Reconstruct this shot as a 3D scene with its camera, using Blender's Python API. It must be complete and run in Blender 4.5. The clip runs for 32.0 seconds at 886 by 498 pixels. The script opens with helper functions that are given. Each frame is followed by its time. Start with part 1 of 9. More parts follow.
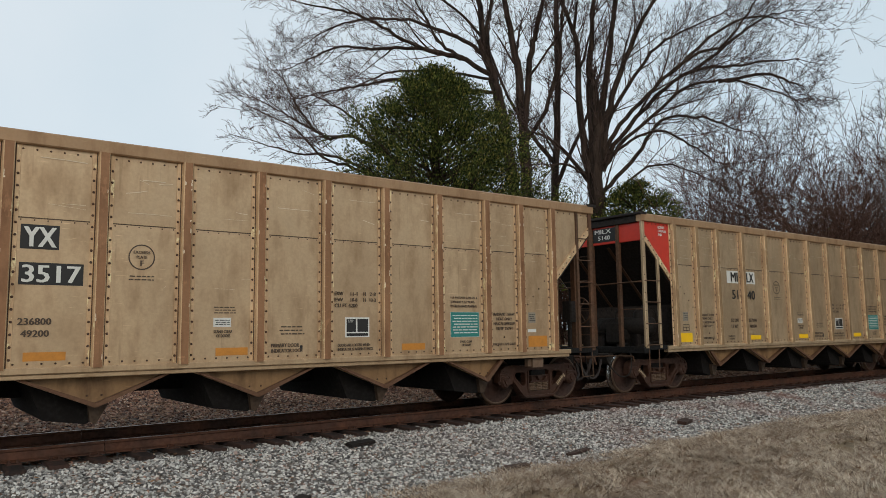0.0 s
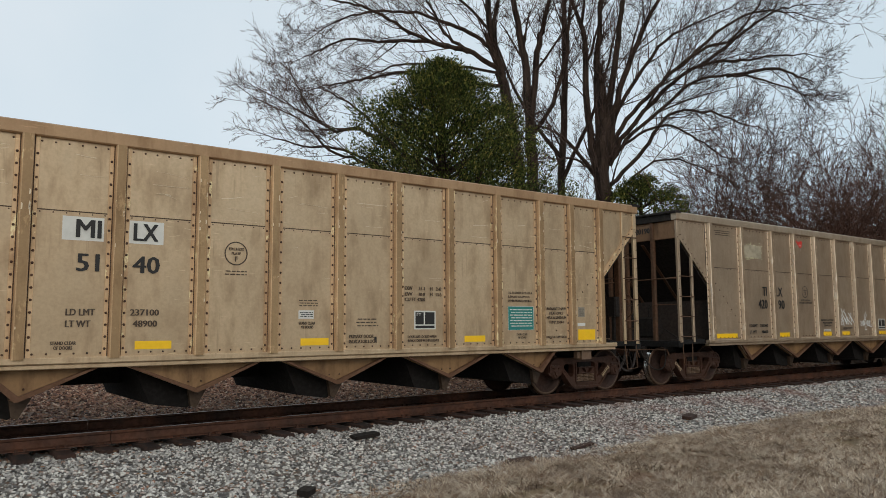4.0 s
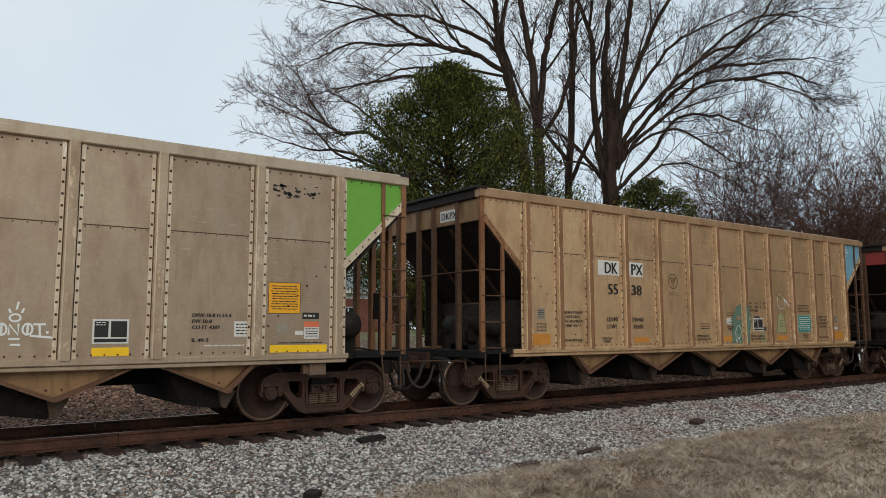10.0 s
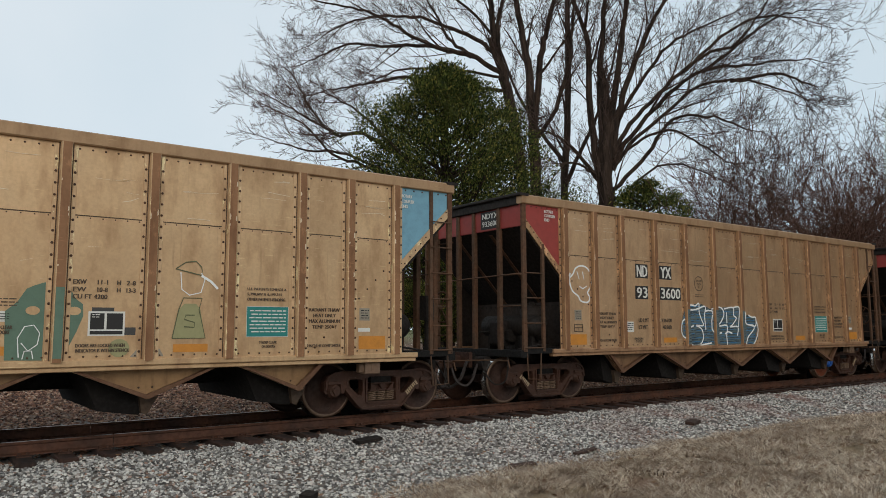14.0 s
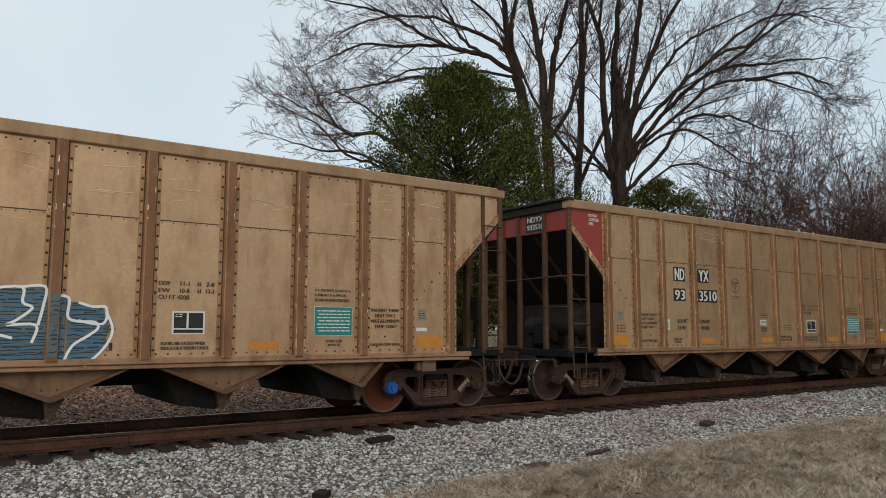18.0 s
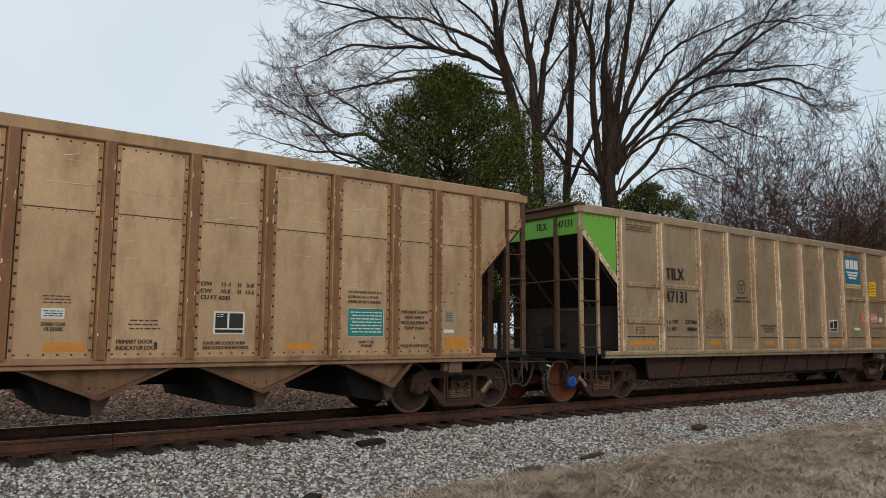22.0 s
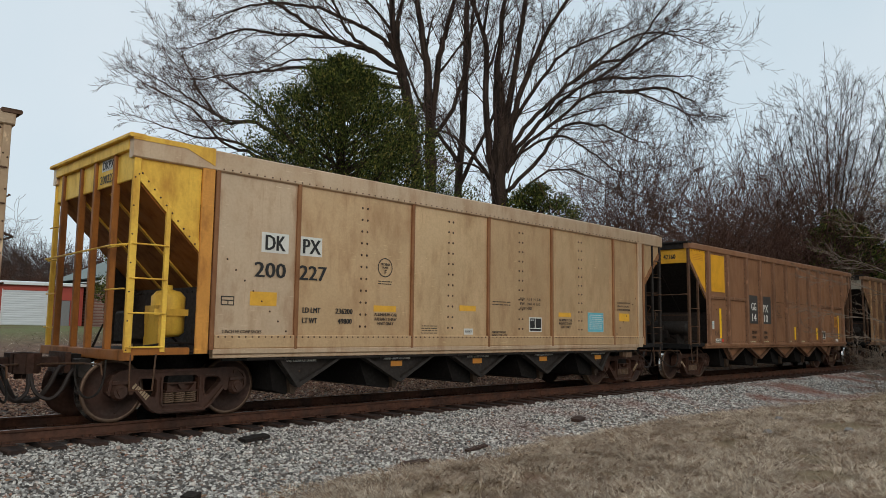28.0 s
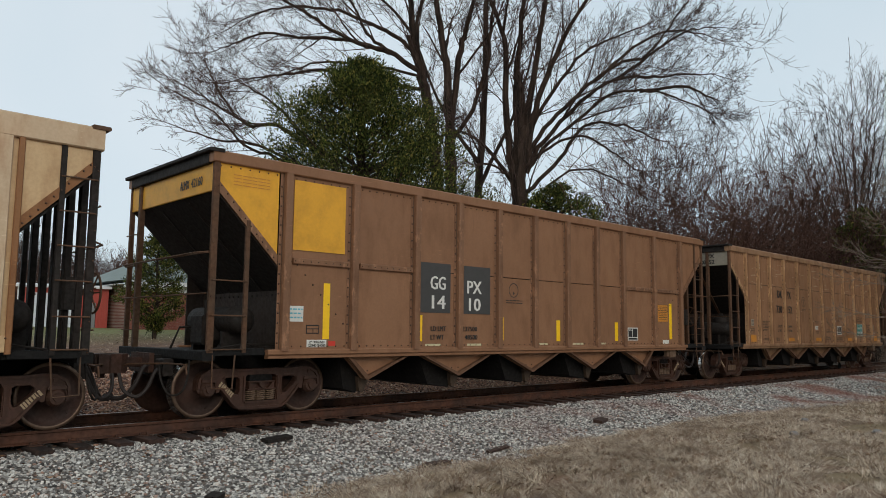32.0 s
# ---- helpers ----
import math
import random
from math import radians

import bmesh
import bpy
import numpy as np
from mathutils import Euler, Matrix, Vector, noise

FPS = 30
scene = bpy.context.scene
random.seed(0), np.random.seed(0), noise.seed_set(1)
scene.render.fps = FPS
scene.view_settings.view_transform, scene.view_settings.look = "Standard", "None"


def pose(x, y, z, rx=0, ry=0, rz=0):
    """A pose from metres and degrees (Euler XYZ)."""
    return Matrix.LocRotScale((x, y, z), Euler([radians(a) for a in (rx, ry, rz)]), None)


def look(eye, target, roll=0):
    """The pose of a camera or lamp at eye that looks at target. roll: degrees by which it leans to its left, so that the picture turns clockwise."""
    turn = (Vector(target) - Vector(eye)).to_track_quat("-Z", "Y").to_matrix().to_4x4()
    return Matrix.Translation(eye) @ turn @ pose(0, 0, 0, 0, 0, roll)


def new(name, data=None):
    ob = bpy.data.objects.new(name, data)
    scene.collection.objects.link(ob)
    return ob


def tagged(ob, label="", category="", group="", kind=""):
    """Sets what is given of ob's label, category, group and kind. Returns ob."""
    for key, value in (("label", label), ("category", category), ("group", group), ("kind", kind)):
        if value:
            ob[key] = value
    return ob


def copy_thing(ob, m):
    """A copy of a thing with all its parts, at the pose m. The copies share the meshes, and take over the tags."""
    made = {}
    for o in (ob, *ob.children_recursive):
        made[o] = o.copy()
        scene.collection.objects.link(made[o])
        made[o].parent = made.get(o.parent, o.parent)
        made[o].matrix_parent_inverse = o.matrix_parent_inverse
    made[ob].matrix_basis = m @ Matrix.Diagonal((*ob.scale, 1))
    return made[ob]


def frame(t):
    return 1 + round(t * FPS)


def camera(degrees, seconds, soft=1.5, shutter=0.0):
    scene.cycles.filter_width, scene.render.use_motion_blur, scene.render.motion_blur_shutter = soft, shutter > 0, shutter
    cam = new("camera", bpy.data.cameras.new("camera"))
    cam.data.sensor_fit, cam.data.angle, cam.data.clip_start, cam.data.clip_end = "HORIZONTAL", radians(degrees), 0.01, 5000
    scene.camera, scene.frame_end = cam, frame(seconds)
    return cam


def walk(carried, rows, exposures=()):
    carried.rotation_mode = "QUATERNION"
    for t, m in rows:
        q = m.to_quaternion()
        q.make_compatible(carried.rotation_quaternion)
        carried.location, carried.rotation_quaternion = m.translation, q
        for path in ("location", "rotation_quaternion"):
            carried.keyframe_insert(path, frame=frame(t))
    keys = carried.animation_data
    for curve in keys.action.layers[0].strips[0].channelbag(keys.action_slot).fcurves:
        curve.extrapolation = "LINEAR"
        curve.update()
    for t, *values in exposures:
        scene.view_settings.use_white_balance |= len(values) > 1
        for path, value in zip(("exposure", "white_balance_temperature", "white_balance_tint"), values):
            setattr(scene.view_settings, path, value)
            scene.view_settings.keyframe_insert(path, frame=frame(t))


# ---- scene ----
from mathutils.geometry import tessellate_polygon

cam = camera(61.63, 32.0, 0.5)
PATH = [
    (0, pose(0.000, 0.000, 1.447, 96.37, 0.74, -37.05)),
    (0.5, pose(0.000, 0.000, 1.447, 96.37, 0.77, -36.86)),
    (1, pose(0.000, 0.000, 1.447, 96.33, 0.82, -36.66)),
    (1.5, pose(0.000, 0.000, 1.447, 96.24, 0.79, -36.66)),
    (2, pose(0.000, 0.000, 1.447, 96.12, 0.70, -36.66)),
    (2.5, pose(0.000, 0.000, 1.447, 96.07, 0.58, -36.46)),
    (3, pose(0.000, 0.000, 1.447, 96.00, 0.46, -36.41)),
    (3.5, pose(0.000, 0.000, 1.447, 95.84, 0.36, -36.69)),
    (5.5, pose(0.000, 0.000, 1.447, 96.07, -0.02, -36.32)),
    (6, pose(0.000, 0.000, 1.447, 96.07, -0.09, -36.24)),
    (6.5, pose(0.000, 0.000, 1.447, 96.12, -0.09, -36.10)),
    (7, pose(0.000, 0.000, 1.447, 96.10, -0.12, -36.01)),
    (7.5, pose(0.000, 0.000, 1.447, 96.15, -0.02, -36.06)),
    (8, pose(0.000, 0.000, 1.447, 96.15, -0.07, -36.02)),
    (8.5, pose(0.000, 0.000, 1.447, 96.13, -0.06, -35.97)),
    (9, pose(0.000, 0.000, 1.447, 96.13, -0.02, -35.91)),
    (9.5, pose(0.000, 0.000, 1.447, 96.14, 0.07, -35.95)),
    (10, pose(0.000, 0.000, 1.447, 96.14, 0.08, -36.15)),
    (10.5, pose(0.000, 0.000, 1.447, 96.14, 0.08, -36.37)),
    (11, pose(0.000, 0.000, 1.447, 96.12, 0.06, -36.46)),
    (11.5, pose(0.000, 0.000, 1.447, 96.13, 0.05, -36.41)),
    (12, pose(0.000, 0.000, 1.447, 96.15, 0.03, -36.40)),
    (12.5, pose(0.000, 0.000, 1.447, 96.20, 0.09, -36.43)),
    (13, pose(0.000, 0.000, 1.447, 96.23, 0.14, -36.46)),
    (13.5, pose(0.000, 0.000, 1.447, 96.20, 0.15, -36.45)),
    (14, pose(0.000, 0.000, 1.447, 96.21, 0.16, -36.44)),
    (14.5, pose(0.000, 0.000, 1.447, 96.32, 0.23, -36.29)),
    (16.5, pose(0.000, 0.000, 1.447, 96.43, 0.05, -35.96)),
    (17, pose(0.000, 0.000, 1.447, 96.32, 0.04, -35.84)),
    (17.5, pose(0.000, 0.000, 1.447, 96.25, -0.04, -35.66)),
    (18, pose(0.000, 0.000, 1.447, 96.20, -0.05, -35.46)),
    (18.5, pose(0.000, 0.000, 1.447, 96.15, -0.04, -35.26)),
    (19, pose(0.000, 0.000, 1.447, 96.02, -0.17, -35.39)),
    (19.5, pose(0.000, 0.000, 1.447, 95.94, -0.19, -35.68)),
    (20, pose(0.000, 0.000, 1.447, 95.88, -0.27, -35.94)),
    (20.5, pose(0.000, 0.000, 1.447, 95.84, -0.36, -36.23)),
    (21, pose(0.000, 0.000, 1.447, 95.85, -0.32, -36.54)),
    (21.5, pose(0.009, 0.104, 1.426, 96.26, -0.34, -36.60)),
    (22, pose(0.018, 0.207, 1.404, 96.52, -0.37, -36.57)),
    (22.5, pose(0.018, 0.207, 1.404, 96.67, -0.25, -36.94)),
    (23, pose(0.018, 0.207, 1.404, 96.65, -0.22, -39.12)),
    (23.3, pose(0.018, 0.207, 1.404, 96.47, -0.54, -41.98)),
    (23.5, pose(0.018, 0.207, 1.404, 96.71, 0.06, -43.50)),
    (23.8, pose(0.018, 0.207, 1.404, 96.95, 1.32, -45.44)),
    (24, pose(0.018, 0.207, 1.404, 96.65, 0.25, -45.93)),
    (24.5, pose(0.018, 0.207, 1.404, 96.63, 0.44, -46.66)),
    (25, pose(0.018, 0.207, 1.404, 96.50, 0.38, -46.91)),
    (25.5, pose(0.018, 0.207, 1.404, 96.44, 0.26, -46.94)),
    (27.5, pose(0.018, 0.207, 1.404, 96.16, -0.58, -45.46)),
    (28, pose(0.018, 0.207, 1.404, 96.15, -0.74, -45.05)),
    (28.5, pose(0.018, 0.207, 1.404, 96.13, -0.85, -44.71)),
    (29, pose(0.018, 0.207, 1.404, 96.18, -0.93, -44.35)),
    (29.5, pose(0.018, 0.207, 1.404, 96.15, -0.97, -44.06)),
    (30, pose(0.018, 0.207, 1.404, 96.18, -0.93, -43.78)),
    (30.5, pose(0.018, 0.207, 1.404, 96.24, -0.90, -43.55)),
    (31, pose(0.018, 0.207, 1.404, 96.26, -0.88, -43.45)),
    (31.5, pose(0.018, 0.207, 1.404, 96.23, -0.73, -43.46)),
    (32, pose(0.018, 0.207, 1.404, 96.21, -0.61, -43.44)),
]
walk(cam, PATH)

# ---------------------------------------------------------------- light
world = bpy.data.worlds.new("sky")
scene.world = world
world.use_nodes = True
wt = world.node_tree
wt.nodes.clear()
w_out = wt.nodes.new("ShaderNodeOutputWorld")
w_bg = wt.nodes.new("ShaderNodeBackground")
w_sky = wt.nodes.new("ShaderNodeTexSky")
w_sky.sky_type = "NISHITA"
w_sky.sun_disc = False
w_sky.sun_elevation, w_sky.sun_rotation = radians(32), radians(205)
w_sky.dust_density, w_sky.air_density = 2.5, 1.0
w_cloud = wt.nodes.new("ShaderNodeTexNoise")
w_cloud.inputs["Scale"].default_value, w_cloud.inputs["Detail"].default_value = 1.6, 5
w_ramp = wt.nodes.new("ShaderNodeValToRGB")
w_ramp.color_ramp.elements[0].position, w_ramp.color_ramp.elements[0].color = 0.30, (7.0, 8.6, 9.6, 1)
w_ramp.color_ramp.elements[1].position, w_ramp.color_ramp.elements[1].color = 0.70, (9.0, 9.9, 10.5, 1)
w_mix = wt.nodes.new("ShaderNodeMix")
w_mix.data_type = "RGBA"
w_mix.inputs[0].default_value = 0.86
wt.links.new(w_cloud.outputs[0], w_ramp.inputs[0])
wt.links.new(w_sky.outputs[0], w_mix.inputs[6])
wt.links.new(w_ramp.outputs[0], w_mix.inputs[7])
wt.links.new(w_mix.outputs[2], w_bg.inputs[0])
w_bg.inputs[1].default_value = 0.088
wt.links.new(w_bg.outputs[0], w_out.inputs[0])

sun_data = bpy.data.lights.new("sun", "SUN")
sun_data.energy, sun_data.angle, sun_data.color = 0.8, radians(28), (1.0, 0.90, 0.78)
sun = new("sun", sun_data)
sun.matrix_world = look((-14, -30, 24), (8, 12, 1))
tagged(sun, "weak sun behind an overcast sky", "sun", kind="structure")


# ---------------------------------------------------------------- materials
def lin(r, g, b):
    """Linear colour from 0-255 screen values."""
    f = lambda c: ((c / 255 + 0.055) / 1.055) ** 2.4 if c > 10 else c / 255 / 12.92
    return (f(r), f(g), f(b))


def shade(c, k):
    return tuple(min(1, max(0, x * k)) for x in c)


def warm(c, k=1.0):
    """Base colour warmed, to offset the blue cast of the sky light."""
    return (min(1, c[0] * (1 + 0.13 * k)), c[1] * (1 - 0.02 * k), c[2] * (1 - 0.20 * k))


class Nodes:
    """Short hand for building one node material."""

    def __init__(self, name):
        self.mat = bpy.data.materials.new(name)
        self.mat.use_nodes = True
        self.t = self.mat.node_tree
        self.b = self.t.nodes["Principled BSDF"]
        self.co = self.t.nodes.new("ShaderNodeTexCoord")

    def put(self, a, b):
        self.t.links.new(a, b)

    def coords(self, scale=(1, 1, 1), source="Object"):
        n = self.t.nodes.new("ShaderNodeMapping")
        n.inputs["Scale"].default_value = scale
        self.put(self.co.outputs[source], n.inputs[0])
        return n.outputs[0]

    def noise(self, scale, detail=4, stretch=(1, 1, 1), rough=0.55, source="Object"):
        n = self.t.nodes.new("ShaderNodeTexNoise")
        n.inputs["Scale"].default_value, n.inputs["Detail"].default_value = scale, detail
        n.inputs["Roughness"].default_value = rough
        self.put(self.coords(stretch, source), n.inputs["Vector"])
        return n.outputs[0]

    def ramp(self, fac, stops):
        n = self.t.nodes.new("ShaderNodeValToRGB")
        e = n.color_ramp.elements
        while len(e) < len(stops):
            e.new(0.5)
        for s, (p, c) in zip(e, stops):
            s.position = p
            s.color = (*c, 1) if len(c) == 3 else c
        self.put(fac, n.inputs[0])
        return n.outputs[0]

    def val(self, fac, p0, p1, v0=0.0, v1=1.0):
        n = self.t.nodes.new("ShaderNodeMapRange")
        for i, x in enumerate((p0, p1, v0, v1)):
            n.inputs[i + 1].default_value = x
        self.put(fac, n.inputs[0])
        return n.outputs[0]

    def mix(self, fac, a, b, blend="MIX"):
        n = self.t.nodes.new("ShaderNodeMix")
        n.data_type, n.blend_type = "RGBA", blend
        for sock, x in ((n.inputs[0], fac), (n.inputs[6], a), (n.inputs[7], b)):
            if isinstance(x, (int, float)):
                sock.default_value = x
            elif isinstance(x, tuple):
                sock.default_value = (*x, 1)
            else:
                self.put(x, sock)
        return n.outputs[2]

    def mul(self, a, b, op="MULTIPLY"):
        n = self.t.nodes.new("ShaderNodeMath")
        n.operation = op
        for sock, x in zip(n.inputs, (a, b)):
            if isinstance(x, (int, float)):
                sock.default_value = x
            else:
                self.put(x, sock)
        return n.outputs[0]

    def random(self):
        n = self.t.nodes.new("ShaderNodeObjectInfo")
        return n.outputs["Random"]

    def island(self):
        n = self.t.nodes.new("ShaderNodeNewGeometry")
        return n.outputs["Random Per Island"]

    def matt(self):
        self.b.inputs["Specular IOR Level"].default_value = 0.12
        return self

    def done(self, colour, rough=0.7, metal=0.0, bump=None, depth=0.01, strength=0.5):
        for key, x in (("Base Color", colour), ("Roughness", rough), ("Metallic", metal)):
            if isinstance(x, tuple):
                self.b.inputs[key].default_value = (*x, 1)
            elif isinstance(x, (int, float)):
                self.b.inputs[key].default_value = x
            else:
                self.put(x, self.b.inputs[key])
        if bump is not None:
            n = self.t.nodes.new("ShaderNodeBump")
            n.inputs["Strength"].default_value, n.inputs["Distance"].default_value = strength, depth
            self.put(bump, n.inputs["Height"])
            self.put(n.outputs[0], self.b.inputs["Normal"])
        return self.mat


def car_paint(name, base, grime, metal=0.25, rough=0.5, dirt=0.45, scuff=0.4, rubbed=0.0):
    """Weathered aluminium sheet: dusty film, vertical run marks, pale scuffs, dents."""
    n = Nodes(name)
    base, grime = shade(warm(base, 0.55), 1.18), warm(grime, 0.7)
    blotch = n.noise(0.9, 5)
    runs = n.noise(2.0, 4, (2.0, 2.0, 0.7), 0.6)
    fine = n.noise(26, 3)
    c = n.mix(n.val(blotch, 0.3, 0.72), shade(base, 0.91), shade(base, 1.08))
    c = n.mix(n.val(runs, 0.48, 0.8, 0, dirt), c, grime)
    c = n.mix(n.val(fine, 0.35, 0.75, 0, 0.16), c, shade(grime, 0.8))
    scr = n.noise(5.0, 3, (0.9, 0.9, 9.0), 0.5)
    patch = n.noise(0.6, 3, (1.3, 1.3, 1.3))
    m = n.mul(n.val(scr, 0.66, 0.71), n.val(patch, 0.47, 0.58, 0, scuff))
    c = n.mix(m, c, shade(base, 1.75))
    c = n.mix(n.val(n.random(), 0, 1, 0, 0.22), c, shade(grime, 1.1))
    # soft clouds of darker dust that hang from the seams, and thin rust runs
    cloud = n.noise(1.3, 4, (1.0, 1.0, 0.8), 0.62)
    c = n.mix(n.val(cloud, 0.5, 0.85, 0, 0.34), c, shade(grime, 1.25))
    thread = n.noise(9.0, 3, (2.4, 2.4, 0.12), 0.5)
    c = n.mix(n.mul(n.val(thread, 0.62, 0.74, 0, 0.30), n.val(blotch, 0.42, 0.6)), c, grime)
    if rubbed:
        bare = n.noise(3.2, 5, (2.0, 2.0, 0.9), 0.7)
        c = n.mix(n.val(bare, 0.58, 0.64, 0, rubbed), c, shade(base, 1.9))
    dents = n.noise(1.7, 2)
    r = n.val(runs, 0.3, 0.75, rough - 0.08, rough + 0.22)
    n.b.inputs["Specular IOR Level"].default_value = 0.3
    return n.done(c, r, metal, n.mul(dents, n.mul(fine, 0.12), "ADD"), 0.02, 0.35)


def steel(name, base, rust, amount=0.5, rough=0.75, metal=0.2):
    """Dirty or rusted structural steel."""
    n = Nodes(name)
    base, rust = warm(base), warm(rust)
    a, b = n.noise(2.3, 6), n.noise(17, 4)
    c = n.mix(n.val(a, 0.35, 0.68, 0, amount), base, rust)
    c = n.mix(n.val(b, 0.4, 0.75, 0, 0.5), c, shade(base, 0.55))
    return n.done(c, n.val(b, 0.3, 0.7, rough - 0.1, rough + 0.15), metal, b, 0.006, 0.5)


def plain(name, colour, rough=0.6, wear=0.3, metal=0.0, scale=9.0):
    """Paint, vinyl or plaster with a little wear."""
    n = Nodes(name)
    a, b = n.noise(scale, 5), n.noise(scale * 6, 3)
    c = n.mix(n.val(a, 0.4, 0.75, 0, wear), colour, shade(colour, 0.55))
    c = n.mix(n.val(b, 0.4, 0.8, 0, wear * 0.6), c, shade(colour, 1.25))
    return n.done(c, rough, metal, b, 0.002, 0.25)


GRIME = lin(104, 84, 62)
M_RUST = steel("rusty_brown_steel", lin(78, 62, 50), lin(104, 70, 48), 0.6)
# M_DARK and M_BLACK: base colours lowered to deepen shadow under and inside cars
M_DARK = steel("near_black_steel", lin(27, 24, 22), lin(46, 34, 27), 0.45)
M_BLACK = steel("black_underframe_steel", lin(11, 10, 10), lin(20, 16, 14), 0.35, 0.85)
M_TRUCK = steel("cast_steel_truck", lin(60, 43, 36), lin(90, 58, 45), 0.55, 0.6)
M_WHEEL = steel("wheel_plate_steel", lin(50, 36, 31), lin(78, 50, 40), 0.5, 0.7)
M_WHEELORANGE = steel("fresh_rust_wheel_plate", lin(96, 52, 32), lin(122, 62, 34), 0.7, 0.75)
M_COUPLER = steel("dusty_coupler_casting", lin(52, 37, 31), lin(86, 55, 42), 0.5)
M_BULK = steel("dark_grey_bulkhead", lin(50, 44, 42), lin(62, 48, 42), 0.35)
M_RIVET = steel("rusty_rivet_heads", lin(62, 46, 36), lin(104, 74, 54), 0.6, 0.6)
M_RIM = steel("worn_wheel_rim_steel", lin(104, 90, 82), lin(74, 53, 45), 0.45, 0.45, 0.6)
M_SPRING = steel("dusty_spring_steel", lin(112, 98, 88), lin(118, 92, 76), 0.4, 0.6)
# panel joints, and the shadow line beside ribs put in as colour
M_SEAMLINE = plain("dark_seam_and_shadow_line", lin(78, 60, 46), 0.9, 0.3)
M_SCRATCH = plain("bright_bare_scratches", lin(222, 204, 174), 0.4, 0.3, 0.4)
M_CHALK = plain("worn_pale_stencil_paint", lin(168, 146, 118), 0.8, 0.6, scale=30)
M_FIN = steel("dusty_door_fin", lin(66, 56, 48), lin(84, 66, 52), 0.4)
M_TREAD = plain("polished_wheel_tread", lin(226, 224, 220), 0.2, 0.15, 1.0)
M_RAILTOP = plain("worn_rail_head_steel", lin(112, 92, 76), 0.4, 0.4, 0.8)
M_RAIL = steel("rusted_rail_steel", lin(60, 41, 33), lin(100, 64, 46), 0.7, 0.75, 0.1)
M_BLUECAP = plain("blue_bearing_cap_paint", lin(30, 88, 170), 0.45, 0.3)
M_WHITE = plain("white_lettering_paint", lin(214, 212, 204), 0.6, 0.25)
M_INK = plain("black_lettering_paint", lin(34, 32, 30), 0.6, 0.3)
M_FAINT = plain("faded_black_lettering", lin(78, 63, 49), 0.7, 0.4)
M_YELLOW = plain("yellow_reflective_sheet", lin(248, 196, 20), 0.45, 0.2)
M_ORANGE = plain("dirty_orange_reflective_sheet", lin(196, 128, 44), 0.55, 0.45)
M_TEAL = plain("teal_notice_board", lin(32, 124, 118), 0.5, 0.3)
M_CYAN = plain("light_blue_notice_board", lin(92, 172, 186), 0.5, 0.3)
M_RED = plain("red_end_paint", lin(196, 54, 36), 0.5, 0.3)
M_DULLRED = plain("dull_red_end_paint", lin(146, 54, 46), 0.55, 0.4)
M_GREEN = plain("bright_green_end_paint", lin(106, 168, 54), 0.5, 0.25)
M_BLUEEND = plain("faded_blue_end_paint", lin(112, 158, 178), 0.55, 0.4)
M_YELPAINT = plain("rust_streaked_yellow_paint", lin(222, 160, 36), 0.5, 0.5, scale=3.0)
M_COAL = plain("broken_coal", lin(26, 25, 26), 0.5, 0.5, scale=14)
M_HOSE = plain("black_rubber_hose", lin(44, 35, 31), 0.7, 0.3)
M_GALV = plain("grey_valve_casting", lin(150, 140, 124), 0.55, 0.4)


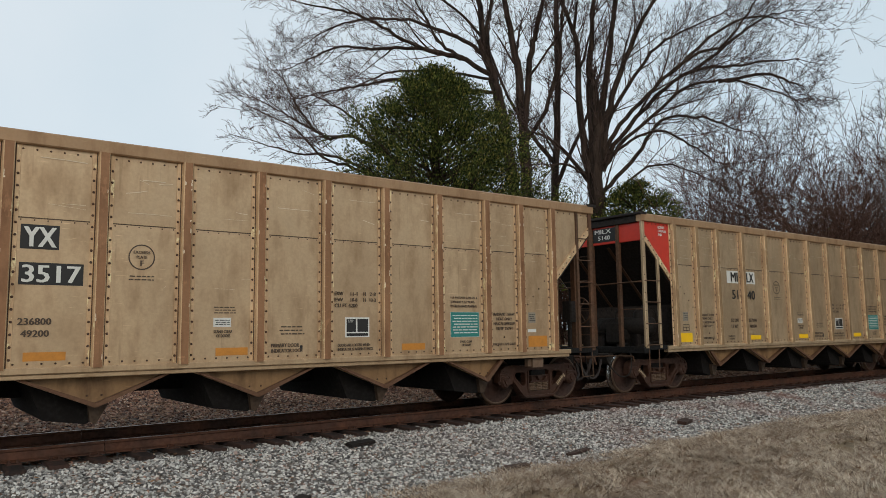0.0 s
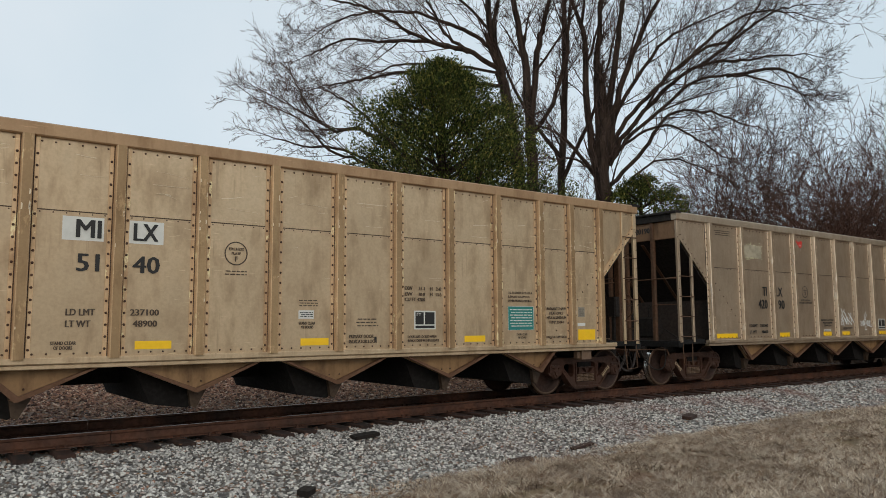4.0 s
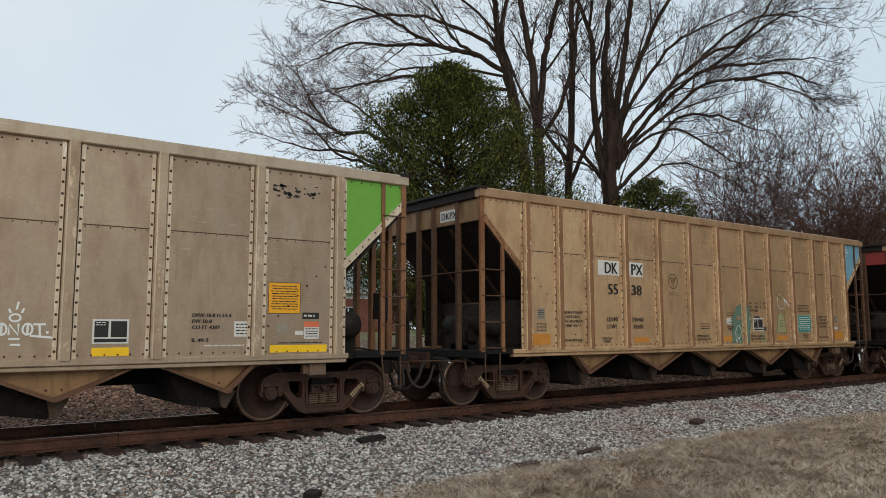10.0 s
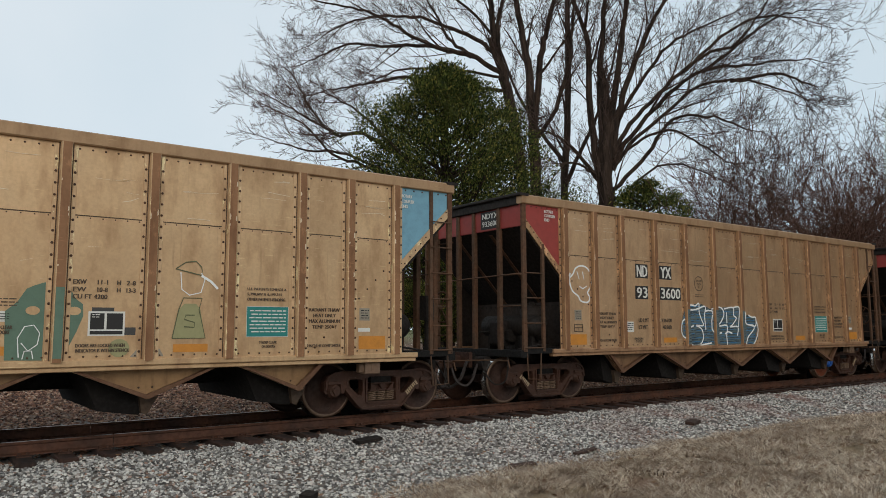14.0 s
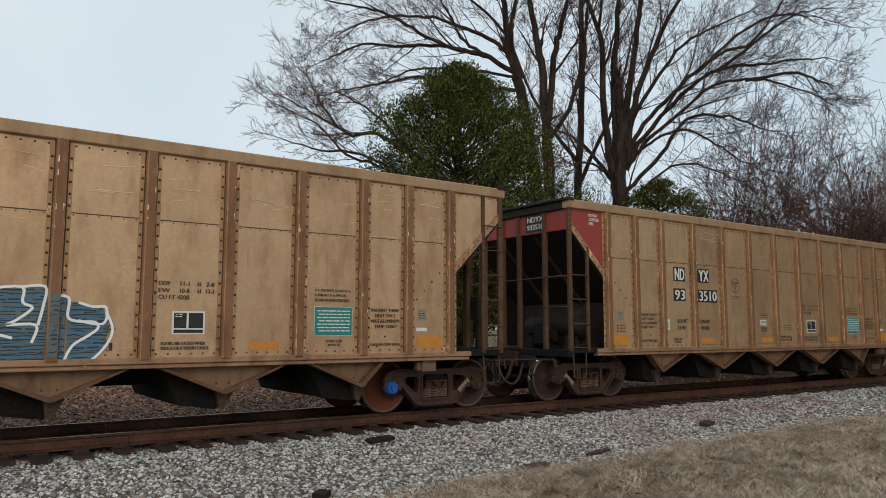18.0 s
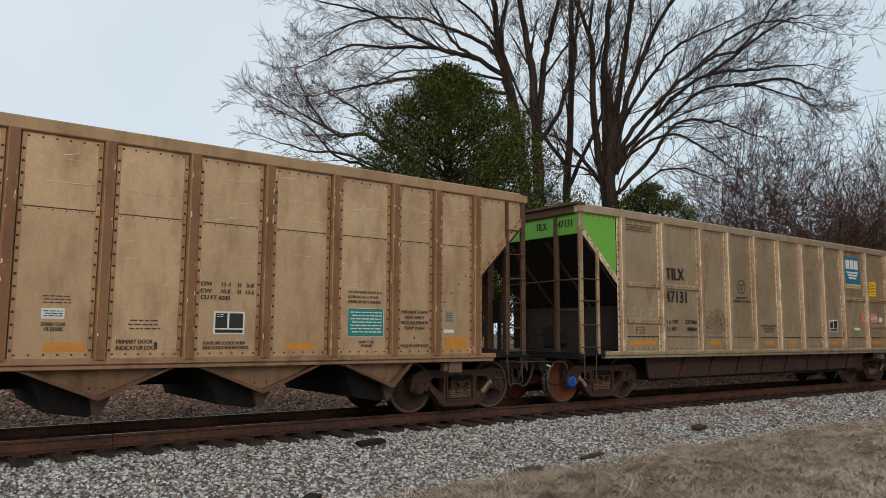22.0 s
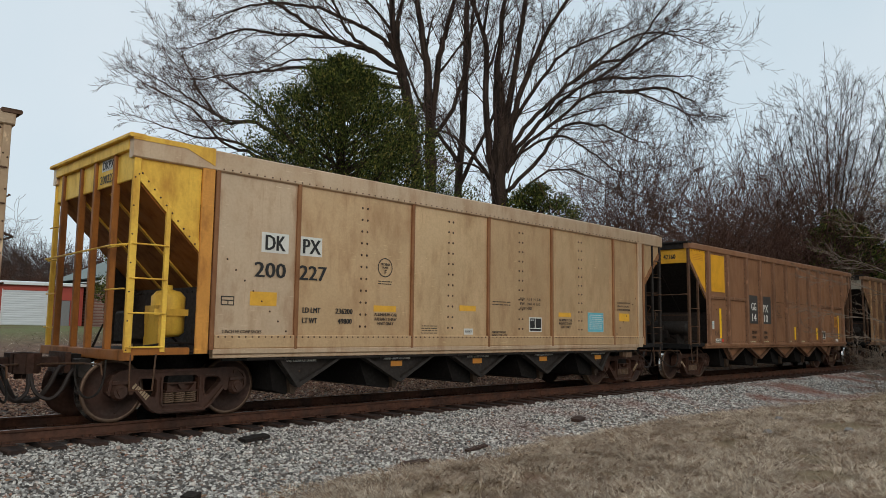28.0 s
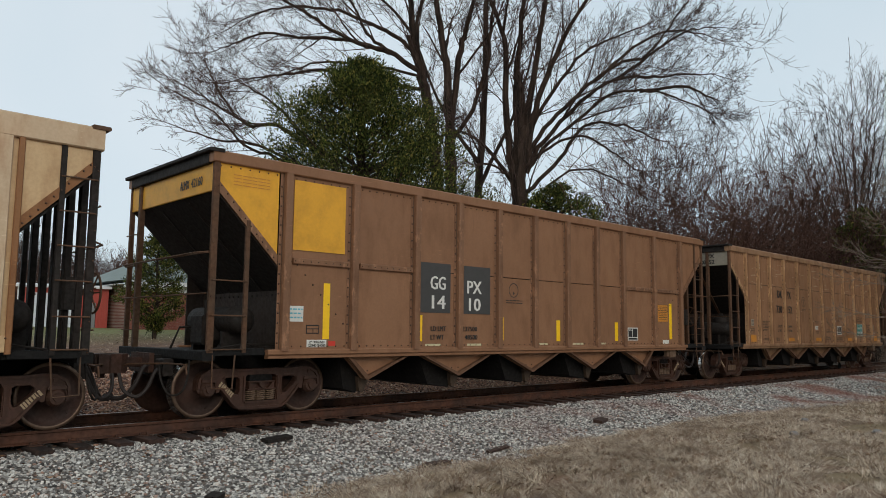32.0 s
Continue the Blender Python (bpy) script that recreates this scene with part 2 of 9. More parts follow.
# ---------------------------------------------------------------- mesh helpers
class Geo:
    """Collects faces of one part."""

    def __init__(self):
        self.v, self.f, self.m = [], [], []

    def add(self, verts, faces, mi=0):
        k = len(self.v)
        self.v.extend(verts)
        self.f.extend([tuple(k + i for i in f) for f in faces])
        self.m.extend([mi] * len(faces))
        return self

    def box(self, x0, x1, y0, y1, z0, z1, mi=0):
        v = [(x, y, z) for z in (z0, z1) for y in (y0, y1) for x in (x0, x1)]
        return self.add(v, [(0, 2, 3, 1), (4, 5, 7, 6), (0, 1, 5, 4), (2, 6, 7, 3), (0, 4, 6, 2), (1, 3, 7, 5)], mi)

    def prism(self, poly, axis, a, b, mi=0):
        """Polygon of 2D points pushed out along x, y or z."""
        put = {"x": lambda p, t: (t, p[0], p[1]), "y": lambda p, t: (p[0], t, p[1]), "z": lambda p, t: (p[0], p[1], t)}[axis]
        n = len(poly)
        v = [put(p, a) for p in poly] + [put(p, b) for p in poly]
        f = [tuple(range(n))[::-1], tuple(range(n, 2 * n))] + [(i, (i + 1) % n, n + (i + 1) % n, n + i) for i in range(n)]
        return self.add(v, f, mi)

    def bar(self, axis, a, b, u0, u1, w0, w1, c=0.012, mi=0):
        """A box with chamfered long edges along the axis."""
        p = [(u0 + c, w0), (u1 - c, w0), (u1, w0 + c), (u1, w1 - c), (u1 - c, w1), (u0 + c, w1), (u0, w1 - c), (u0, w0 + c)]
        return self.prism(p, axis, a, b, mi)

    def tube(self, pts, r, n=6, mi=0, closed=False):
        """A round rod along a line of points; r one radius or one a point."""
        pts = [Vector(p) for p in pts]
        rs = r if isinstance(r, (list, tuple)) else [r] * len(pts)
        v, f = [], []
        for i, p in enumerate(pts):
            d = (pts[min(i + 1, len(pts) - 1)] - pts[max(i - 1, 0)]).normalized()
            a = d.orthogonal().normalized()
            if i:
                a = (side - d * side.dot(d)).normalized()
            side = a
            b = d.cross(a)
            v += [tuple(p + rs[i] * (a * math.cos(2 * math.pi * k / n) + b * math.sin(2 * math.pi * k / n))) for k in range(n)]
        for i in range(len(pts) - 1):
            f += [(i * n + k, i * n + (k + 1) % n, (i + 1) * n + (k + 1) % n, (i + 1) * n + k) for k in range(n)]
        f += [tuple(range(n))[::-1], tuple(range((len(pts) - 1) * n, len(pts) * n))]
        return self.add(v, f, mi)

    def lathe(self, profile, n=28, centre=(0, 0, 0), mis=None):
        """Profile of (radius, y) turned about the y axis."""
        cx, cy, cz = centre
        k0 = len(self.v)
        for rad, y in profile:
            self.v += [(cx + rad * math.cos(2 * math.pi * k / n), cy + y, cz + rad * math.sin(2 * math.pi * k / n)) for k in range(n)]
        for i in range(len(profile) - 1):
            for k in range(n):
                self.f.append((k0 + i * n + k, k0 + i * n + (k + 1) % n, k0 + (i + 1) * n + (k + 1) % n, k0 + (i + 1) * n + k))
                self.m.append(mis[i] if mis else 0)
        return self

    def rivet(self, x, y, z, r=0.017, h=0.014, s=-1):
        """A domed head on a side sheet that faces along s*y."""
        v = [(x + r * math.cos(a), y, z + r * math.sin(a)) for a in [math.pi / 3 * k for k in range(6)]]
        v += [(x + r * 0.55 * math.cos(a), y + s * h, z + r * 0.55 * math.sin(a)) for a in [math.pi / 3 * k for k in range(6)]]
        return self.add(v, [(k, (k + 1) % 6, 6 + (k + 1) % 6, 6 + k) for k in range(6)] + [tuple(range(6, 12))])

    def slab(self, quad, t):
        """A plate from four corners, t thick along its normal."""
        q = [Vector(p) for p in quad]
        n = (q[1] - q[0]).cross(q[3] - q[0]).normalized() * t
        v = [tuple(p) for p in q] + [tuple(p + n) for p in q]
        return self.add(v, [(3, 2, 1, 0), (4, 5, 6, 7)] + [(i, (i + 1) % 4, 4 + (i + 1) % 4, 4 + i) for i in range(4)])

    def mesh(self, name, mats, smooth=False):
        me = bpy.data.meshes.new(name)
        me.from_pydata(self.v, [], self.f)
        for m in mats if isinstance(mats, (list, tuple)) else [mats]:
            me.materials.append(m)
        if any(self.m):
            me.polygons.foreach_set("material_index", self.m)
        if smooth:
            me.polygons.foreach_set("use_smooth", [True] * len(me.polygons))
        me.update()
        return me


def part(name, geo, mats, parent, label="", smooth=False, kind=""):
    me = geo if isinstance(geo, bpy.types.Mesh) else geo.mesh(name, mats, smooth)
    ob = new(name, me)
    ob.parent = parent
    if label or kind:
        tagged(ob, label, kind=kind)
    return ob


def letters(body, width, height, mat):
    """Flat letters as a mesh in the x-z plane that faces -y, fitted to the size, lower left corner at the origin."""
    key = (body, round(width, 3), round(height, 3), mat.name)
    if key in LETTERS:
        return LETTERS[key]
    cu = bpy.data.curves.new("writing", "FONT")
    cu.body, cu.resolution_u, cu.extrude, cu.offset = body, 2, 0.0, 0.0
    ob = bpy.data.objects.new("writing", cu)
    scene.collection.objects.link(ob)
    me = bpy.data.meshes.new_from_object(ob)
    bpy.data.objects.remove(ob)
    bpy.data.curves.remove(cu)
    co = np.empty(len(me.vertices) * 3)
    me.vertices.foreach_get("co", co)
    co = co.reshape(-1, 3)
    lo, hi = co.min(0), co.max(0)
    bold = 0.042 * height if height > 0.15 else 0.055 * height
    x = bold + (co[:, 0] - lo[0]) / max(hi[0] - lo[0], 1e-6) * (width - 2 * bold)
    z = (co[:, 1] - lo[1]) / max(hi[1] - lo[1], 1e-6) * height
    me.vertices.foreach_set("co", np.stack([x, 0 * x, z], 1).ravel())
    if bold:
        faces = [tuple(q.vertices) for q in me.polygons]
        v, f = [], []
        for i, dx in enumerate((0, -bold, bold)):
            f += [tuple(a + len(v) for a in q) for q in faces]
            v += [(a + dx, -0.0008 * i, b) for a, b in zip(x, z)]
        me = bpy.data.meshes.new("writing")
        me.from_pydata(v, [], f)
    me.materials.clear()
    me.materials.append(mat)
    me.update()
    me.name = "writing"
    LETTERS[key] = me
    return me


LETTERS = {}


# ---------------------------------------------------------------- coal hopper cars
HALF = 1.60      # half width of the side sheets
TOP = 4.05       # top of the body over the rail
BOT = 1.07       # lower edge of the side sheets
AXLE = 0.915     # half wheelbase of a truck
WHEEL_R = 0.457
RIVET_STEP = 0.155


def wheel_profile(s):
    """One wheel, s the side it stands on: rim, flange, plate and hub."""
    p = [(0.09, 0.60), (0.20, 0.63), (0.38, 0.685), (0.415, 0.677), (0.485, 0.677), (0.487, 0.70), (0.462, 0.718), (0.457, 0.80),
         (0.452, 0.816), (0.405, 0.818), (0.39, 0.79), (0.30, 0.765), (0.16, 0.80), (0.11, 0.86), (0.085, 0.86), (0.085, 0.90)]
    return [(r, s * y) for r, y in p]


WHEEL_MI = [0, 0, 0, 0, 0, 1, 1, 2, 2, 0, 0, 0, 0, 0, 0]
WHEELSET = {}


def wheelset_mesh(orange):
    if orange not in WHEELSET:
        g = Geo()
        for s in (-1, 1):
            g.lathe(wheel_profile(s), 36, mis=WHEEL_MI)
            for k in range(3):
                a = k * 2.1 + 0.3
                g.box(0.335 * math.cos(a) - 0.02, 0.335 * math.cos(a) + 0.02, s * 0.772 - 0.006, s * 0.772 + 0.006, 0.335 * math.sin(a) - 0.012, 0.335 * math.sin(a) + 0.012)
        g.tube([(0, -0.95, 0), (0, 0.95, 0)], 0.085, 14)
        WHEELSET[orange] = g.mesh("wheelset", [M_WHEELORANGE if orange else M_WHEEL, M_TREAD, M_RIM], False)
        for p in WHEELSET[orange].polygons:
            p.use_smooth = len(p.vertices) == 4
    return WHEELSET[orange]


def ribbon(g, pts, width, y0, y1):
    """A thick strip along points in the x-z plane."""
    pts = [Vector((p[0], p[1])) for p in pts]
    left, right = [], []
    for i, p in enumerate(pts):
        d = (pts[min(i + 1, len(pts) - 1)] - pts[max(i - 1, 0)]).normalized()
        n = Vector((-d.y, d.x)) * width / 2
        left.append(p + n)
        right.append(p - n)
    for i in range(len(pts) - 1):
        g.prism([tuple(q) for q in (right[i], right[i + 1], left[i + 1], left[i])], "y", y0, y1)


SIDEFRAME = []


def side_frame_meshes():
    if SIDEFRAME:
        return SIDEFRAME
    # cast frame: outline with a spring window and two side windows
    half = [(0.30, 0.105), (0.40, 0.125), (0.47, 0.175), (0.70, 0.44), (0.735, 0.40), (0.775, 0.41), (0.79, 0.55), (0.81, 0.60), (1.00, 0.60), (1.02, 0.55), (1.02, 0.42),
            (1.055, 0.40), (1.095, 0.45), (1.09, 0.60), (1.04, 0.69), (0.92, 0.755), (0.74, 0.775), (0.50, 0.755)]
    outer = half + [(-x, z) for x, z in reversed(half)]
    side = [(0.375, 0.43), (0.40, 0.36), (0.45, 0.355), (0.635, 0.525), (0.65, 0.585), (0.605, 0.625), (0.42, 0.625), (0.38, 0.60)]
    holes = [[(-0.27, 0.22), (-0.28, 0.61), (-0.25, 0.66), (0.25, 0.66), (0.28, 0.61), (0.27, 0.22)], side[::-1], [(-x, z) for x, z in side]]
    g = Geo()
    y0, y1 = -0.065, 0.065
    loops = [outer] + holes
    flat = [p for lo in loops for p in lo]
    tris = tessellate_polygon([[Vector((x, z, 0)) for x, z in lo] for lo in loops])
    for y in (y0, y1):
        g.add([(x, y, z) for x, z in flat], [tuple(q) for q in tris])
    for lo in loops:
        n = len(lo)
        g.add([(x, y, z) for y in (y0, y1) for x, z in lo], [(k, (k + 1) % n, n + (k + 1) % n, n + k) for k in range(n)])
    # raised rims of the casting
    ribbon(g, [(-0.70, 0.47), (-0.46, 0.20), (-0.38, 0.145), (0.38, 0.145), (0.46, 0.20), (0.70, 0.47)], 0.036, y0 - 0.035, y0)
    ribbon(g, [(-1.07, 0.47), (-1.06, 0.60), (-1.02, 0.675), (-0.91, 0.735), (-0.74, 0.755), (-0.50, 0.735), (0.50, 0.735), (0.74, 0.755), (0.91, 0.735), (1.02, 0.675), (1.06, 0.60), (1.07, 0.47)], 0.036, y0 - 0.035, y0)
    for s in (-1, 1):
        ribbon(g, [(s * 0.30, 0.64), (s * 0.305, 0.40), (s * 0.30, 0.24)], 0.03, y0 - 0.025, y0)
        ribbon(g, [(s * 0.40, 0.645), (s * 0.62, 0.645), (s * 0.675, 0.59), (s * 0.66, 0.52), (s * 0.46, 0.335), (s * 0.39, 0.335), (s * 0.36, 0.42), (s * 0.365, 0.60), (s * 0.40, 0.645)], 0.022, y0 - 0.012, y0)
        g.prism([(s * AXLE - 0.13, 0.56), (s * AXLE + 0.13, 0.56), (s * AXLE + 0.11, 0.61), (s * AXLE - 0.11, 0.61)], "y", y0 - 0.04, y1 + 0.04)
        g.prism([(s * AXLE - 0.05, 0.66), (s * AXLE + 0.05, 0.66), (s * AXLE + 0.05, 0.71), (s * AXLE - 0.05, 0.71)], "y", y0 - 0.02, y0)
    g.box(-0.29, 0.29, -0.095, 0.085, 0.215, 0.245)
    # bolster end with its ledges over the springs
    g.bar("x", -0.25, 0.25, -0.105, 0.06, 0.415, 0.438, 0.006)
    g.bar("x", -0.23, 0.23, -0.10, 0.06, 0.532, 0.556, 0.006)
    g.box(-0.21, 0.21, -0.02, 0.06, 0.438, 0.532)
    for pocket in ([(-0.055, 0.532), (0.0, 0.45), (0.055, 0.532)], [(-0.225, 0.438), (-0.115, 0.438), (-0.20, 0.532), (-0.225, 0.532)], [(0.225, 0.532), (0.20, 0.532), (0.115, 0.438), (0.225, 0.438)]):
        g.prism(pocket, "y", -0.095, -0.02)
    SIDEFRAME.append(g.mesh("side_frame", M_TRUCK))
    g = Geo()
    g.tube([(0.076 * math.cos(0.628 * q), 0.076 * math.sin(0.628 * q), 0.252 + 0.0031 * q) for q in range(52)], 0.0115, 5)
    SIDEFRAME.append(g.mesh("spring", M_SPRING))
    g = Geo()
    g.lathe([(0.0, -1.145), (0.05, -1.145), (0.055, -1.12), (0.095, -1.12), (0.105, -1.105), (0.128, -1.07), (0.128, -0.92), (0.10, -0.90)], 18)
    for k in range(3):
        a = k * 2.094 + 0.5
        g.prism([(0.06 * math.cos(a) + 0.018 * math.cos(b), 0.06 * math.sin(a) + 0.018 * math.sin(b)) for b in [math.pi / 3 * q for q in range(6)]], "y", -1.14, -1.12)
    SIDEFRAME.append(g.mesh("bearing_cap", M_TRUCK))
    SIDEFRAME.append(SIDEFRAME[2].copy())
    SIDEFRAME[3].materials.clear()
    SIDEFRAME[3].materials.append(M_BLUECAP)
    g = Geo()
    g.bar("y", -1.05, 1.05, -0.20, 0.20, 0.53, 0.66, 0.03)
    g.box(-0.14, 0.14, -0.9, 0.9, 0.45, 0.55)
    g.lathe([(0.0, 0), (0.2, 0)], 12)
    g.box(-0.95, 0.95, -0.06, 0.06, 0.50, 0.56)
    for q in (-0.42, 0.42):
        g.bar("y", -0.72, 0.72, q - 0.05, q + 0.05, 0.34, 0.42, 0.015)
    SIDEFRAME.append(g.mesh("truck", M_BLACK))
    g = Geo()
    g.slab([(-0.70, -0.69, 0.30), (-0.70, -0.80, 0.30), (-0.44, -0.80, 0.52), (-0.44, -0.69, 0.52)], 0.04)
    SIDEFRAME.append(g.mesh("brake_shoe", M_DARK))
    g = Geo()
    rc = random.Random(2)
    q = 0.03
    while q < 0.30:
        w = rc.uniform(0.018, 0.035)
        cx, cz = -0.745 + 0.76 * q, 0.555 - 0.65 * q
        g.prism([(cx - 0.027, cz - 0.032), (cx + 0.027, cz + 0.032), (cx + 0.027 + 0.76 * w, cz + 0.032 - 0.65 * w), (cx - 0.027 + 0.76 * w, cz - 0.032 - 0.65 * w)], "y", -0.084, -0.081)
        q += w + rc.uniform(0.010, 0.02)
    SIDEFRAME.append(g.mesh("chalk_marks", M_CHALK))
    return SIDEFRAME


ROLLING = []     # wheelsets that turn, with the first angle of each


def truck_at(car, x, blue=(), orange=(), flip=False):
    frame_me, spring_me, cap_me, blue_me, bolster_me, shoe_me, chalk_me = side_frame_meshes()
    tr = part("truck", bolster_me, None, car)
    tr.location.x = x
    for s in (-1, 1):
        ob = part("side_frame", frame_me, None, tr)
        ob.location.y = s * 1.0
        if s < 0:
            mark = part("stencilled_letters", chalk_me, None, ob, "worn pale stencilled letters")
            if flip:
                mark.rotation_euler = (0, 0, math.pi)
                mark.location.y = -0.166
        for dx in (-0.175, 0, 0.175):
            sp = part("spring", spring_me, None, tr)
            sp.location = (dx, s * 1.03, 0)
    for i, dx in enumerate((-AXLE, AXLE)):
        ws = part("wheelset", wheelset_mesh(i in orange), None, tr)
        ws.location = (dx, 0, WHEEL_R)
        ROLLING.append((ws, dx, random.uniform(0, 6.28)))
        for s in (-1, 1):
            cap = part("bearing_cap", blue_me if (i in blue and s < 0) else cap_me, None, tr, "blue painted bearing cap" if (i in blue and s < 0) else "")
            cap.location = (dx, 0, WHEEL_R)
            if s > 0:
                cap.rotation_euler = (0, 0, math.pi)
        sh = part("brake_shoe", shoe_me, None, tr)
        sh.location.x = dx + 1.25 if i == 0 else dx
    return tr


def rod(g, pts, r=0.011):
    g.tube(pts, r, 6)


def soft_line(pts):
    """A rounded line through a few points in space."""
    out = []
    n = len(pts) - 1
    for i in range(n):
        p0, p1, p2, p3 = pts[max(0, i - 1)], pts[i], pts[i + 1], pts[min(n, i + 2)]
        for k in range(5):
            t = k / 5
            out.append(tuple(0.5 * (2 * p1[j] + (p2[j] - p0[j]) * t + (2 * p0[j] - 5 * p1[j] + 4 * p2[j] - p3[j]) * t * t + (3 * p1[j] - p0[j] - 3 * p2[j] + p3[j]) * t ** 3) for j in range(3)))
    return out + [pts[-1]]


def car_end(car, L, side, P):
    """Posts, ladders, slope sheet, platform, reservoir, coupler and hoses of one end. side -1: low x, +1: high x."""
    X = (lambda x: x) if side < 0 else (lambda x: L - x)
    post_m, end_m = (P["post"], P["end"]) if side < 0 else (P["post2"] or P["post"], P["end2"])
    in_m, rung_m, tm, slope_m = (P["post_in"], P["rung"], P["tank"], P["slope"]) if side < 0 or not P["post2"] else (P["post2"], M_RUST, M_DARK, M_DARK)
    cut = P["cut"] if side < 0 else P["cut2"]          # where the side sheets begin
    ztop, zcut = 3.55, P["zcut"] - (0.0 if side < 0 else 0.98 * (P["cut2"] - P["cut"]))

    def xb(g, a, b, *rest, c=0.01):
        x0, x1 = sorted((X(a), X(b)))
        return g.bar("y", rest[0], rest[1], x0, x1, rest[2], rest[3], c)

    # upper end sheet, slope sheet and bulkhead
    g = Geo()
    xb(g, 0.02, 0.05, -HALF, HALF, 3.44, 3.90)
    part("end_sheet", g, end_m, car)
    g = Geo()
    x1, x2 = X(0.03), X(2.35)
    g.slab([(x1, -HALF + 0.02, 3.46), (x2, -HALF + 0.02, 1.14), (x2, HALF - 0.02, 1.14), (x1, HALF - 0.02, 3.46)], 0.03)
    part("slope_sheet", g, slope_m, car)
    for y in (-0.55, 0.55):
        g = Geo()
        g.prism([(X(0.10), 3.36), (X(0.16), 3.40), (X(2.2), 1.36), (X(2.1), 1.36)], "y", y - 0.04, y + 0.04)
        part("slope_brace", g, P["brace"], car)
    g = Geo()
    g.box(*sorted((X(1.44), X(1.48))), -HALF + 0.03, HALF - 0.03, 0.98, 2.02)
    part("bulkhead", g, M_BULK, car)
    g = Geo()
    for k in range(18):
        y = -HALF + 0.15 + 0.165 * k
        g.box(*sorted((X(1.425), X(1.44))), y - 0.015, y + 0.015, 1.93, 1.96)
    part("rivets", g, M_DARK, car, kind="stuff")
    # gusset of the side above the cut-out, both sides
    for s in (-1, 1):
        y0, y1 = sorted((s * HALF, s * (HALF - 0.03)))
        corner = P["gusset"] if s < 0 and side < 0 else (P["gusset2"] if s < 0 else P["paint"])
        g = Geo()
        g.prism([(X(0.03), 3.88), (X(cut), 3.88), (X(cut), zcut), (X(0.03), ztop)], "y", y0, y1)
        part("gusset_sheet", g, corner, car)
        g = Geo()
        yy = s * HALF
        g.prism([(X(0.03), ztop + 0.10), (X(cut), zcut + 0.13), (X(cut), zcut - 0.03), (X(0.03), ztop - 0.06)], "y", *sorted((yy, yy + s * 0.022)))
        part("gusset_flange", g, (P["gusset_fl"] if side < 0 else None) or P["flange_m"], car)
        if s < 0:
            g = Geo()
            for k in range(10):
                q = (k + 0.5) / 10
                g.rivet(X(0.08 + (cut - 0.1) * q), yy - 0.022, ztop + 0.03 + (zcut - ztop) * q, 0.016)
            for k in range(7):
                g.rivet(X(0.12 + (cut - 0.16) * k / 6), yy, 3.83, 0.015)
            part("rivets", g, P["rivet"], car, kind="stuff")
    # corner posts and end posts
    y_posts = P["posts"] if side < 0 else P["posts2"]
    for y in (-HALF, HALF):
        g = Geo()
        w = 0.09 if y < 0 else 0.07
        x0, x1 = sorted((X(0.0), X(w + 0.01)))
        g.bar("z", P["step_z"], 3.9, x0, x1, *sorted((y - 0.03 * (1 if y < 0 else -1), y + 0.035 * (1 if y < 0 else -1))), 0.008)
        part("corner_post", g, post_m, car)
        if y < 0:
            g = Geo()
            for k in range(7):
                for q in (0.025, 0.075):
                    if k in (0, 6) or q < 0.05:
                        g.rivet(X(q), y - 0.03, 1.06 + 0.4 * k + (0.0 if q < 0.05 else 0.05), 0.013)
            part("rivets", g, P["rivet"], car, kind="stuff")
    for y in y_posts:
        g = Geo()
        x0, x1 = sorted((X(-0.02), X(0.075)))
        w = 0.045 if side < 0 else 0.065
        g.bar("z", 0.95, 3.9, x0, x1, y - w, y + w, 0.01)
        part("end_post", g, in_m, car)
    # side ladder: second stile and rungs
    lx = P["lad"] if side < 0 else P["lad2"]
    g = Geo()
    x0, x1 = sorted((X(lx - 0.035), X(lx + 0.035)))
    top_z = ztop - (ztop - zcut) * (lx / cut) + (0.10 if side < 0 else 0.12)
    if side > 0 and P["tall_ladder"]:
        top_z = 3.88
    g.bar("z", P["step_z"], top_z, x0, x1, -HALF - 0.03, -HALF + 0.03, 0.008)
    part("ladder_stile", g, post_m, car)
    zs = [1.10, 1.57, 2.05, 2.53] if side < 0 else [1.10, 1.52, 1.98, 2.43, 2.88, 3.33]
    if P["rungs"] and side < 0:
        zs = P["rungs"]
    for z in zs:
        g = Geo()
        rod(g, [(X(0.02), -HALF - 0.02, z), (X(0.04), -HALF - 0.05, z), (X(lx), -HALF - 0.05, z), (X(lx + 0.02), -HALF - 0.02, z)], 0.012)
        part("ladder_rung", g, rung_m, car)
    # end ladder rungs near and far
    for ya, yb in ((-HALF, y_posts[0]), (y_posts[-1], HALF)):
        for z in (1.35, 1.9, 2.45, 3.0) if ya > 0 or side > 0 else (1.9, 2.5):
            g = Geo()
            rod(g, [(X(-0.03), ya, z), (X(-0.05), ya + 0.03, z), (X(-0.05), yb - 0.03, z), (X(-0.03), yb, z)], 0.011)
            part("end_ladder_rung", g, rung_m, car)
    g = Geo()
    rod(g, [(X(0.0), -HALF + 0.02, 2.52), (X(-0.16), -HALF + 0.2, 2.50), (X(-0.16), HALF - 0.25, 2.46), (X(0.0), HALF - 0.02, 2.46)], 0.014)
    part("grab_bar", g, rung_m, car)
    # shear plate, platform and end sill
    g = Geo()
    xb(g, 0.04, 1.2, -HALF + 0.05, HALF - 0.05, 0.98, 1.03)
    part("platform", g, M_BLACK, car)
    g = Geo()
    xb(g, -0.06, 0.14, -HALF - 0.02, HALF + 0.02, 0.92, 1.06)
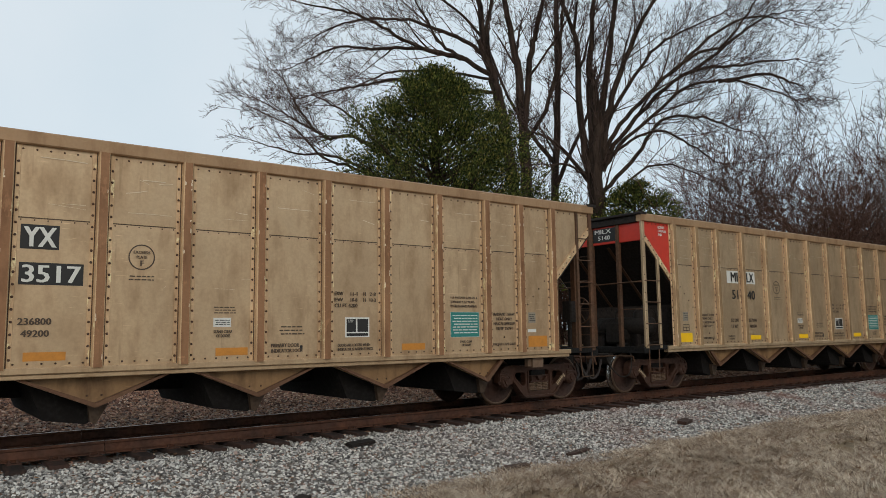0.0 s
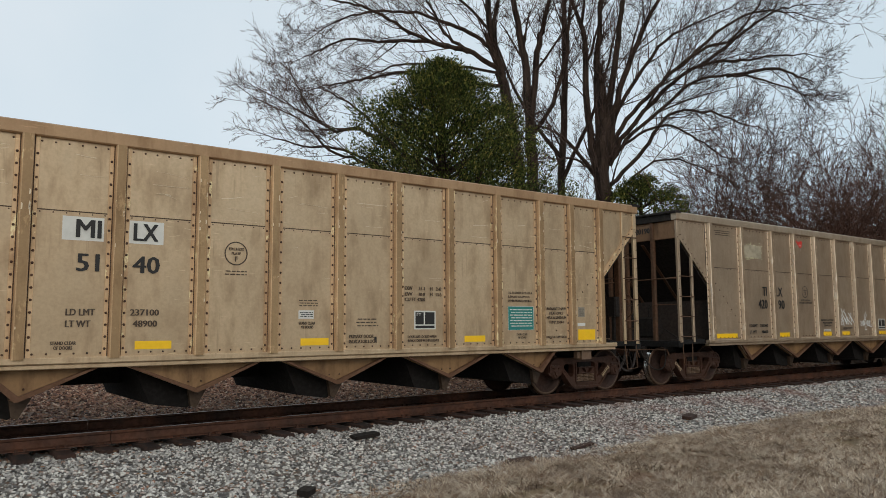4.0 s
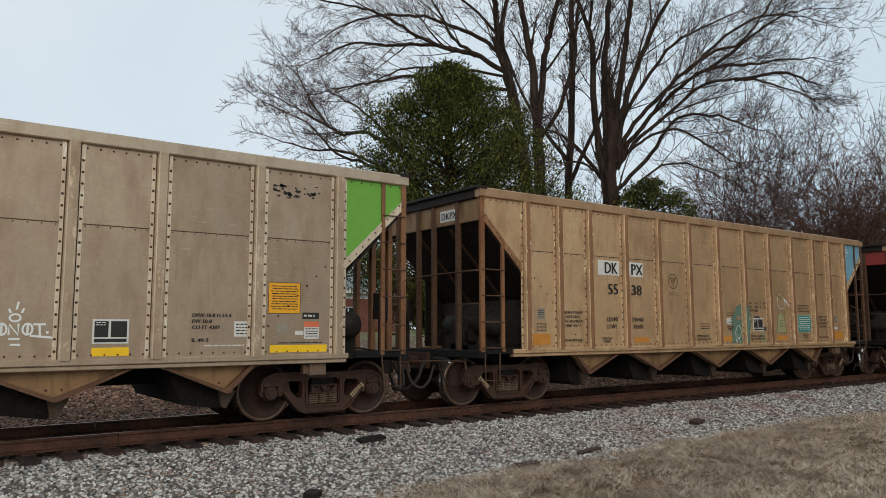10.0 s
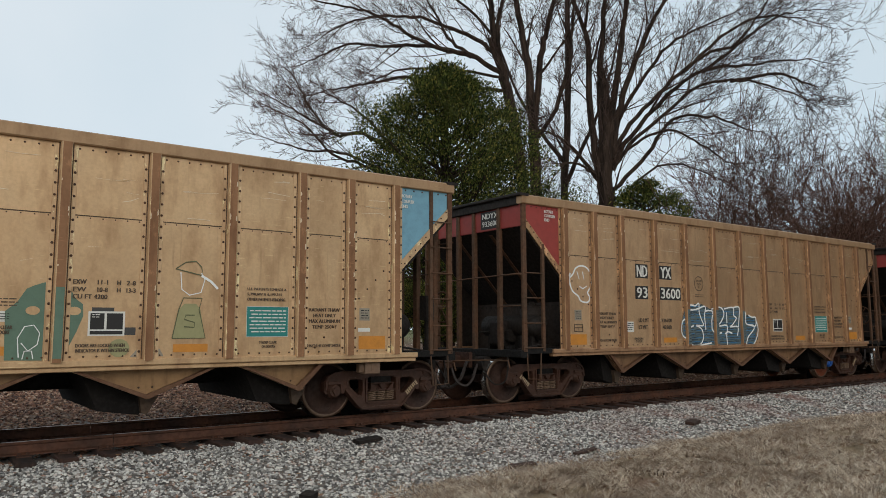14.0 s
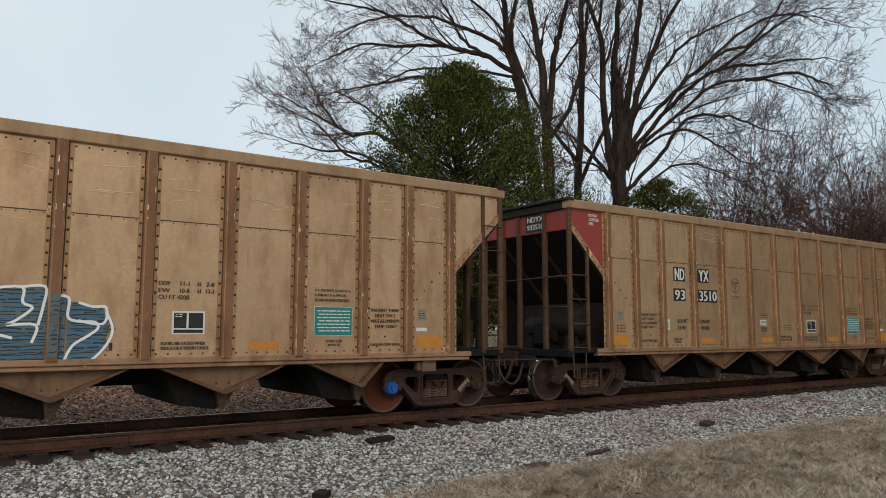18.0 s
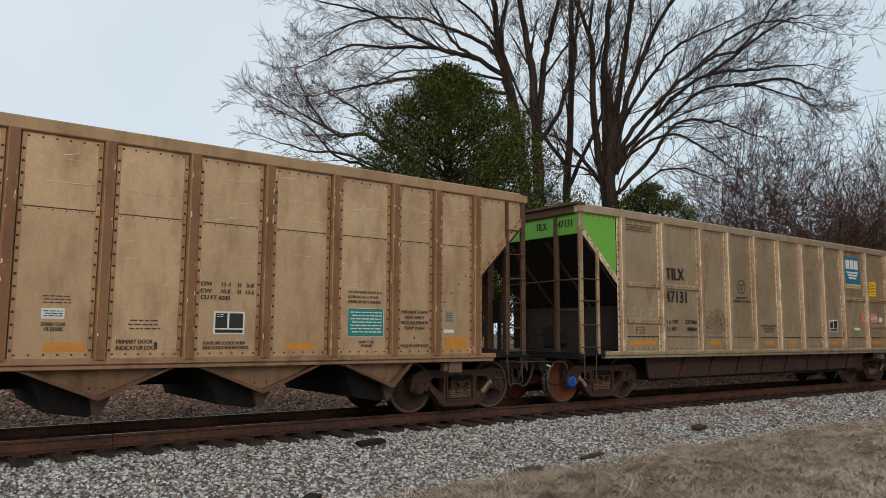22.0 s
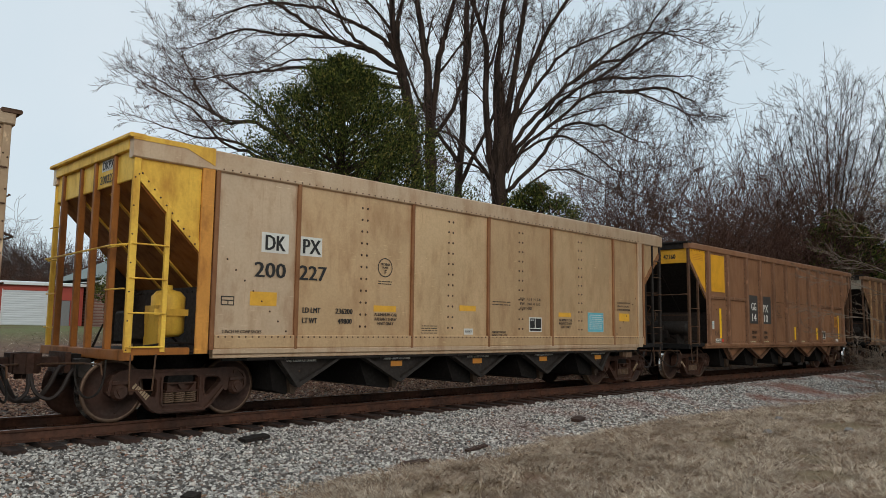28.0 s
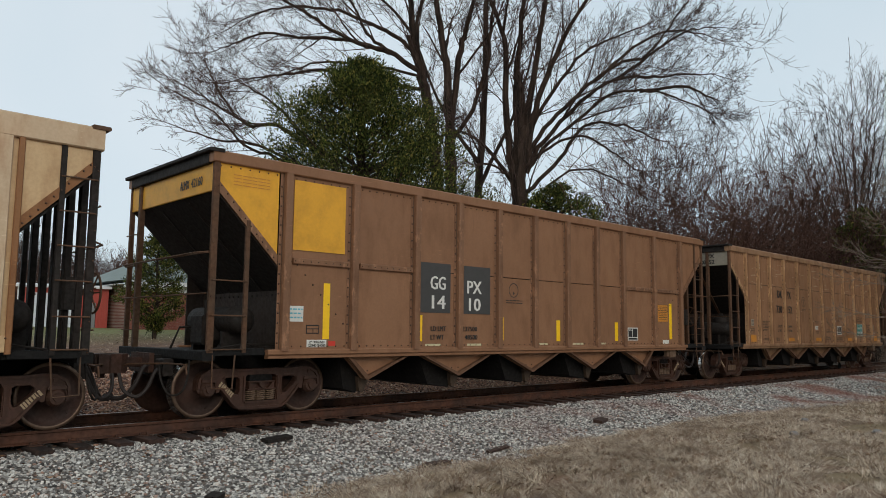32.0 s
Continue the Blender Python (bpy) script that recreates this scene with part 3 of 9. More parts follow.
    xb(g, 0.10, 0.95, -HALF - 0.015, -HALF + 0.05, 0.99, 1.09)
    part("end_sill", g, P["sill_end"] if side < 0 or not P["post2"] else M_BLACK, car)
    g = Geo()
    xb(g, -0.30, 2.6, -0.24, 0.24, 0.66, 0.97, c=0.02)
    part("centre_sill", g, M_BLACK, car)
    # coupler
    g = Geo()
    a, b = sorted((X(-0.30), X(-0.66)))
    g.bar("x", a, b, -0.08, 0.08, 0.78, 0.93, 0.02)
    hx = X(-0.72)
    d = 0.15
    g.prism([(hx - 0.12, -0.24), (hx + 0.02, -0.26), (hx + 0.12, -0.20), (hx + 0.10, -0.12), (hx - 0.12, -0.12)], "z", 0.70, 0.98)
    g.prism([(hx - d, -0.16), (hx - d * 0.3, -0.20), (hx + d, -0.17), (hx + d, 0.05), (hx + d * 0.4, 0.19), (hx - d, 0.16)], "z", 0.72, 0.99)
    g.prism([(hx - 0.05, -0.03), (hx + 0.05, -0.03), (hx + 0.04, 0.03), (hx - 0.04, 0.03)], "z", 0.62, 0.74)
    g.box(*sorted((X(-0.32), X(-0.24))), -0.36, 0.36, 0.70, 1.0)
    part("coupler", g, M_COUPLER, car)
    g = Geo()
    rod(g, [(X(-0.20), -1.45, 0.72), (X(-0.20), -1.40, 0.86), (X(-0.25), -0.9, 0.86), (X(-0.62), -0.35, 0.84), (X(-0.66), -0.18, 0.80)], 0.014)
    part("uncoupling_lever", g, M_RUST, car)
    g = Geo()
    g.tube(soft_line([(X(-0.26), -0.32, 0.84), (X(-0.40), -0.36, 0.78), (X(-0.52), -0.36, 0.52), (X(-0.66), -0.24, 0.33), (X(-0.86), -0.10, 0.34)]), 0.034, 8)
    g.tube([(X(-0.80), -0.10, 0.31), (X(-0.88), -0.10, 0.36)], 0.042, 8)
    part("air_hose", g, M_HOSE, car)
    g = Geo()
    g.tube(soft_line([(X(-0.16), -0.50, 0.80), (X(-0.30), -0.56, 0.72), (X(-0.42), -0.58, 0.48), (X(-0.56), -0.54, 0.36), (X(-0.72), -0.46, 0.46), (X(-0.76), -0.36, 0.70)]), 0.028, 7)
    part("air_hose", g, M_HOSE, car)
    g = Geo()
    rod(g, soft_line([(X(-0.08), -1.25, 0.92), (X(-0.12), -1.28, 0.62), (X(-0.20), -1.25, 0.44), (X(-0.30), -1.1, 0.42), (X(-0.34), -0.9, 0.60), (X(-0.3), -0.7, 0.86)]), 0.016)
    part("hanging_pipe", g, M_DARK, car)
    part("end_bracket", Geo().bar("y", -0.75, -0.45, *sorted((X(-0.10), X(-0.26))), 0.66, 0.92, 0.02), M_DARK, car)
    part("end_bracket", Geo().bar("y", 0.2, 0.75, *sorted((X(-0.08), X(-0.20))), 0.70, 0.95, 0.02), M_DARK, car)
    # stirrup step under the corner
    g = Geo()
    rod(g, [(X(0.10), -HALF - 0.01, 1.0), (X(0.10), -HALF - 0.03, 0.52), (X(0.42), -HALF - 0.03, 0.50), (X(0.46), -HALF - 0.01, 1.0)], 0.014)
    part("stirrup_step", g, M_RUST, car)
    # air reservoirs and valve gear
    kit = P["kit"] if side < 0 else P["kit2"]
    if "tank" in kit:
        g = Geo()
        for z in (1.52, ):
            y0, y1 = -1.15, 0.35
            g.lathe([(0.0, y0 - 0.09), (0.15, y0 - 0.06), (0.22, y0), (0.22, y1), (0.15, y1 + 0.06), (0.0, y1 + 0.09)], 18, (X(0.80), 0, z))
        part("air_reservoir", g, tm, car, smooth=True)
        for y in (-0.9, 0.1):
            part("tank_bracket", Geo().box(*sorted((X(0.58), X(1.02))), y - 0.03, y + 0.03, 1.02, 1.34), M_DARK, car)
    if "upright" in kit:
        g = Geo()
        prof = [(0.0, 0.0), (0.18, 0.02), (0.25, 0.08), (0.25, 0.62), (0.18, 0.70), (0.06, 0.73), (0.05, 0.80), (0.0, 0.80)]
        n = 18
        v, f = [], []
        for r, h in prof:
            v += [(X(0.95) + r * math.cos(2 * math.pi * k / n), -0.85 + r * math.sin(2 * math.pi * k / n), 1.22 + h) for k in range(n)]
        for i in range(len(prof) - 1):
            f += [(i * n + k, i * n + (k + 1) % n, (i + 1) * n + (k + 1) % n, (i + 1) * n + k) for k in range(n)]
        g.add(v, f)
        part("brake_cylinder", g, tm, car, smooth=True)
        g = Geo()
        g.box(*sorted((X(0.70), X(0.78))), -1.1, -0.6, 1.03, 1.7)
        g.box(*sorted((X(0.62), X(1.15))), -1.12, -1.06, 1.55, 1.65)
        part("cylinder_bracket", g, P["tank_b"], car)
    if "valve" in kit:
        g = Geo()
        g.bar("y", -0.5, -0.1, *sorted((X(0.45), X(0.78))), 1.12, 1.62, 0.04)
        g.bar("y", -0.62, -0.45, *sorted((X(0.50), X(0.70))), 1.2, 1.45, 0.03)
        g.tube([(X(0.6), -0.3, 1.6), (X(0.6), -0.28, 1.85), (X(0.8), -0.2, 1.9)], 0.02, 6)
        part("control_valve", g, M_DARK, car)
    if "gear" in kit:
        g = Geo()
        wy = -1.05 if side > 0 else 1.0
        g.bar("z", 1.62, 2.06, *sorted((X(0.06), X(0.24))), wy - 0.13, wy + 0.13, 0.03)
        g.bar("z", 1.05, 1.62, *sorted((X(0.12), X(0.18))), wy - 0.05, wy + 0.05, 0.02)
        part("hand_brake_box", g, M_DARK, car)
        g = Geo()
        R = 0.28
        ring = [(X(-0.20), wy + R * math.cos(a), 1.86 + R * math.sin(a)) for a in [2 * math.pi * k / 20 for k in range(21)]]
        g.tube(ring, 0.017, 6)
        for k in range(6):
            a = math.pi / 3 * k
            g.tube([(X(-0.16), wy, 1.86), (X(-0.20), wy + R * math.cos(a), 1.86 + R * math.sin(a))], 0.012, 5)
        g.tube([(X(0.05), wy, 1.86), (X(-0.19), wy, 1.86)], 0.04, 8)
        part("brake_wheel", g, M_RUST, car)
    g = Geo()
    rod(g, [(X(0.25), 0.2, 1.05), (X(0.35), 0.1, 1.4), (X(1.1), -0.2, 1.42), (X(1.3), -0.6, 1.1)], 0.02)
    rod(g, [(X(0.2), -1.2, 1.06), (X(0.8), -1.25, 1.15), (X(1.4), -1.2, 1.12)], 0.018)
    part("brake_pipe", g, M_DARK, car)


GLYPHS = {}


def glyphs(body, w, h, mat):
    """The signs of one line of writing, each a mesh of its own."""
    key = (body, round(w, 3), round(h, 3), mat.name)
    if key not in GLYPHS:
        me = letters(body, w, h, mat)
        spans = []
        for p in me.polygons:
            xs = [me.vertices[k].co.x for k in p.vertices]
            spans.append([min(xs), max(xs), [tuple(p.vertices)]])
        runs = []
        for a, b, f in sorted(spans, key=lambda q: q[0]):
            if runs and a < runs[-1][1] - 0.002:
                runs[-1][1] = max(b, runs[-1][1])
                runs[-1][2] += f
            else:
                runs.append([a, b, f])
        out = []
        for a, b, faces in runs:
            ids = sorted({k for f in faces for k in f})
            at = {k: i for i, k in enumerate(ids)}
            one = bpy.data.meshes.new("letter")
            one.from_pydata([tuple(me.vertices[k].co) for k in ids], [], [tuple(at[k] for k in f) for f in faces])
            one.materials.append(mat)
            out.append(one)
        GLYPHS[key] = out
    return GLYPHS[key]


def writing(car, body, x, z, w, h, mat, y=-HALF - 0.0125):
    """Large writing stands sign by sign, fine print as one line."""
    if h >= 0.12:
        for me in glyphs(body, w, h, mat):
            part("numeral" if body.isdigit() else "letter", me, None, car).location = (x, y, z)
    else:
        part("writing", letters(body, w, h, mat), None, car, kind="stuff").location = (x, y, z)


def plate(car, x0, x1, z0, z1, mat, name="sign", y=-HALF - 0.003, label=""):
    g = Geo()
    g.box(x0, x1, y, y + 0.004, z0, z1)
    return part(name, g, mat, car, label)


def bars(car, x0, x1, z0, z1, rows, mat, y=-HALF - 0.006, seed=1):
    """Small print as plain bars."""
    rnd = random.Random(seed + rows + int(x0 * 50))
    g = Geo()
    step = (z1 - z0) / rows
    for r in range(rows):
        x = x0 + rnd.uniform(0, 0.08) * (x1 - x0)
        z = z1 - (r + 1) * step + step * 0.36
        while x < x1 - 0.02:
            w = min(rnd.uniform(0.08, 0.24) * max(0.3, (x1 - x0)), x1 - x)
            g.box(x, x + w, y, y + 0.002, z, z + step * 0.34)
            x += w + 0.18 * step + 0.008
    return part("small_print", g, mat, car, kind="stuff")


def ring(car, x, z, r, mat, y=-HALF - 0.006):
    g = Geo()
    n = 28
    v = [(x + q * math.cos(2 * math.pi * k / n), y, z + q * math.sin(2 * math.pi * k / n)) for q in (r, r * 0.9) for k in range(n)]
    g.add(v, [(k, (k + 1) % n, n + (k + 1) % n, n + k) for k in range(n)])
    part("ring_mark", g, mat, car)


def hopper_car(L, ribs, P):
    """A coal hopper: root at the low end's top corner, on the centre line, at rail height."""
    car = new("coal_hopper_car")
    paint, rib_m = P["paint"], P["rib_m"]
    cut = P["cut"]
    lo, hi = ribs[0], ribs[-1]
    P["cut2"] = L - hi
    # side sheets, one upper and one lower sheet a bay, on the near side
    edges = list(ribs)
    seams = P["seams"]
    riv = Geo()
    for i in range(len(edges) - 1):
        a, b = edges[i], edges[i + 1]
        zs = [BOT] + seams(i, len(edges) - 1) + [3.89]
        for j in range(len(zs) - 1):
            g = Geo()
            off = -0.0012 * j
            g.box(a, b, -HALF - off, -HALF + 0.03, zs[j], zs[j + 1] - (0.0 if j == len(zs) - 2 else 0.016))
            part("side_panel", g, P["panel"](i, j), car)
            if j and P["seam_rivets"]:
                n = max(3, int((b - a - 0.25) / 0.135))
                for k in range(n):
                    riv.rivet(a + 0.17 + (b - a - 0.34) * k / (n - 1), -HALF - off + 0.006, zs[j] - 0.035, 0.014)
                g2 = Geo()
                g2.box(a + 0.14, b - 0.14, -HALF - off + 0.0005, -HALF + 0.02, zs[j] - 0.016, zs[j])
                part("panel_seam", g2, M_SEAMLINE, car)
            if j and P["bands"] and P["bands"](i, j):
                gb = Geo()
                gb.bar("x", a + 0.12, b - 0.10, -HALF - 0.045, -HALF, zs[j] - 0.05, zs[j] + 0.05, 0.012)
                part("side_stiffener", gb, rib_m, car)
                n = max(3, int((b - a - 0.25) / 0.13))
                for k in range(n):
                    riv.rivet(a + 0.16 + (b - a - 0.32) * k / (n - 1), -HALF - 0.045, zs[j], 0.012)
        n = max(3, int((b - a - 0.2) / 0.145))
        for k in range(n):
            x = a + 0.16 + (b - a - 0.32) * k / (n - 1)
            riv.rivet(x, -HALF, 3.82, 0.015)
            riv.rivet(x, -HALF, 1.115, 0.015)
            if P["low_band"]:
                riv.rivet(x, -HALF - 0.008, 1.36, 0.012)
    # far sheet coloured dark to stand for the shade inside the car ends
    g = Geo()
    g.box(cut, L - P["cut2"], HALF - 0.03, HALF, BOT, 3.89)
    part("far_side_sheet", g, M_DARK, car)
    # ribs with riveted flanges
    for k, x in enumerate(ribs):
        g = Geo()
        d = P["rib_d"]
        y0 = -HALF
        w = P["rib_w"] / 2
        fw = w * 0.70
        poly = [(x - w, y0), (x - fw - 0.012, y0 - d + 0.012), (x - fw, y0 - d), (x + fw, y0 - d), (x + fw + 0.012, y0 - d + 0.012), (x + w, y0)]
        g.prism(poly, "z", BOT - 0.02, 3.88)
        # corners bare of paint; side faces also paler, their lit tone in the colour
        for q in (2, 3, 5, 6):
            g.m[q] = 1
        part("rib", g, [rib_m, P["flange_m"]], car)
        for s in P["flanges"]:
            g = Geo()
            xa, xb2 = sorted((x + s * (w + 0.012), x + s * (w + 0.066)))
            g.bar("z", BOT, 3.875, xa, xb2, y0 - 0.011, y0, 0.004)
            # dark strip drawn in for the shadow line at the rib foot
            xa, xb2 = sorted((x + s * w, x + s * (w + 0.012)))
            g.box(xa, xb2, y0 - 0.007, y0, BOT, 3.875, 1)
            part("rib_flange", g, [P["flange_m"], M_SEAMLINE], car)
            z = BOT + 0.1
            while z < 3.8:
                riv.rivet(x + s * (w + 0.039), y0 - 0.011, z, 0.019)
                z += RIVET_STEP
    # slanted bolt rows of the inner slope
    if P["bolts"]:
        for s, x0 in ((1, lo + 0.22), (-1, hi - 0.22)):
            for k in range(9):
                riv.rivet(x0 + s * 0.155 * k, -HALF, 2.42 - 0.155 * k, 0.018)
    part("rivets", riv, P["rivet"], car, kind="stuff")
    if P["scratch"]:
        rs = random.Random(int(L * 7) + len(P["label"]))
        g = Geo()
        for i in range(len(edges) - 1):
            a, b = edges[i] + 0.2, edges[i + 1] - 0.2
            for k in range(rs.randint(1, 5)):
                x, z, w = rs.uniform(a, b - 0.15), rs.uniform(2.98, 3.74), rs.uniform(0.12, b - a)
                x1 = min(b, x + w)
                dz = rs.choice((0.0, 0.0, 0.05, -0.04)) * rs.uniform(0.3, 1.5)
                t = rs.choice((0.003, 0.004, 0.005, 0.008))
                ribbon(g, [(x, z), ((x + x1) / 2, z + dz * 0.4 + rs.uniform(-0.008, 0.008)), (x1, z + dz)], t, -HALF - 0.0062, -HALF - 0.0045)
            for k in range(rs.randint(0, 2)):
                x, z = rs.uniform(a, b), rs.uniform(1.9, 2.85)
                ribbon(g, [(x, z), (x + rs.uniform(0.03, 0.3), z + rs.uniform(-0.02, 0.05))], 0.003, -HALF - 0.0024, -HALF - 0.001)
        fw = P["rib_w"] * 0.35
        for x in ribs:
            for k in range(rs.randint(3, 8)):
                z = rs.choice((2.95, 2.95, 3.5, rs.uniform(1.2, 3.7), rs.uniform(1.2, 3.7))) + rs.gauss(0, 0.07)
                s, w, h = rs.choice((-1, 1)), rs.uniform(0.008, 0.022), rs.uniform(0.02, 0.10)
                y = -HALF - P["rib_d"]
                x0, x1 = sorted((x + s * fw, x + s * (fw - w)))
                g.prism([(x0, z), (x1, z + 0.01), (x1, z + h * 0.8), (x0 + 0.003, z + h)], "y", y - 0.0012, y)
        part("scratch", g, M_SCRATCH, car, kind="stuff")
    if P["low_sill"]:
        g = Geo()
        g.bar("x", lo + 0.04, hi - 0.04, -HALF - 0.045, -HALF, BOT, 1.275, 0.012)
        band = part("sill_band", g, P["panel"](1, 0), car)
        g = Geo()
        n = int((hi - lo) / 0.115)
        for k in range(n):
            g.rivet(lo + 0.1 + 0.115 * k, -HALF - 0.045, 1.245, 0.015)
        part("rivets", g, M_RUST, band, kind="stuff")
        g = Geo()
        g.tube([(1.9, -HALF + 0.02, 0.90), (L - 1.9, -HALF + 0.02, 0.90)], 0.022, 8)
        for x in (2.6, 4.6, 6.6, 8.6, 10.6, 12.4):
            g.box(x - 0.03, x + 0.03, -HALF - 0.01, -HALF + 0.05, 0.87, 0.94)
        part("brake_pipe", g, M_DARK, car)
    # chords, sills
    cm = P["chord"]
    for s in (-1, 1):
        g = Geo()
        y0, y1 = sorted((s * (HALF - 0.1), s * (HALF + 0.055)))
        g.bar("x", -0.03, L + 0.03, y0, y1, P["chord_z"], TOP, 0.018)
        part("top_chord", g, cm, car)
        g = Geo()
        y0, y1 = sorted((s * (HALF - 0.06), s * (HALF + 0.05)))
        g.bar("x", P["sill_x"], L - P["sill_x"], y0, y1, 0.985, BOT, 0.012)
        y0, y1 = sorted((s * (HALF - 0.1), s * (HALF + 0.015)))
        g.bar("x", P["sill_x"] + 0.02, L - P["sill_x"] - 0.02, y0, y1, 0.925, 0.985, 0.008)
        part("side_sill", g, P["sill"], car)
    for x0, x1, cap_m in ((-0.06, 0.10, P["end_chord"]), (L - 0.10, L + 0.06, P["end_chord2"] or P["end_chord"])):
        g = Geo()
        g.bar("y", -HALF - 0.07, HALF + 0.07, x0 - 0.04, x1 + 0.04, TOP - 0.03, TOP + 0.025, 0.01)
        g.bar("y", -HALF + 0.1, HALF - 0.1, x0 + 0.02, x1 - 0.02, 3.86, TOP - 0.02, 0.01)
        part("end_chord", g, cap_m, car)
    # load
    g = Geo()
    rnd = random.Random(int(L * 10) + len(P["marks"]))
    nx, ny = 60, 10
    top = [[P["load"] + 0.10 * math.exp(-((i - P["load_at"]) / P["load_w"]) ** 2) * P["heap"] * (1 - (2 * j / ny - 1) ** 2 * 0.3) + rnd.uniform(-0.03, 0.03) for j in range(ny + 1)] for i in range(nx + 1)]
    v = [(0.2 + (L - 0.4) * i / nx, -1.5 + 3.0 * j / ny, top[i][j]) for i in range(nx + 1) for j in range(ny + 1)]
    g.add(v, [(i * (ny + 1) + j, (i + 1) * (ny + 1) + j, (i + 1) * (ny + 1) + j + 1, i * (ny + 1) + j + 1) for i in range(nx) for j in range(ny)])
    part("coal_load", g, M_COAL, car, "heaped broken black coal", kind="stuff")
    # hopper bottoms
    if P["skirt"]:
        g = Geo()
        g.prism([(2.32, 0.93), (L - 2.3, 0.93), (L - 2.75, 0.50), (2.42, 0.46)], "y", -1.36, -1.31)
        part("door_skirt", g, P["vee"], car)
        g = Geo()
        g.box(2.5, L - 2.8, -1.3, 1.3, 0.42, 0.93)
        part("hopper_door", g, M_HOPPERDARK, car)
        for k in range(8):
            x = 3.55 + k * 1.12
            g = Geo()
            g.slab([(x + 0.12, -1.365, 0.92), (x - 0.10, -1.365, 0.50), (x - 0.02, -1.365, 0.50), (x + 0.20, -1.365, 0.92)], 0.04)
            st = part("skirt_stiffener", g, P["vee"], car)
            g = Geo()
            for q in range(6):
                f = (q + 0.6) / 6.4
                for e in (-0.045, 0.125):
                    g.rivet(x + 0.12 - 0.22 * f + e, -1.36, 0.92 - 0.42 * f, 0.016)
            part("rivets", g, M_RIVET, st, kind="stuff")
    else:
        for k in range(5):
            x = L / 2 + (k - 2) * 2.225
            reach = 0.95
            xl, xr = (x - reach, x + reach)
            if k == 0:
                xl = x - 0.42
            if k == 4:
                xr = x + 0.42
            za = 0.56 - (0.10 if P["black_vee"] else 0)
            g = Geo()
            g.prism([(xl, 0.925), (xr, 0.925), (x + 0.04, za), (x - 0.04, za)], "y", -1.44, -1.41)
            hv = part("hopper_side_plate", g, P["vee"], car)
            g = Geo()
            for xe in (xl, xr):
                dx = 0.08 if xe < x else -0.08
                yf = -1.48 if xe < x else -1.477
                g.slab([(xe + dx, yf, 0.93), (xe, yf, 0.93), (x - dx * 0.2, yf, za - 0.03), (x + dx * 0.9, yf, za - 0.0)], 0.09 if xe < x else -0.086)
            part("plate_flange", g, P["vee_edge"], hv)
            g = Geo()
            for xe in (xl, xr):
                dx = 0.022 if xe < x else -0.022
                yf = -1.50 if xe < x else -1.497
                g.slab([(xe + dx * 1.2, yf, 0.925), (xe, yf, 0.925), (x - dx * 0.6, yf, za - 0.03), (x + dx * 0.8, yf, za - 0.015)], 0.02 if xe < x else -0.017)
            part("plate_edge_bar", g, P["flange_m"] if not P["black_vee"] else P["vee_edge"], hv)
            g = Geo()
            for q in (-0.09, 0.09):
                g.rivet(x + q, -1.44, 0.68, 0.016)
            part("rivets", g, P["rivet"], hv, kind="stuff")
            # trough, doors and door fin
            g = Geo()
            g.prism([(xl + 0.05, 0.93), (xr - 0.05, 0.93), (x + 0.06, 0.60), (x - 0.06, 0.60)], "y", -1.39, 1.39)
            part("hopper_trough", g, M_HOPPERDARK, car)
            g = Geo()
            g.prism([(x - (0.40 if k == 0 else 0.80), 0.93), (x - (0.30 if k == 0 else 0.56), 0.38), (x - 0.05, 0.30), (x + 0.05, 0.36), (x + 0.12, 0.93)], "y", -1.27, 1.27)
            part("hopper_door", g, M_HOPPERDARK, car)
            g = Geo()
            g.prism([(x - 0.06, 0.58), (x - 0.02, 0.33), (x + 0.05, 0.30), (x + 0.20, 0.56)], "y", -1.36, -1.28)
            part("door_fin", g, P["fin"], car)
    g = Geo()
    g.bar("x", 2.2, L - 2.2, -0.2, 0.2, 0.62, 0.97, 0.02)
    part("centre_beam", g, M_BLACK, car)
    g = Geo()
    x = L - 1.60
    g.bar("x", x - 0.11, x + 0.17, -1.53, -1.36, 0.735, 0.925, 0.012)
    g.bar("x", x - 0.19, x - 0.11, -1.48, -1.38, 0.76, 0.90, 0.01)
    g.box(x + 0.0, x + 0.13, -1.534, -1.53, 0.77, 0.88)
    part("slack_box", g, M_SPRING, car)
    car_end(car, L, -1, P)
    car_end(car, L, 1, P)
    c = L / 2
    bl, ol = P["blue"], P["orange"]
    truck_at(car, c - 6.22, bl[0], ol[0])
    truck_at(car, c + 6.22, bl[1], ol[1], True)
    for row in P["marks"]:
        row[0](car, *row[1:])
    return tagged(car, P["label"], "freight car", "hopper cars of the train")


# ---------------------------------------------------------------- the cars of this train
def end_writing(car, body, y, z, w, h, mat, x=0.012):
    for me in glyphs(body, w, h, mat):
        ob = part("numeral" if body.isdigit() else "letter", me, None, car)
        ob.location, ob.rotation_euler = (x, y, z), (0, 0, -math.pi / 2)


def end_plate(car, y0, y1, z0, z1, mat, x=0.016):
    g = Geo()
    g.box(x, x + 0.004, y0, y1, z0, z1)
    part("sign", g, mat, car)


STROKES = []


def stroke(car, pts, width, mat, y=-HALF - 0.007, name="spray_paint"):
    """A flat sprayed line over the side sheets."""
    STROKES.append(1)
    y -= 0.00025 * (len(STROKES) % 14)
    g = Geo()
    ribbon(g, pts, width, y, y + 0.001)
    part(name, g, mat, car)


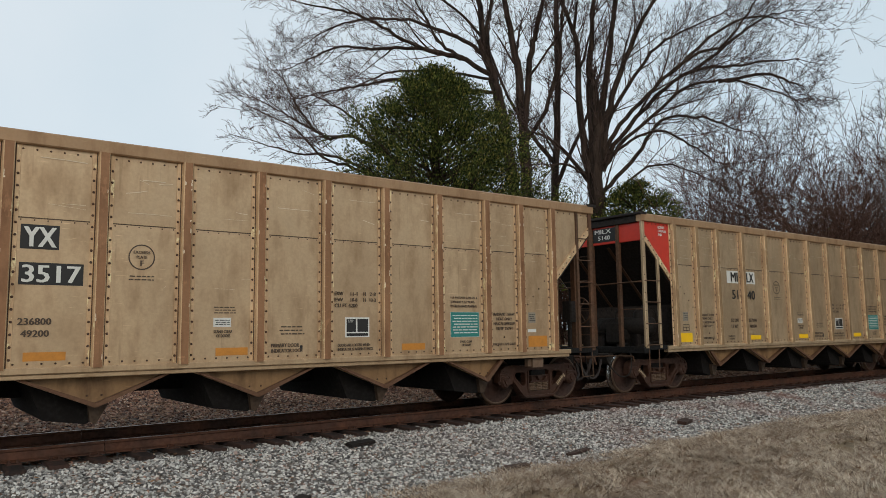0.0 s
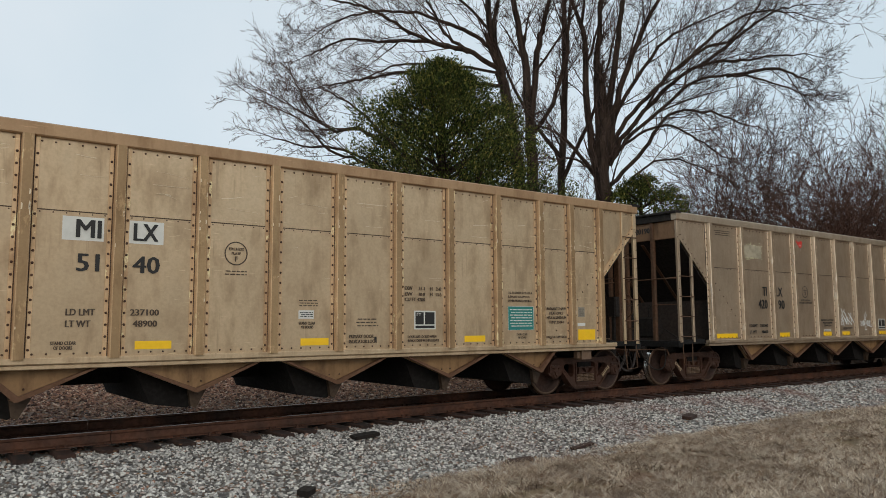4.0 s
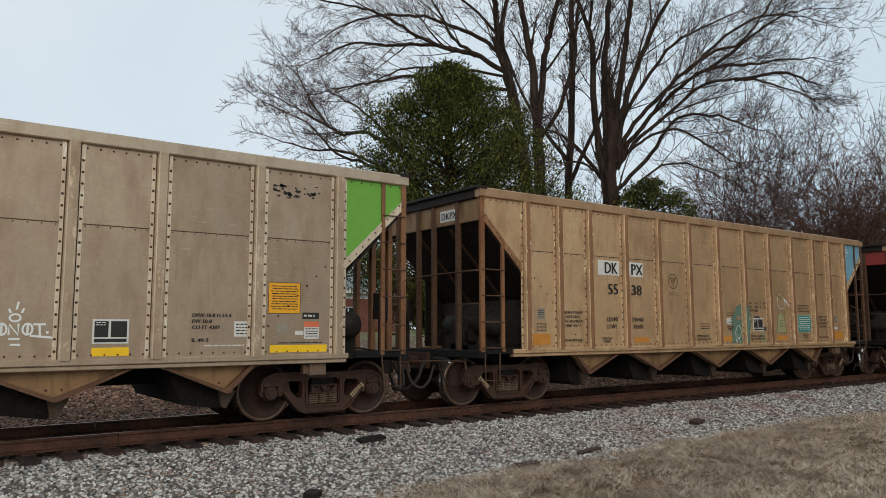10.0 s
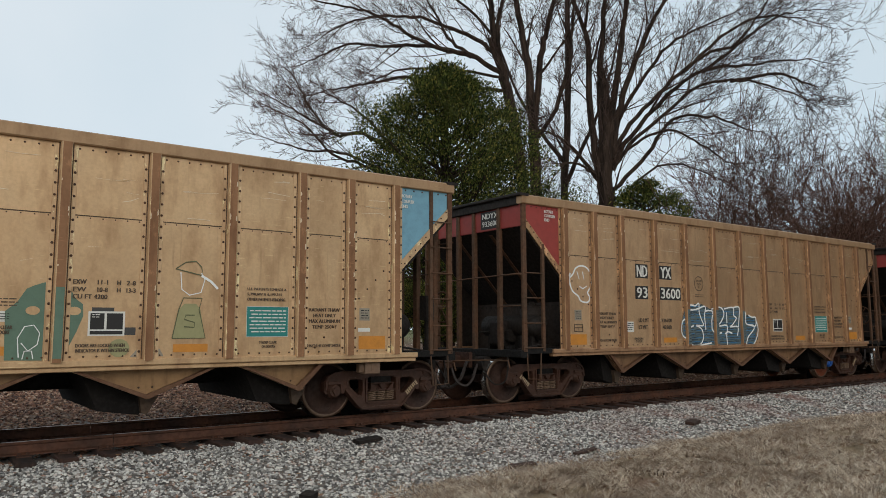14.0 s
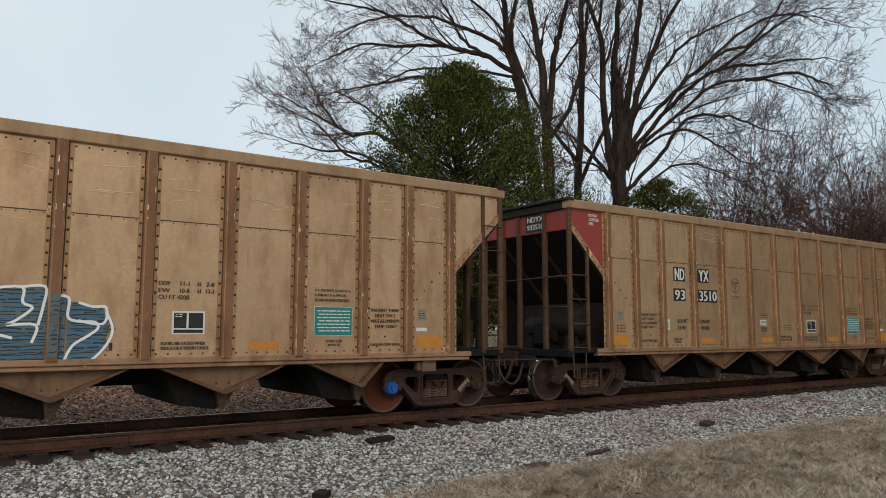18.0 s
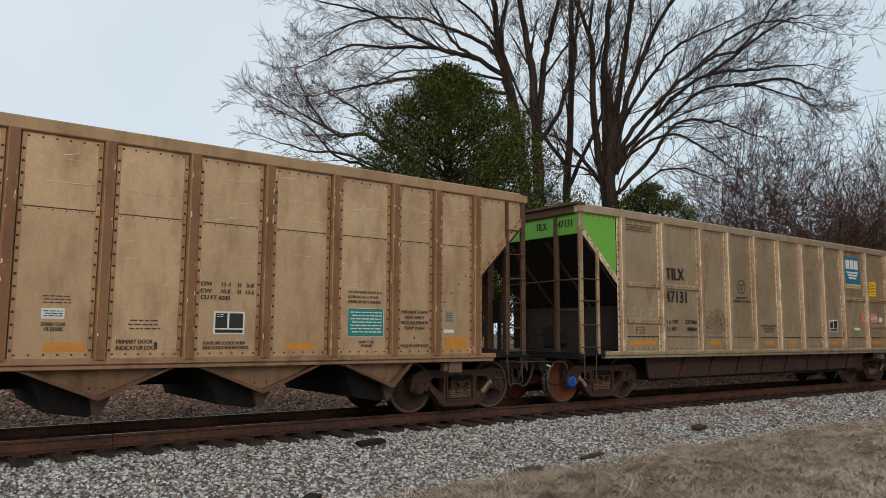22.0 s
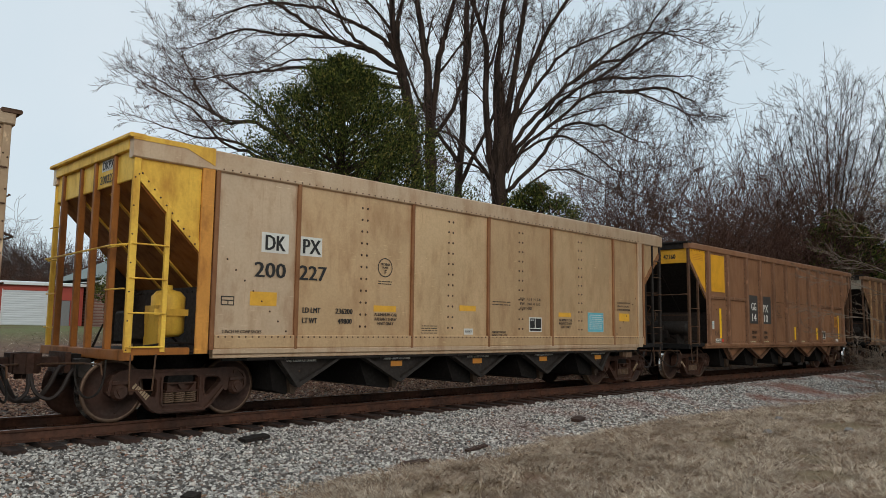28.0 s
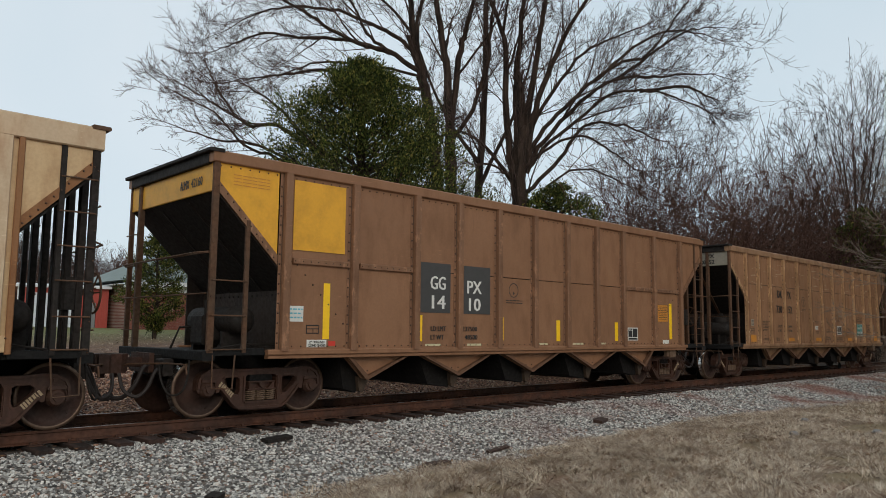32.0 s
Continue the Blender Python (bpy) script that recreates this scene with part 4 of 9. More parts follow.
def curve(pts):
    """A rounded line through a few points."""
    out = []
    n = len(pts) - 1
    for i in range(n):
        p0, p1, p2, p3 = pts[max(0, i - 1)], pts[i], pts[i + 1], pts[min(n, i + 2)]
        for k in range(4):
            t = k / 4
            out.append(tuple(0.5 * (2 * p1[j] + (p2[j] - p0[j]) * t + (2 * p0[j] - 5 * p1[j] + 4 * p2[j] - p3[j]) * t * t + (3 * p1[j] - p0[j] - 3 * p2[j] + p3[j]) * t ** 3) for j in (0, 1)))
    return out + [pts[-1]]


def hatch(car, poly, step, mat, y, rnd):
    """Loose level spray lines inside an outline."""
    g = Geo()
    z = min(p[1] for p in poly) + step
    while z < max(p[1] for p in poly) - 0.02:
        xs = []
        for a, b in zip(poly, poly[1:] + poly[:1]):
            if (a[1] > z) != (b[1] > z):
                xs.append(a[0] + (b[0] - a[0]) * (z - a[1]) / (b[1] - a[1]))
        xs.sort()
        for x0, x1 in zip(xs[::2], xs[1::2]):
            x = x0 + rnd.uniform(0.0, 0.06)
            while x < x1 - 0.05:
                w = min(rnd.uniform(0.12, 0.42), x1 - x)
                ribbon(g, [(x, z), (x + w * 0.5, z + rnd.uniform(-0.01, 0.02)), (x + w, z + rnd.uniform(-0.01, 0.02))], rnd.uniform(0.009, 0.021), y, y + 0.001)
                x += w + rnd.uniform(0.0, 0.07)
        z += step * rnd.uniform(0.7, 1.3)
    part("spray_hatching", g, mat, car, kind="stuff")


def patch(car, pts, mat, y=-HALF - 0.005, name="spray_paint"):
    g = Geo()
    g.prism(pts, "y", y, y + 0.002)
    part(name, g, mat, car)


def inspection_sign(car, x, z):
    """Black and white inspection panel."""
    plate(car, x, x + 0.45, z, z + 0.32, M_WHITE, "inspection_panel")
    for a, b, c, d in ((0.025, 0.195, 0.085, 0.295), (0.225, 0.425, 0.085, 0.295), (0.025, 0.425, 0.02, 0.065)):
        plate(car, x + a, x + b, z + c, z + d, M_INK, "panel_field", -HALF - 0.006)
    bars(car, x + 0.04, x + 0.16, z + 0.23, z + 0.29, 2, M_WHITE, -HALF - 0.009)


def outline_box(car, x0, x1, z0, z1, mat):
    g = Geo()
    y = -HALF - 0.006
    t = 0.014
    for b in ((x0, x1, z0, z0 + t), (x0, x1, z1 - t, z1), (x0, x0 + t, z0, z1), (x1 - t, x1, z0, z1), (x0, x1, z0 + 0.5 * (z1 - z0), z0 + 0.5 * (z1 - z0) + t),
              ((x0 + x1) / 2, (x0 + x1) / 2 + t, z0, z0 + 0.5 * (z1 - z0))):
        g.box(b[0], b[1], y, y + 0.002, b[2], b[3])
    part("stencil_box", g, mat, car)


def notice(car, x0, x1, z0, z1, mat, ink, rows=7):
    plate(car, x0, x1, z0, z1, mat, "notice_board")
    g = Geo()
    for a, b, c, d in ((x0, x1, z0, z0 + 0.006), (x0, x1, z1 - 0.006, z1), (x0, x0 + 0.006, z0, z1), (x1 - 0.006, x1, z0, z1)):
        g.box(a, b, -HALF - 0.007, -HALF - 0.004, c, d)
    part("notice_border", g, ink, car)
    bars(car, x0 + 0.04, x1 - 0.04, z0 + 0.05, z1 - 0.04, rows, ink)


def stencils(car, weights, ink=None, plates=None, shift=0.0, swap=False):
    """The common small stencils of the twelve-bay cars."""
    ink = ink or M_FAINT
    ds, dp = (1.02, -1.07) if swap else (0.0, 0.0)
    plates = plates or M_ORANGE
    W = lambda s, x, z, w, h: writing(car, s, x + shift, z, w, h, ink)
    for i, s in enumerate(("RADIANT THAW", "HEAT ONLY", "MAX ALUMINUM", "TEMP 250° F")):
        k = (0.57, 0.42, 0.58, 0.46)[i]
        W(s, 2.37 - k / 2, 1.745 - 0.088 * i, k, 0.055)
        k *= 0.93
        W(s, 12.17 - k / 2, 1.735 - 0.088 * i, k, 0.055)
    W("2 INCH HF COMP SHOES", 2.05, 1.195, 0.60, 0.05)
    W("2 INCH HF COMP SHOES", 11.87, 1.185, 0.58, 0.045)
    W("LD LMT", 3.38, 1.60, 0.35, 0.085)
    W("LT WT", 3.38, 1.45, 0.30, 0.085)
    W(weights[0], 4.16, 1.60, 0.38, 0.085)
    W(weights[1], 4.20, 1.45, 0.32, 0.085)
    W("STAND CLEAR", 3.22, 1.225, 0.30, 0.045)
    W("OF DOORS", 3.26, 1.165, 0.22, 0.045)
    W("STAND CLEAR", 6.62 + ds, 1.47, 0.28, 0.045)
    W("OF DOORS", 6.66 + ds, 1.41, 0.21, 0.045)
    W("STAND CLEAR", 11.10, 1.25, 0.28, 0.04)
    W("OF DOORS", 11.14, 1.19, 0.21, 0.04)
    W("PRIMARY DOOR", 7.50 + dp, 1.25, 0.46, 0.055)
    W("INDICATOR LOCK", 7.50 + dp, 1.17, 0.52, 0.055)
    W("DOORS ARE LOCKED WHEN", 8.63, 1.235, 0.60, 0.045)
    W("INDICATOR IS WITHIN STENCIL", 8.63, 1.17, 0.66, 0.045)
    for i, (a, b, c, d) in enumerate((("EXW", "11-1", "H", "2-8"), ("EW", "10-8", "H", "13-3"))):
        z = 2.05 - 0.098 * i
        W(a, 8.57, z, 0.16, 0.06)
        W(b, 8.86, z, 0.13, 0.06)
        W(c, 9.10, z, 0.05, 0.06)
        W(d, 9.22, z, 0.12, 0.06)
    W("CU FT 4200", 8.57, 1.86, 0.42, 0.06)
    inspection_sign(car, 8.77 + shift, 1.38)
    notice(car, 10.90 + shift, 11.56 + shift, 1.35, 1.80, M_TEAL, M_WHITE)
    for i, s in enumerate(("U.S. PATENTS 5,249,531 &", "5,390,607 & 6,199,345", "OTHER PATENTS PENDING")):
        W(s, 10.90, 2.03 - 0.075 * i, (0.62, 0.55, 0.60)[i], 0.045)
    bars(car, 7.63 + shift + dp, 8.05 + shift + dp, 1.42, 1.58, 3, ink)
    bars(car, 6.62 + shift + ds, 6.95 + shift + ds, 1.74, 1.86, 3, ink)
    plate(car, 6.62 + shift + ds, 6.88 + shift + ds, 1.56, 1.69, M_WHITE, "label")
    bars(car, 6.64 + shift + ds, 6.86 + shift + ds, 1.58, 1.67, 3, M_INK, -HALF - 0.009)
    outline_box(car, 1.39, 1.64, 1.40, 1.55, ink)
    plate(car, 1.41, 1.61, 1.63, 1.84, M_GALV, "data_label")
    bars(car, 1.43, 1.59, 1.65, 1.82, 4, M_INK, -HALF - 0.009)
    plate(car, 12.80 + shift, 12.99 + shift, 1.60, 1.80, M_GALV, "data_label")
    bars(car, 12.82 + shift, 12.97 + shift, 1.62, 1.78, 4, M_INK, -HALF - 0.009)
    plate(car, 12.78 + shift, 13.0 + shift, 1.42, 1.48, M_WHITE, "label")
    for x0, x1, z0, z1 in ((1.27, 1.75, 1.14, 1.35), (4.24, 4.72, 1.15, 1.26), (6.66 + 0.69 * ds, 7.14 + 0.69 * ds, 1.15, 1.26), (9.86, 10.34, 1.15, 1.26), (12.79, 13.29, 1.14, 1.35)):
        plate(car, x0 + shift, x1 + shift, z0, z1, plates, "reflector")
    ring(car, 5.61 + shift, 2.51, 0.175, ink)
    W("EXCEEDS", 5.50, 2.555, 0.22, 0.04)
    W("PLATE", 5.54, 2.49, 0.14, 0.04)
    W("F", 5.59, 2.39, 0.05, 0.075)
    bars(car, 5.44 + shift, 5.78 + shift, 2.18, 2.27, 2, ink)
    plate(car, 7.98 + shift + dp * 1.54, 8.02 + shift + dp * 1.54, 1.18, 1.27, M_INK, "indicator_mark", -HALF - 0.006)


def reporting(car, rows, ink, back=None):
    """Reporting mark and number: (text, x, z, w, h) rows, each on its own board where there is one."""
    for s, x, z, w, h in rows:
        if back:
            plate(car, x - 0.03, x + w + 0.03, z - 0.03, z + h + 0.03, back, "lettering_board")
        writing(car, s, x, z, w, h, ink)


def base_style(paint, label, **more):
    P = dict(paint=paint, rib_m=paint, flange_m=paint, panel=lambda i, j: paint, label=label, chord=paint, sill=paint, post2=None, fin=M_FIN, brace=M_RUST, end_chord=M_DARK, end_chord2=None, post=M_RUST, post_in=M_RUST,
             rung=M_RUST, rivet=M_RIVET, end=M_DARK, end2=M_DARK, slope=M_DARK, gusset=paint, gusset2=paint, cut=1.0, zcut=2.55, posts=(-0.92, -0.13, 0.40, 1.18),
             posts2=(-1.1, -0.55, 0.0, 0.55, 1.15), lad=0.54, lad2=0.45, tall_ladder=True, rungs=None, step_z=1.03, sill_end=M_BLACK, seams=lambda i, n: [2.95], seam_rivets=True,
             bands=None, low_band=False, rib_d=0.085, rib_w=0.15, flanges=(-1, 1), bolts=True, scratch=True, low_sill=False, gusset_fl=None, chord_z=3.87, sill_x=0.76, skirt=False, black_vee=False, vee=VEE, vee_edge=VEEEDGE,
             tank=M_DARK, tank_b=M_DARK, kit=("upright", "tank", "valve"), kit2=("tank", "gear", "valve"), load=3.95, load_at=2, load_w=1.6, heap=1.7, blue=((), ()), orange=((), ()), marks=[])
    P.update(more)
    return P


RIBS_A = [7.305 + d for d in (-6.17, -5.30, -4.44, -3.33, -2.22, -1.11, 0, 1.11, 2.22, 3.33, 4.44, 5.30, 6.17)]
RIBS_B = [7.45 + d for d in (-6.17, -4.83, -3.41, -2.29, -1.15, 0, 1.15, 2.29, 3.41, 4.83, 6.17)]
TAN1 = car_paint("tan_dusty_aluminium", lin(190, 172, 147), GRIME, 0.62, 0.42)
TAN0 = car_paint("olive_tan_dusty_aluminium", lin(184, 163, 136), lin(108, 82, 56), 0.62, 0.42)
TAN3 = car_paint("warm_tan_dusty_aluminium", lin(196, 169, 136), lin(112, 84, 60), 0.62, 0.42)
TAN4 = car_paint("brown_tan_dusty_aluminium", lin(188, 160, 130), lin(110, 79, 57), 0.62, 0.40)
TAN5 = car_paint("dull_brown_dusty_aluminium", lin(186, 160, 131), lin(108, 80, 58), 0.62, 0.40)
TAN9 = car_paint("dark_tan_dusty_aluminium", lin(144, 111, 87), lin(94, 68, 49), 0.2)
SILVER = car_paint("grey_dusty_aluminium", lin(166, 152, 136), lin(110, 88, 70), 0.62, 0.42, dirt=0.32)
SILVER6 = car_paint("grey_brown_dusty_aluminium", lin(172, 156, 134), lin(112, 88, 68), 0.62, 0.40)
PALE7 = car_paint("pale_rust_streaked_aluminium", lin(190, 174, 153), lin(148, 112, 84), 0.5, 0.45, dirt=0.6)
PALE7B = car_paint("rust_washed_pale_aluminium", lin(194, 170, 137), lin(136, 98, 66), 0.5, 0.40, dirt=0.45)
M_CHAR = steel("charcoal_hopper_plate", lin(40, 38, 38), lin(54, 46, 42), 0.4)
DULLYEL = plain("dull_yellow_reflective_sheet", lin(222, 166, 50), 0.5, 0.35)
NOTICEYEL = plain("orange_yellow_notice_sheet", lin(238, 168, 28), 0.5, 0.2)
BROWN8 = car_paint("brown_painted_steel", lin(130, 97, 74), lin(96, 69, 52), 0.05)
RIBTAN = car_paint("dusty_rib_aluminium", lin(138, 104, 77), lin(90, 62, 44), 0.15, dirt=0.8, rubbed=0.25)
RIBGREY = car_paint("dusty_grey_tan_rib", lin(156, 134, 104), lin(100, 76, 54), 0.3, dirt=0.7, rubbed=0.3)
FLANGETAN = car_paint("rubbed_flange_aluminium", lin(196, 172, 142), lin(118, 88, 62), 0.3, dirt=0.6, rubbed=0.6)
FLANGESILVER = car_paint("bright_rubbed_silver_flange", lin(208, 197, 180), lin(120, 96, 76), 0.5, 0.4, dirt=0.5, rubbed=0.3)
RIBSILVER = car_paint("worn_silver_rib_aluminium", lin(170, 155, 137), lin(112, 88, 68), 0.62, 0.4, dirt=0.7, rubbed=0.45)
RIB7 = car_paint("rust_edged_tan_rib", lin(164, 146, 123), lin(120, 82, 58), 0.4, 0.42, dirt=0.9, rubbed=0.5)
FLANGE7 = car_paint("rust_spotted_rubbed_flange", lin(204, 186, 164), lin(126, 78, 54), 0.4, 0.42, dirt=0.9, rubbed=0.4)
RIB9 = car_paint("rubbed_brown_rib", lin(122, 92, 72), lin(84, 60, 46), 0.1, dirt=0.8, rubbed=0.42)
RIBRUST = car_paint("rust_run_rib", lin(132, 96, 66), lin(98, 60, 38), 0.1, dirt=0.9)
YELRUST = car_paint("rust_stained_yellow_paint", lin(226, 190, 80), lin(156, 98, 44), 0.0, dirt=0.75)
RUSTCOL = car_paint("orange_rusted_yellow_paint", lin(192, 138, 66), lin(116, 68, 36), 0.0, dirt=1.2)
# darker yellow-brown for the slope sheet, inner posts and end sill
YELEND = car_paint("dark_yellow_brown_paint", lin(150, 96, 40), lin(70, 44, 28), 0.0, dirt=0.9)
CHORDSILVER = car_paint("dusty_silver_chord", lin(184, 174, 160), lin(120, 98, 80), 0.62, 0.42, dirt=0.4)
CHORD7 = car_paint("dusty_grey_tan_chord", lin(168, 152, 132), lin(116, 88, 68), 0.5, 0.42, dirt=0.6)
CHORDTAN = car_paint("pinkish_tan_dusty_chord", lin(158, 133, 106), lin(114, 88, 66), 0.3, 0.45, dirt=0.7)
VEEEDGE = steel("rusty_plate_angle", lin(104, 80, 64), lin(84, 56, 42), 0.6)
VEE = car_paint("tan_hopper_plate", lin(136, 110, 80), lin(70, 52, 38), 0.1, dirt=1.0)
SKIRT6 = steel("brown_door_skirt_steel", lin(52, 37, 30), lin(80, 52, 40), 0.5)
SMUDGE = plain("brown_handling_smudge", lin(158, 128, 100), 0.6, 0.5, 0.4, scale=12)
GREENSPRAY = plain("thin_green_spray_paint", lin(92, 116, 98), 0.65, 0.4)
WHITESPRAY = plain("white_spray_paint", lin(232, 232, 228), 0.6, 0.15)
DARKBOARD = plain("dark_grey_paint_patch", lin(64, 62, 60), 0.6, 0.4)
CREAM = plain("cream_board", lin(196, 186, 150), 0.6, 0.3)
LOGOBLUE = plain("blue_logo_board", lin(46, 104, 130), 0.5, 0.35)
SALMON = plain("orange_red_notice", lin(224, 112, 72), 0.5, 0.3)
BIRDRED = plain("red_emblem_paint", lin(208, 56, 44), 0.5, 0.2)

# near-black base colour carries the shade in the hopper troughs and doors
M_HOPPERDARK = steel("near_black_hopper_plate", lin(13, 10, 9), lin(21, 16, 13), 0.5, 0.95)
RIBDARK = car_paint("rust_brown_rib", lin(126, 93, 68), lin(86, 58, 41), 0.15, dirt=0.8, rubbed=0.2)
FLANGEDARK = car_paint("rust_edged_flange", lin(162, 132, 102), lin(98, 68, 48), 0.3, dirt=0.7, rubbed=0.6)
SILLBRN = car_paint("dusty_brown_sill", lin(150, 121, 96), lin(92, 66, 48), 0.25, 0.5, dirt=0.8)
VEEBRN = car_paint("brown_hopper_plate", lin(120, 95, 73), lin(62, 46, 36), 0.1, dirt=1.0)
tan = dict(rib_m=RIBTAN, flange_m=FLANGETAN, vee=VEE, vee_edge=VEEEDGE, chord=CHORDTAN)
CARS = []        # (car, place of its low end along the train)


def put_car(u, L, ribs, P):
    car = hopper_car(L, ribs, P)
    CARS.append((car, u))
    return car


def rotary(car, mat=None):
    for i, s in enumerate(("ROTARY", "COUPLER", "END")):
        writing(car, s, 0.60, 3.74 - 0.085 * i, (0.25, 0.30, 0.14)[i], 0.06, mat or M_WHITE)


# first car, black boards
car = put_car(-75.13, 14.67, RIBS_A, base_style(TAN0, "dusty tan coal hopper car with black number boards", **tan))
reporting(car, [("ND", 3.36, 2.58, 0.34, 0.25), ("YX", 4.18, 2.58, 0.38, 0.25), ("93", 3.34, 2.13, 0.34, 0.22), ("3517", 4.18, 2.13, 0.68, 0.22)], M_WHITE, M_INK)
stencils(car, ("236800", "49200"))

# second car, red end
car = put_car(-58.80, 14.67, RIBS_A, base_style(TAN1, "grey-tan coal hopper car with red end and yellow reflectors", gusset=M_RED, end=M_RED, post=TAN1, **{**tan, "rib_m": RIBGREY}))
for s, x0, x1 in (("MI", 3.30, 3.80), ("LX", 4.07, 4.57)):
    plate(car, x0, x1, 2.57, 2.88, M_WHITE, "lettering_board")
writing(car, "MI", 3.46, 2.61, 0.31, 0.235, M_INK)
writing(car, "LX", 4.17, 2.61, 0.33, 0.235, M_INK)
reporting(car, [("51", 3.48, 2.17, 0.28, 0.23), ("40", 4.17, 2.17, 0.36, 0.23)], M_INK)
stencils(car, ("237100", "48900"), M_FAINT, M_YELLOW)
rotary(car)
end_plate(car, -0.9, -0.18, 3.50, 3.82, M_INK)
end_writing(car, "MILX", -0.24, 3.70, 0.5, 0.10, M_WHITE)
end_writing(car, "5140", -0.34, 3.55, 0.36, 0.10, M_WHITE)

# third car, grey aluminium
# end sheet takes brown VEEBRN: its dim shading is put into the colour
car = put_car(-42.67, 14.90, RIBS_B, base_style(SILVER, "grey aluminium coal hopper car with red bird emblem", scratch=False, rib_m=RIBSILVER, flange_m=FLANGESILVER, flanges=(-1, 1),
              gusset2=M_GREEN, gusset_fl=SILVER, post=SILVER, post2=RIBDARK, chord=CHORDSILVER, end_chord=M_DARK, end=VEEBRN, vee=VEE, kit=("valve", "gear"), cut=1.12, zcut=2.47, sill_x=1.1, rungs=[1.16, 1.62, 2.08, 2.55], seams=lambda i, n: [2.82]))
reporting(car, [("TI", 3.55, 2.16, 0.21, 0.235), ("LX", 4.18, 2.16, 0.34, 0.235), ("420", 3.33, 1.83, 0.43, 0.235), ("190", 4.17, 1.83, 0.43, 0.235)], M_INK)
for s, x, z, w in (("LD LMT", 2.88, 1.36, 0.36), ("LT WT", 2.88, 1.20, 0.32), ("237200", 3.36, 1.36, 0.37), ("48800", 3.42, 1.20, 0.31)):
    writing(car, s, x, z, w, 0.075, M_INK)
for i, s in enumerate(("RADIANT HEAT ONLY", "MAX ALUMINUM", "TEMP 250 F")):
    k = (0.72, 0.52, 0.42)[i]
    writing(car, s, 6.86 - k / 2, 1.51 - 0.075 * i, k, 0.05, M_INK)
for x0, x1 in ((1.40, 2.34), (4.32, 4.80), (6.62, 7.08), (7.72, 8.18), (10.06, 10.52), (12.50, 13.44)):
    plate(car, x0, x1, 1.10, 1.21, M_YELLOW, "reflector")
inspection_sign(car, 10.06, 1.26)
ring(car, 5.70, 2.31, 0.16, M_INK)
writing(car, "EXCEEDS", 5.61, 2.34, 0.18, 0.03, M_INK)
writing(car, "PLATE", 5.63, 2.29, 0.13, 0.03, M_INK)
writing(car, "F", 5.675, 2.20, 0.05, 0.07, M_INK)
for i, s in enumerate(("SEE PICKUP SHOE", "DECAL BL & AR CORNERS")):
    writing(car, s, 5.70 - (0.24, 0.33)[i], 2.06 - 0.07 * i, (0.48, 0.66)[i], 0.04, M_INK)
notice(car, 12.46, 12.98, 1.68, 2.15, NOTICEYEL, M_INK, 10)
for i, s in enumerate(("EXW 10-8 H 13-4", "EW 10-8", "CU FT 4207")):
    writing(car, s, 11.34, 1.62 - 0.085 * i, (0.56, 0.28, 0.40)[i], 0.05, M_INK)
plate(car, 11.95, 12.16, 1.34, 1.56, M_WHITE, "label")
plate(car, 13.05, 13.30, 1.30, 1.56, M_WHITE, "label")
plate(car, 13.05, 13.30, 1.48, 1.56, SALMON, "label_head", -HALF - 0.006)
bars(car, 13.07, 13.28, 1.32, 1.47, 4, M_INK, -HALF - 0.009)
PALEPATCH = plain("worn_pale_paper_remains", lin(178, 166, 142), 0.6, 0.9, 0.2, scale=7)
patch(car, [(2.68, 3.12), (3.0, 3.10), (3.3, 3.13), (3.58, 3.11), (3.61, 3.30), (3.59, 3.45), (3.2, 3.46), (2.9, 3.44), (2.70, 3.46), (2.67, 3.3)], PALEPATCH, -HALF - 0.0008, "peeled_label")
rp = random.Random(44)
for k in range(46):
    # torn paper remains along the edges of a pulled-off label
    e = rp.random()
    x, z = (rp.uniform(2.66, 3.62), 3.10 + 0.36 * round(e) + rp.gauss(0, 0.02)) if k % 5 else (rp.choice((2.70, 3.60)) + rp.gauss(0, 0.02), rp.uniform(3.1, 3.46))
    w, h = rp.uniform(0.02, 0.10), rp.uniform(0.01, 0.035)
    patch(car, [(x, z), (x + w * 0.6, z - h * 0.3), (x + w, z + h * 0.4), (x + w * 0.7, z + h), (x + w * 0.1, z + h * 0.8)], CREAM, -HALF - 0.002, "peeled_label")
rp = random.Random(29)
for k in range(34):
    # dark scraps of a torn-off sticker
    x = rp.uniform(12.48, 12.86) if k % 3 else rp.uniform(13.0, 13.26)
    z, w, h = 3.53 + rp.gauss(0, 0.045) + (0.03 if x < 12.7 else 0), rp.uniform(0.03, 0.12), rp.uniform(0.01, 0.04)
    patch(car, [(x, z), (x + w * 0.5, z - h * rp.random()), (x + w, z + h * 0.3), (x + w * 0.8, z + h * 0.5), (x + w * 0.2, z + h)], M_INK, -HALF - 0.002, "torn_label")
writing(car, "IL 49-2", 11.34, 1.27, 0.24, 0.05, M_INK)
bars(car, 11.50, 12.10, 1.19, 1.24, 1, M_WHITE)
bars(car, 11.97, 12.14, 1.36, 1.54, 4, M_INK, -HALF - 0.009)
plate(car, 12.60, 12.78, 1.40, 1.52, M_GALV, "label")
plate(car, 12.90, 13.04, 1.36, 1.42, M_WHITE, "label")
plate(car, 13.02, 13.30, 1.60, 1.70, M_INK, "label")
bars(car, 13.03, 13.22, 1.61, 1.69, 1, M_WHITE, -HALF - 0.009)
bars(car, 12.62, 13.36, 1.22, 1.26, 1, M_INK)
plate(car, 6.66, 7.04, 1.225, 1.275, M_WHITE, "label")
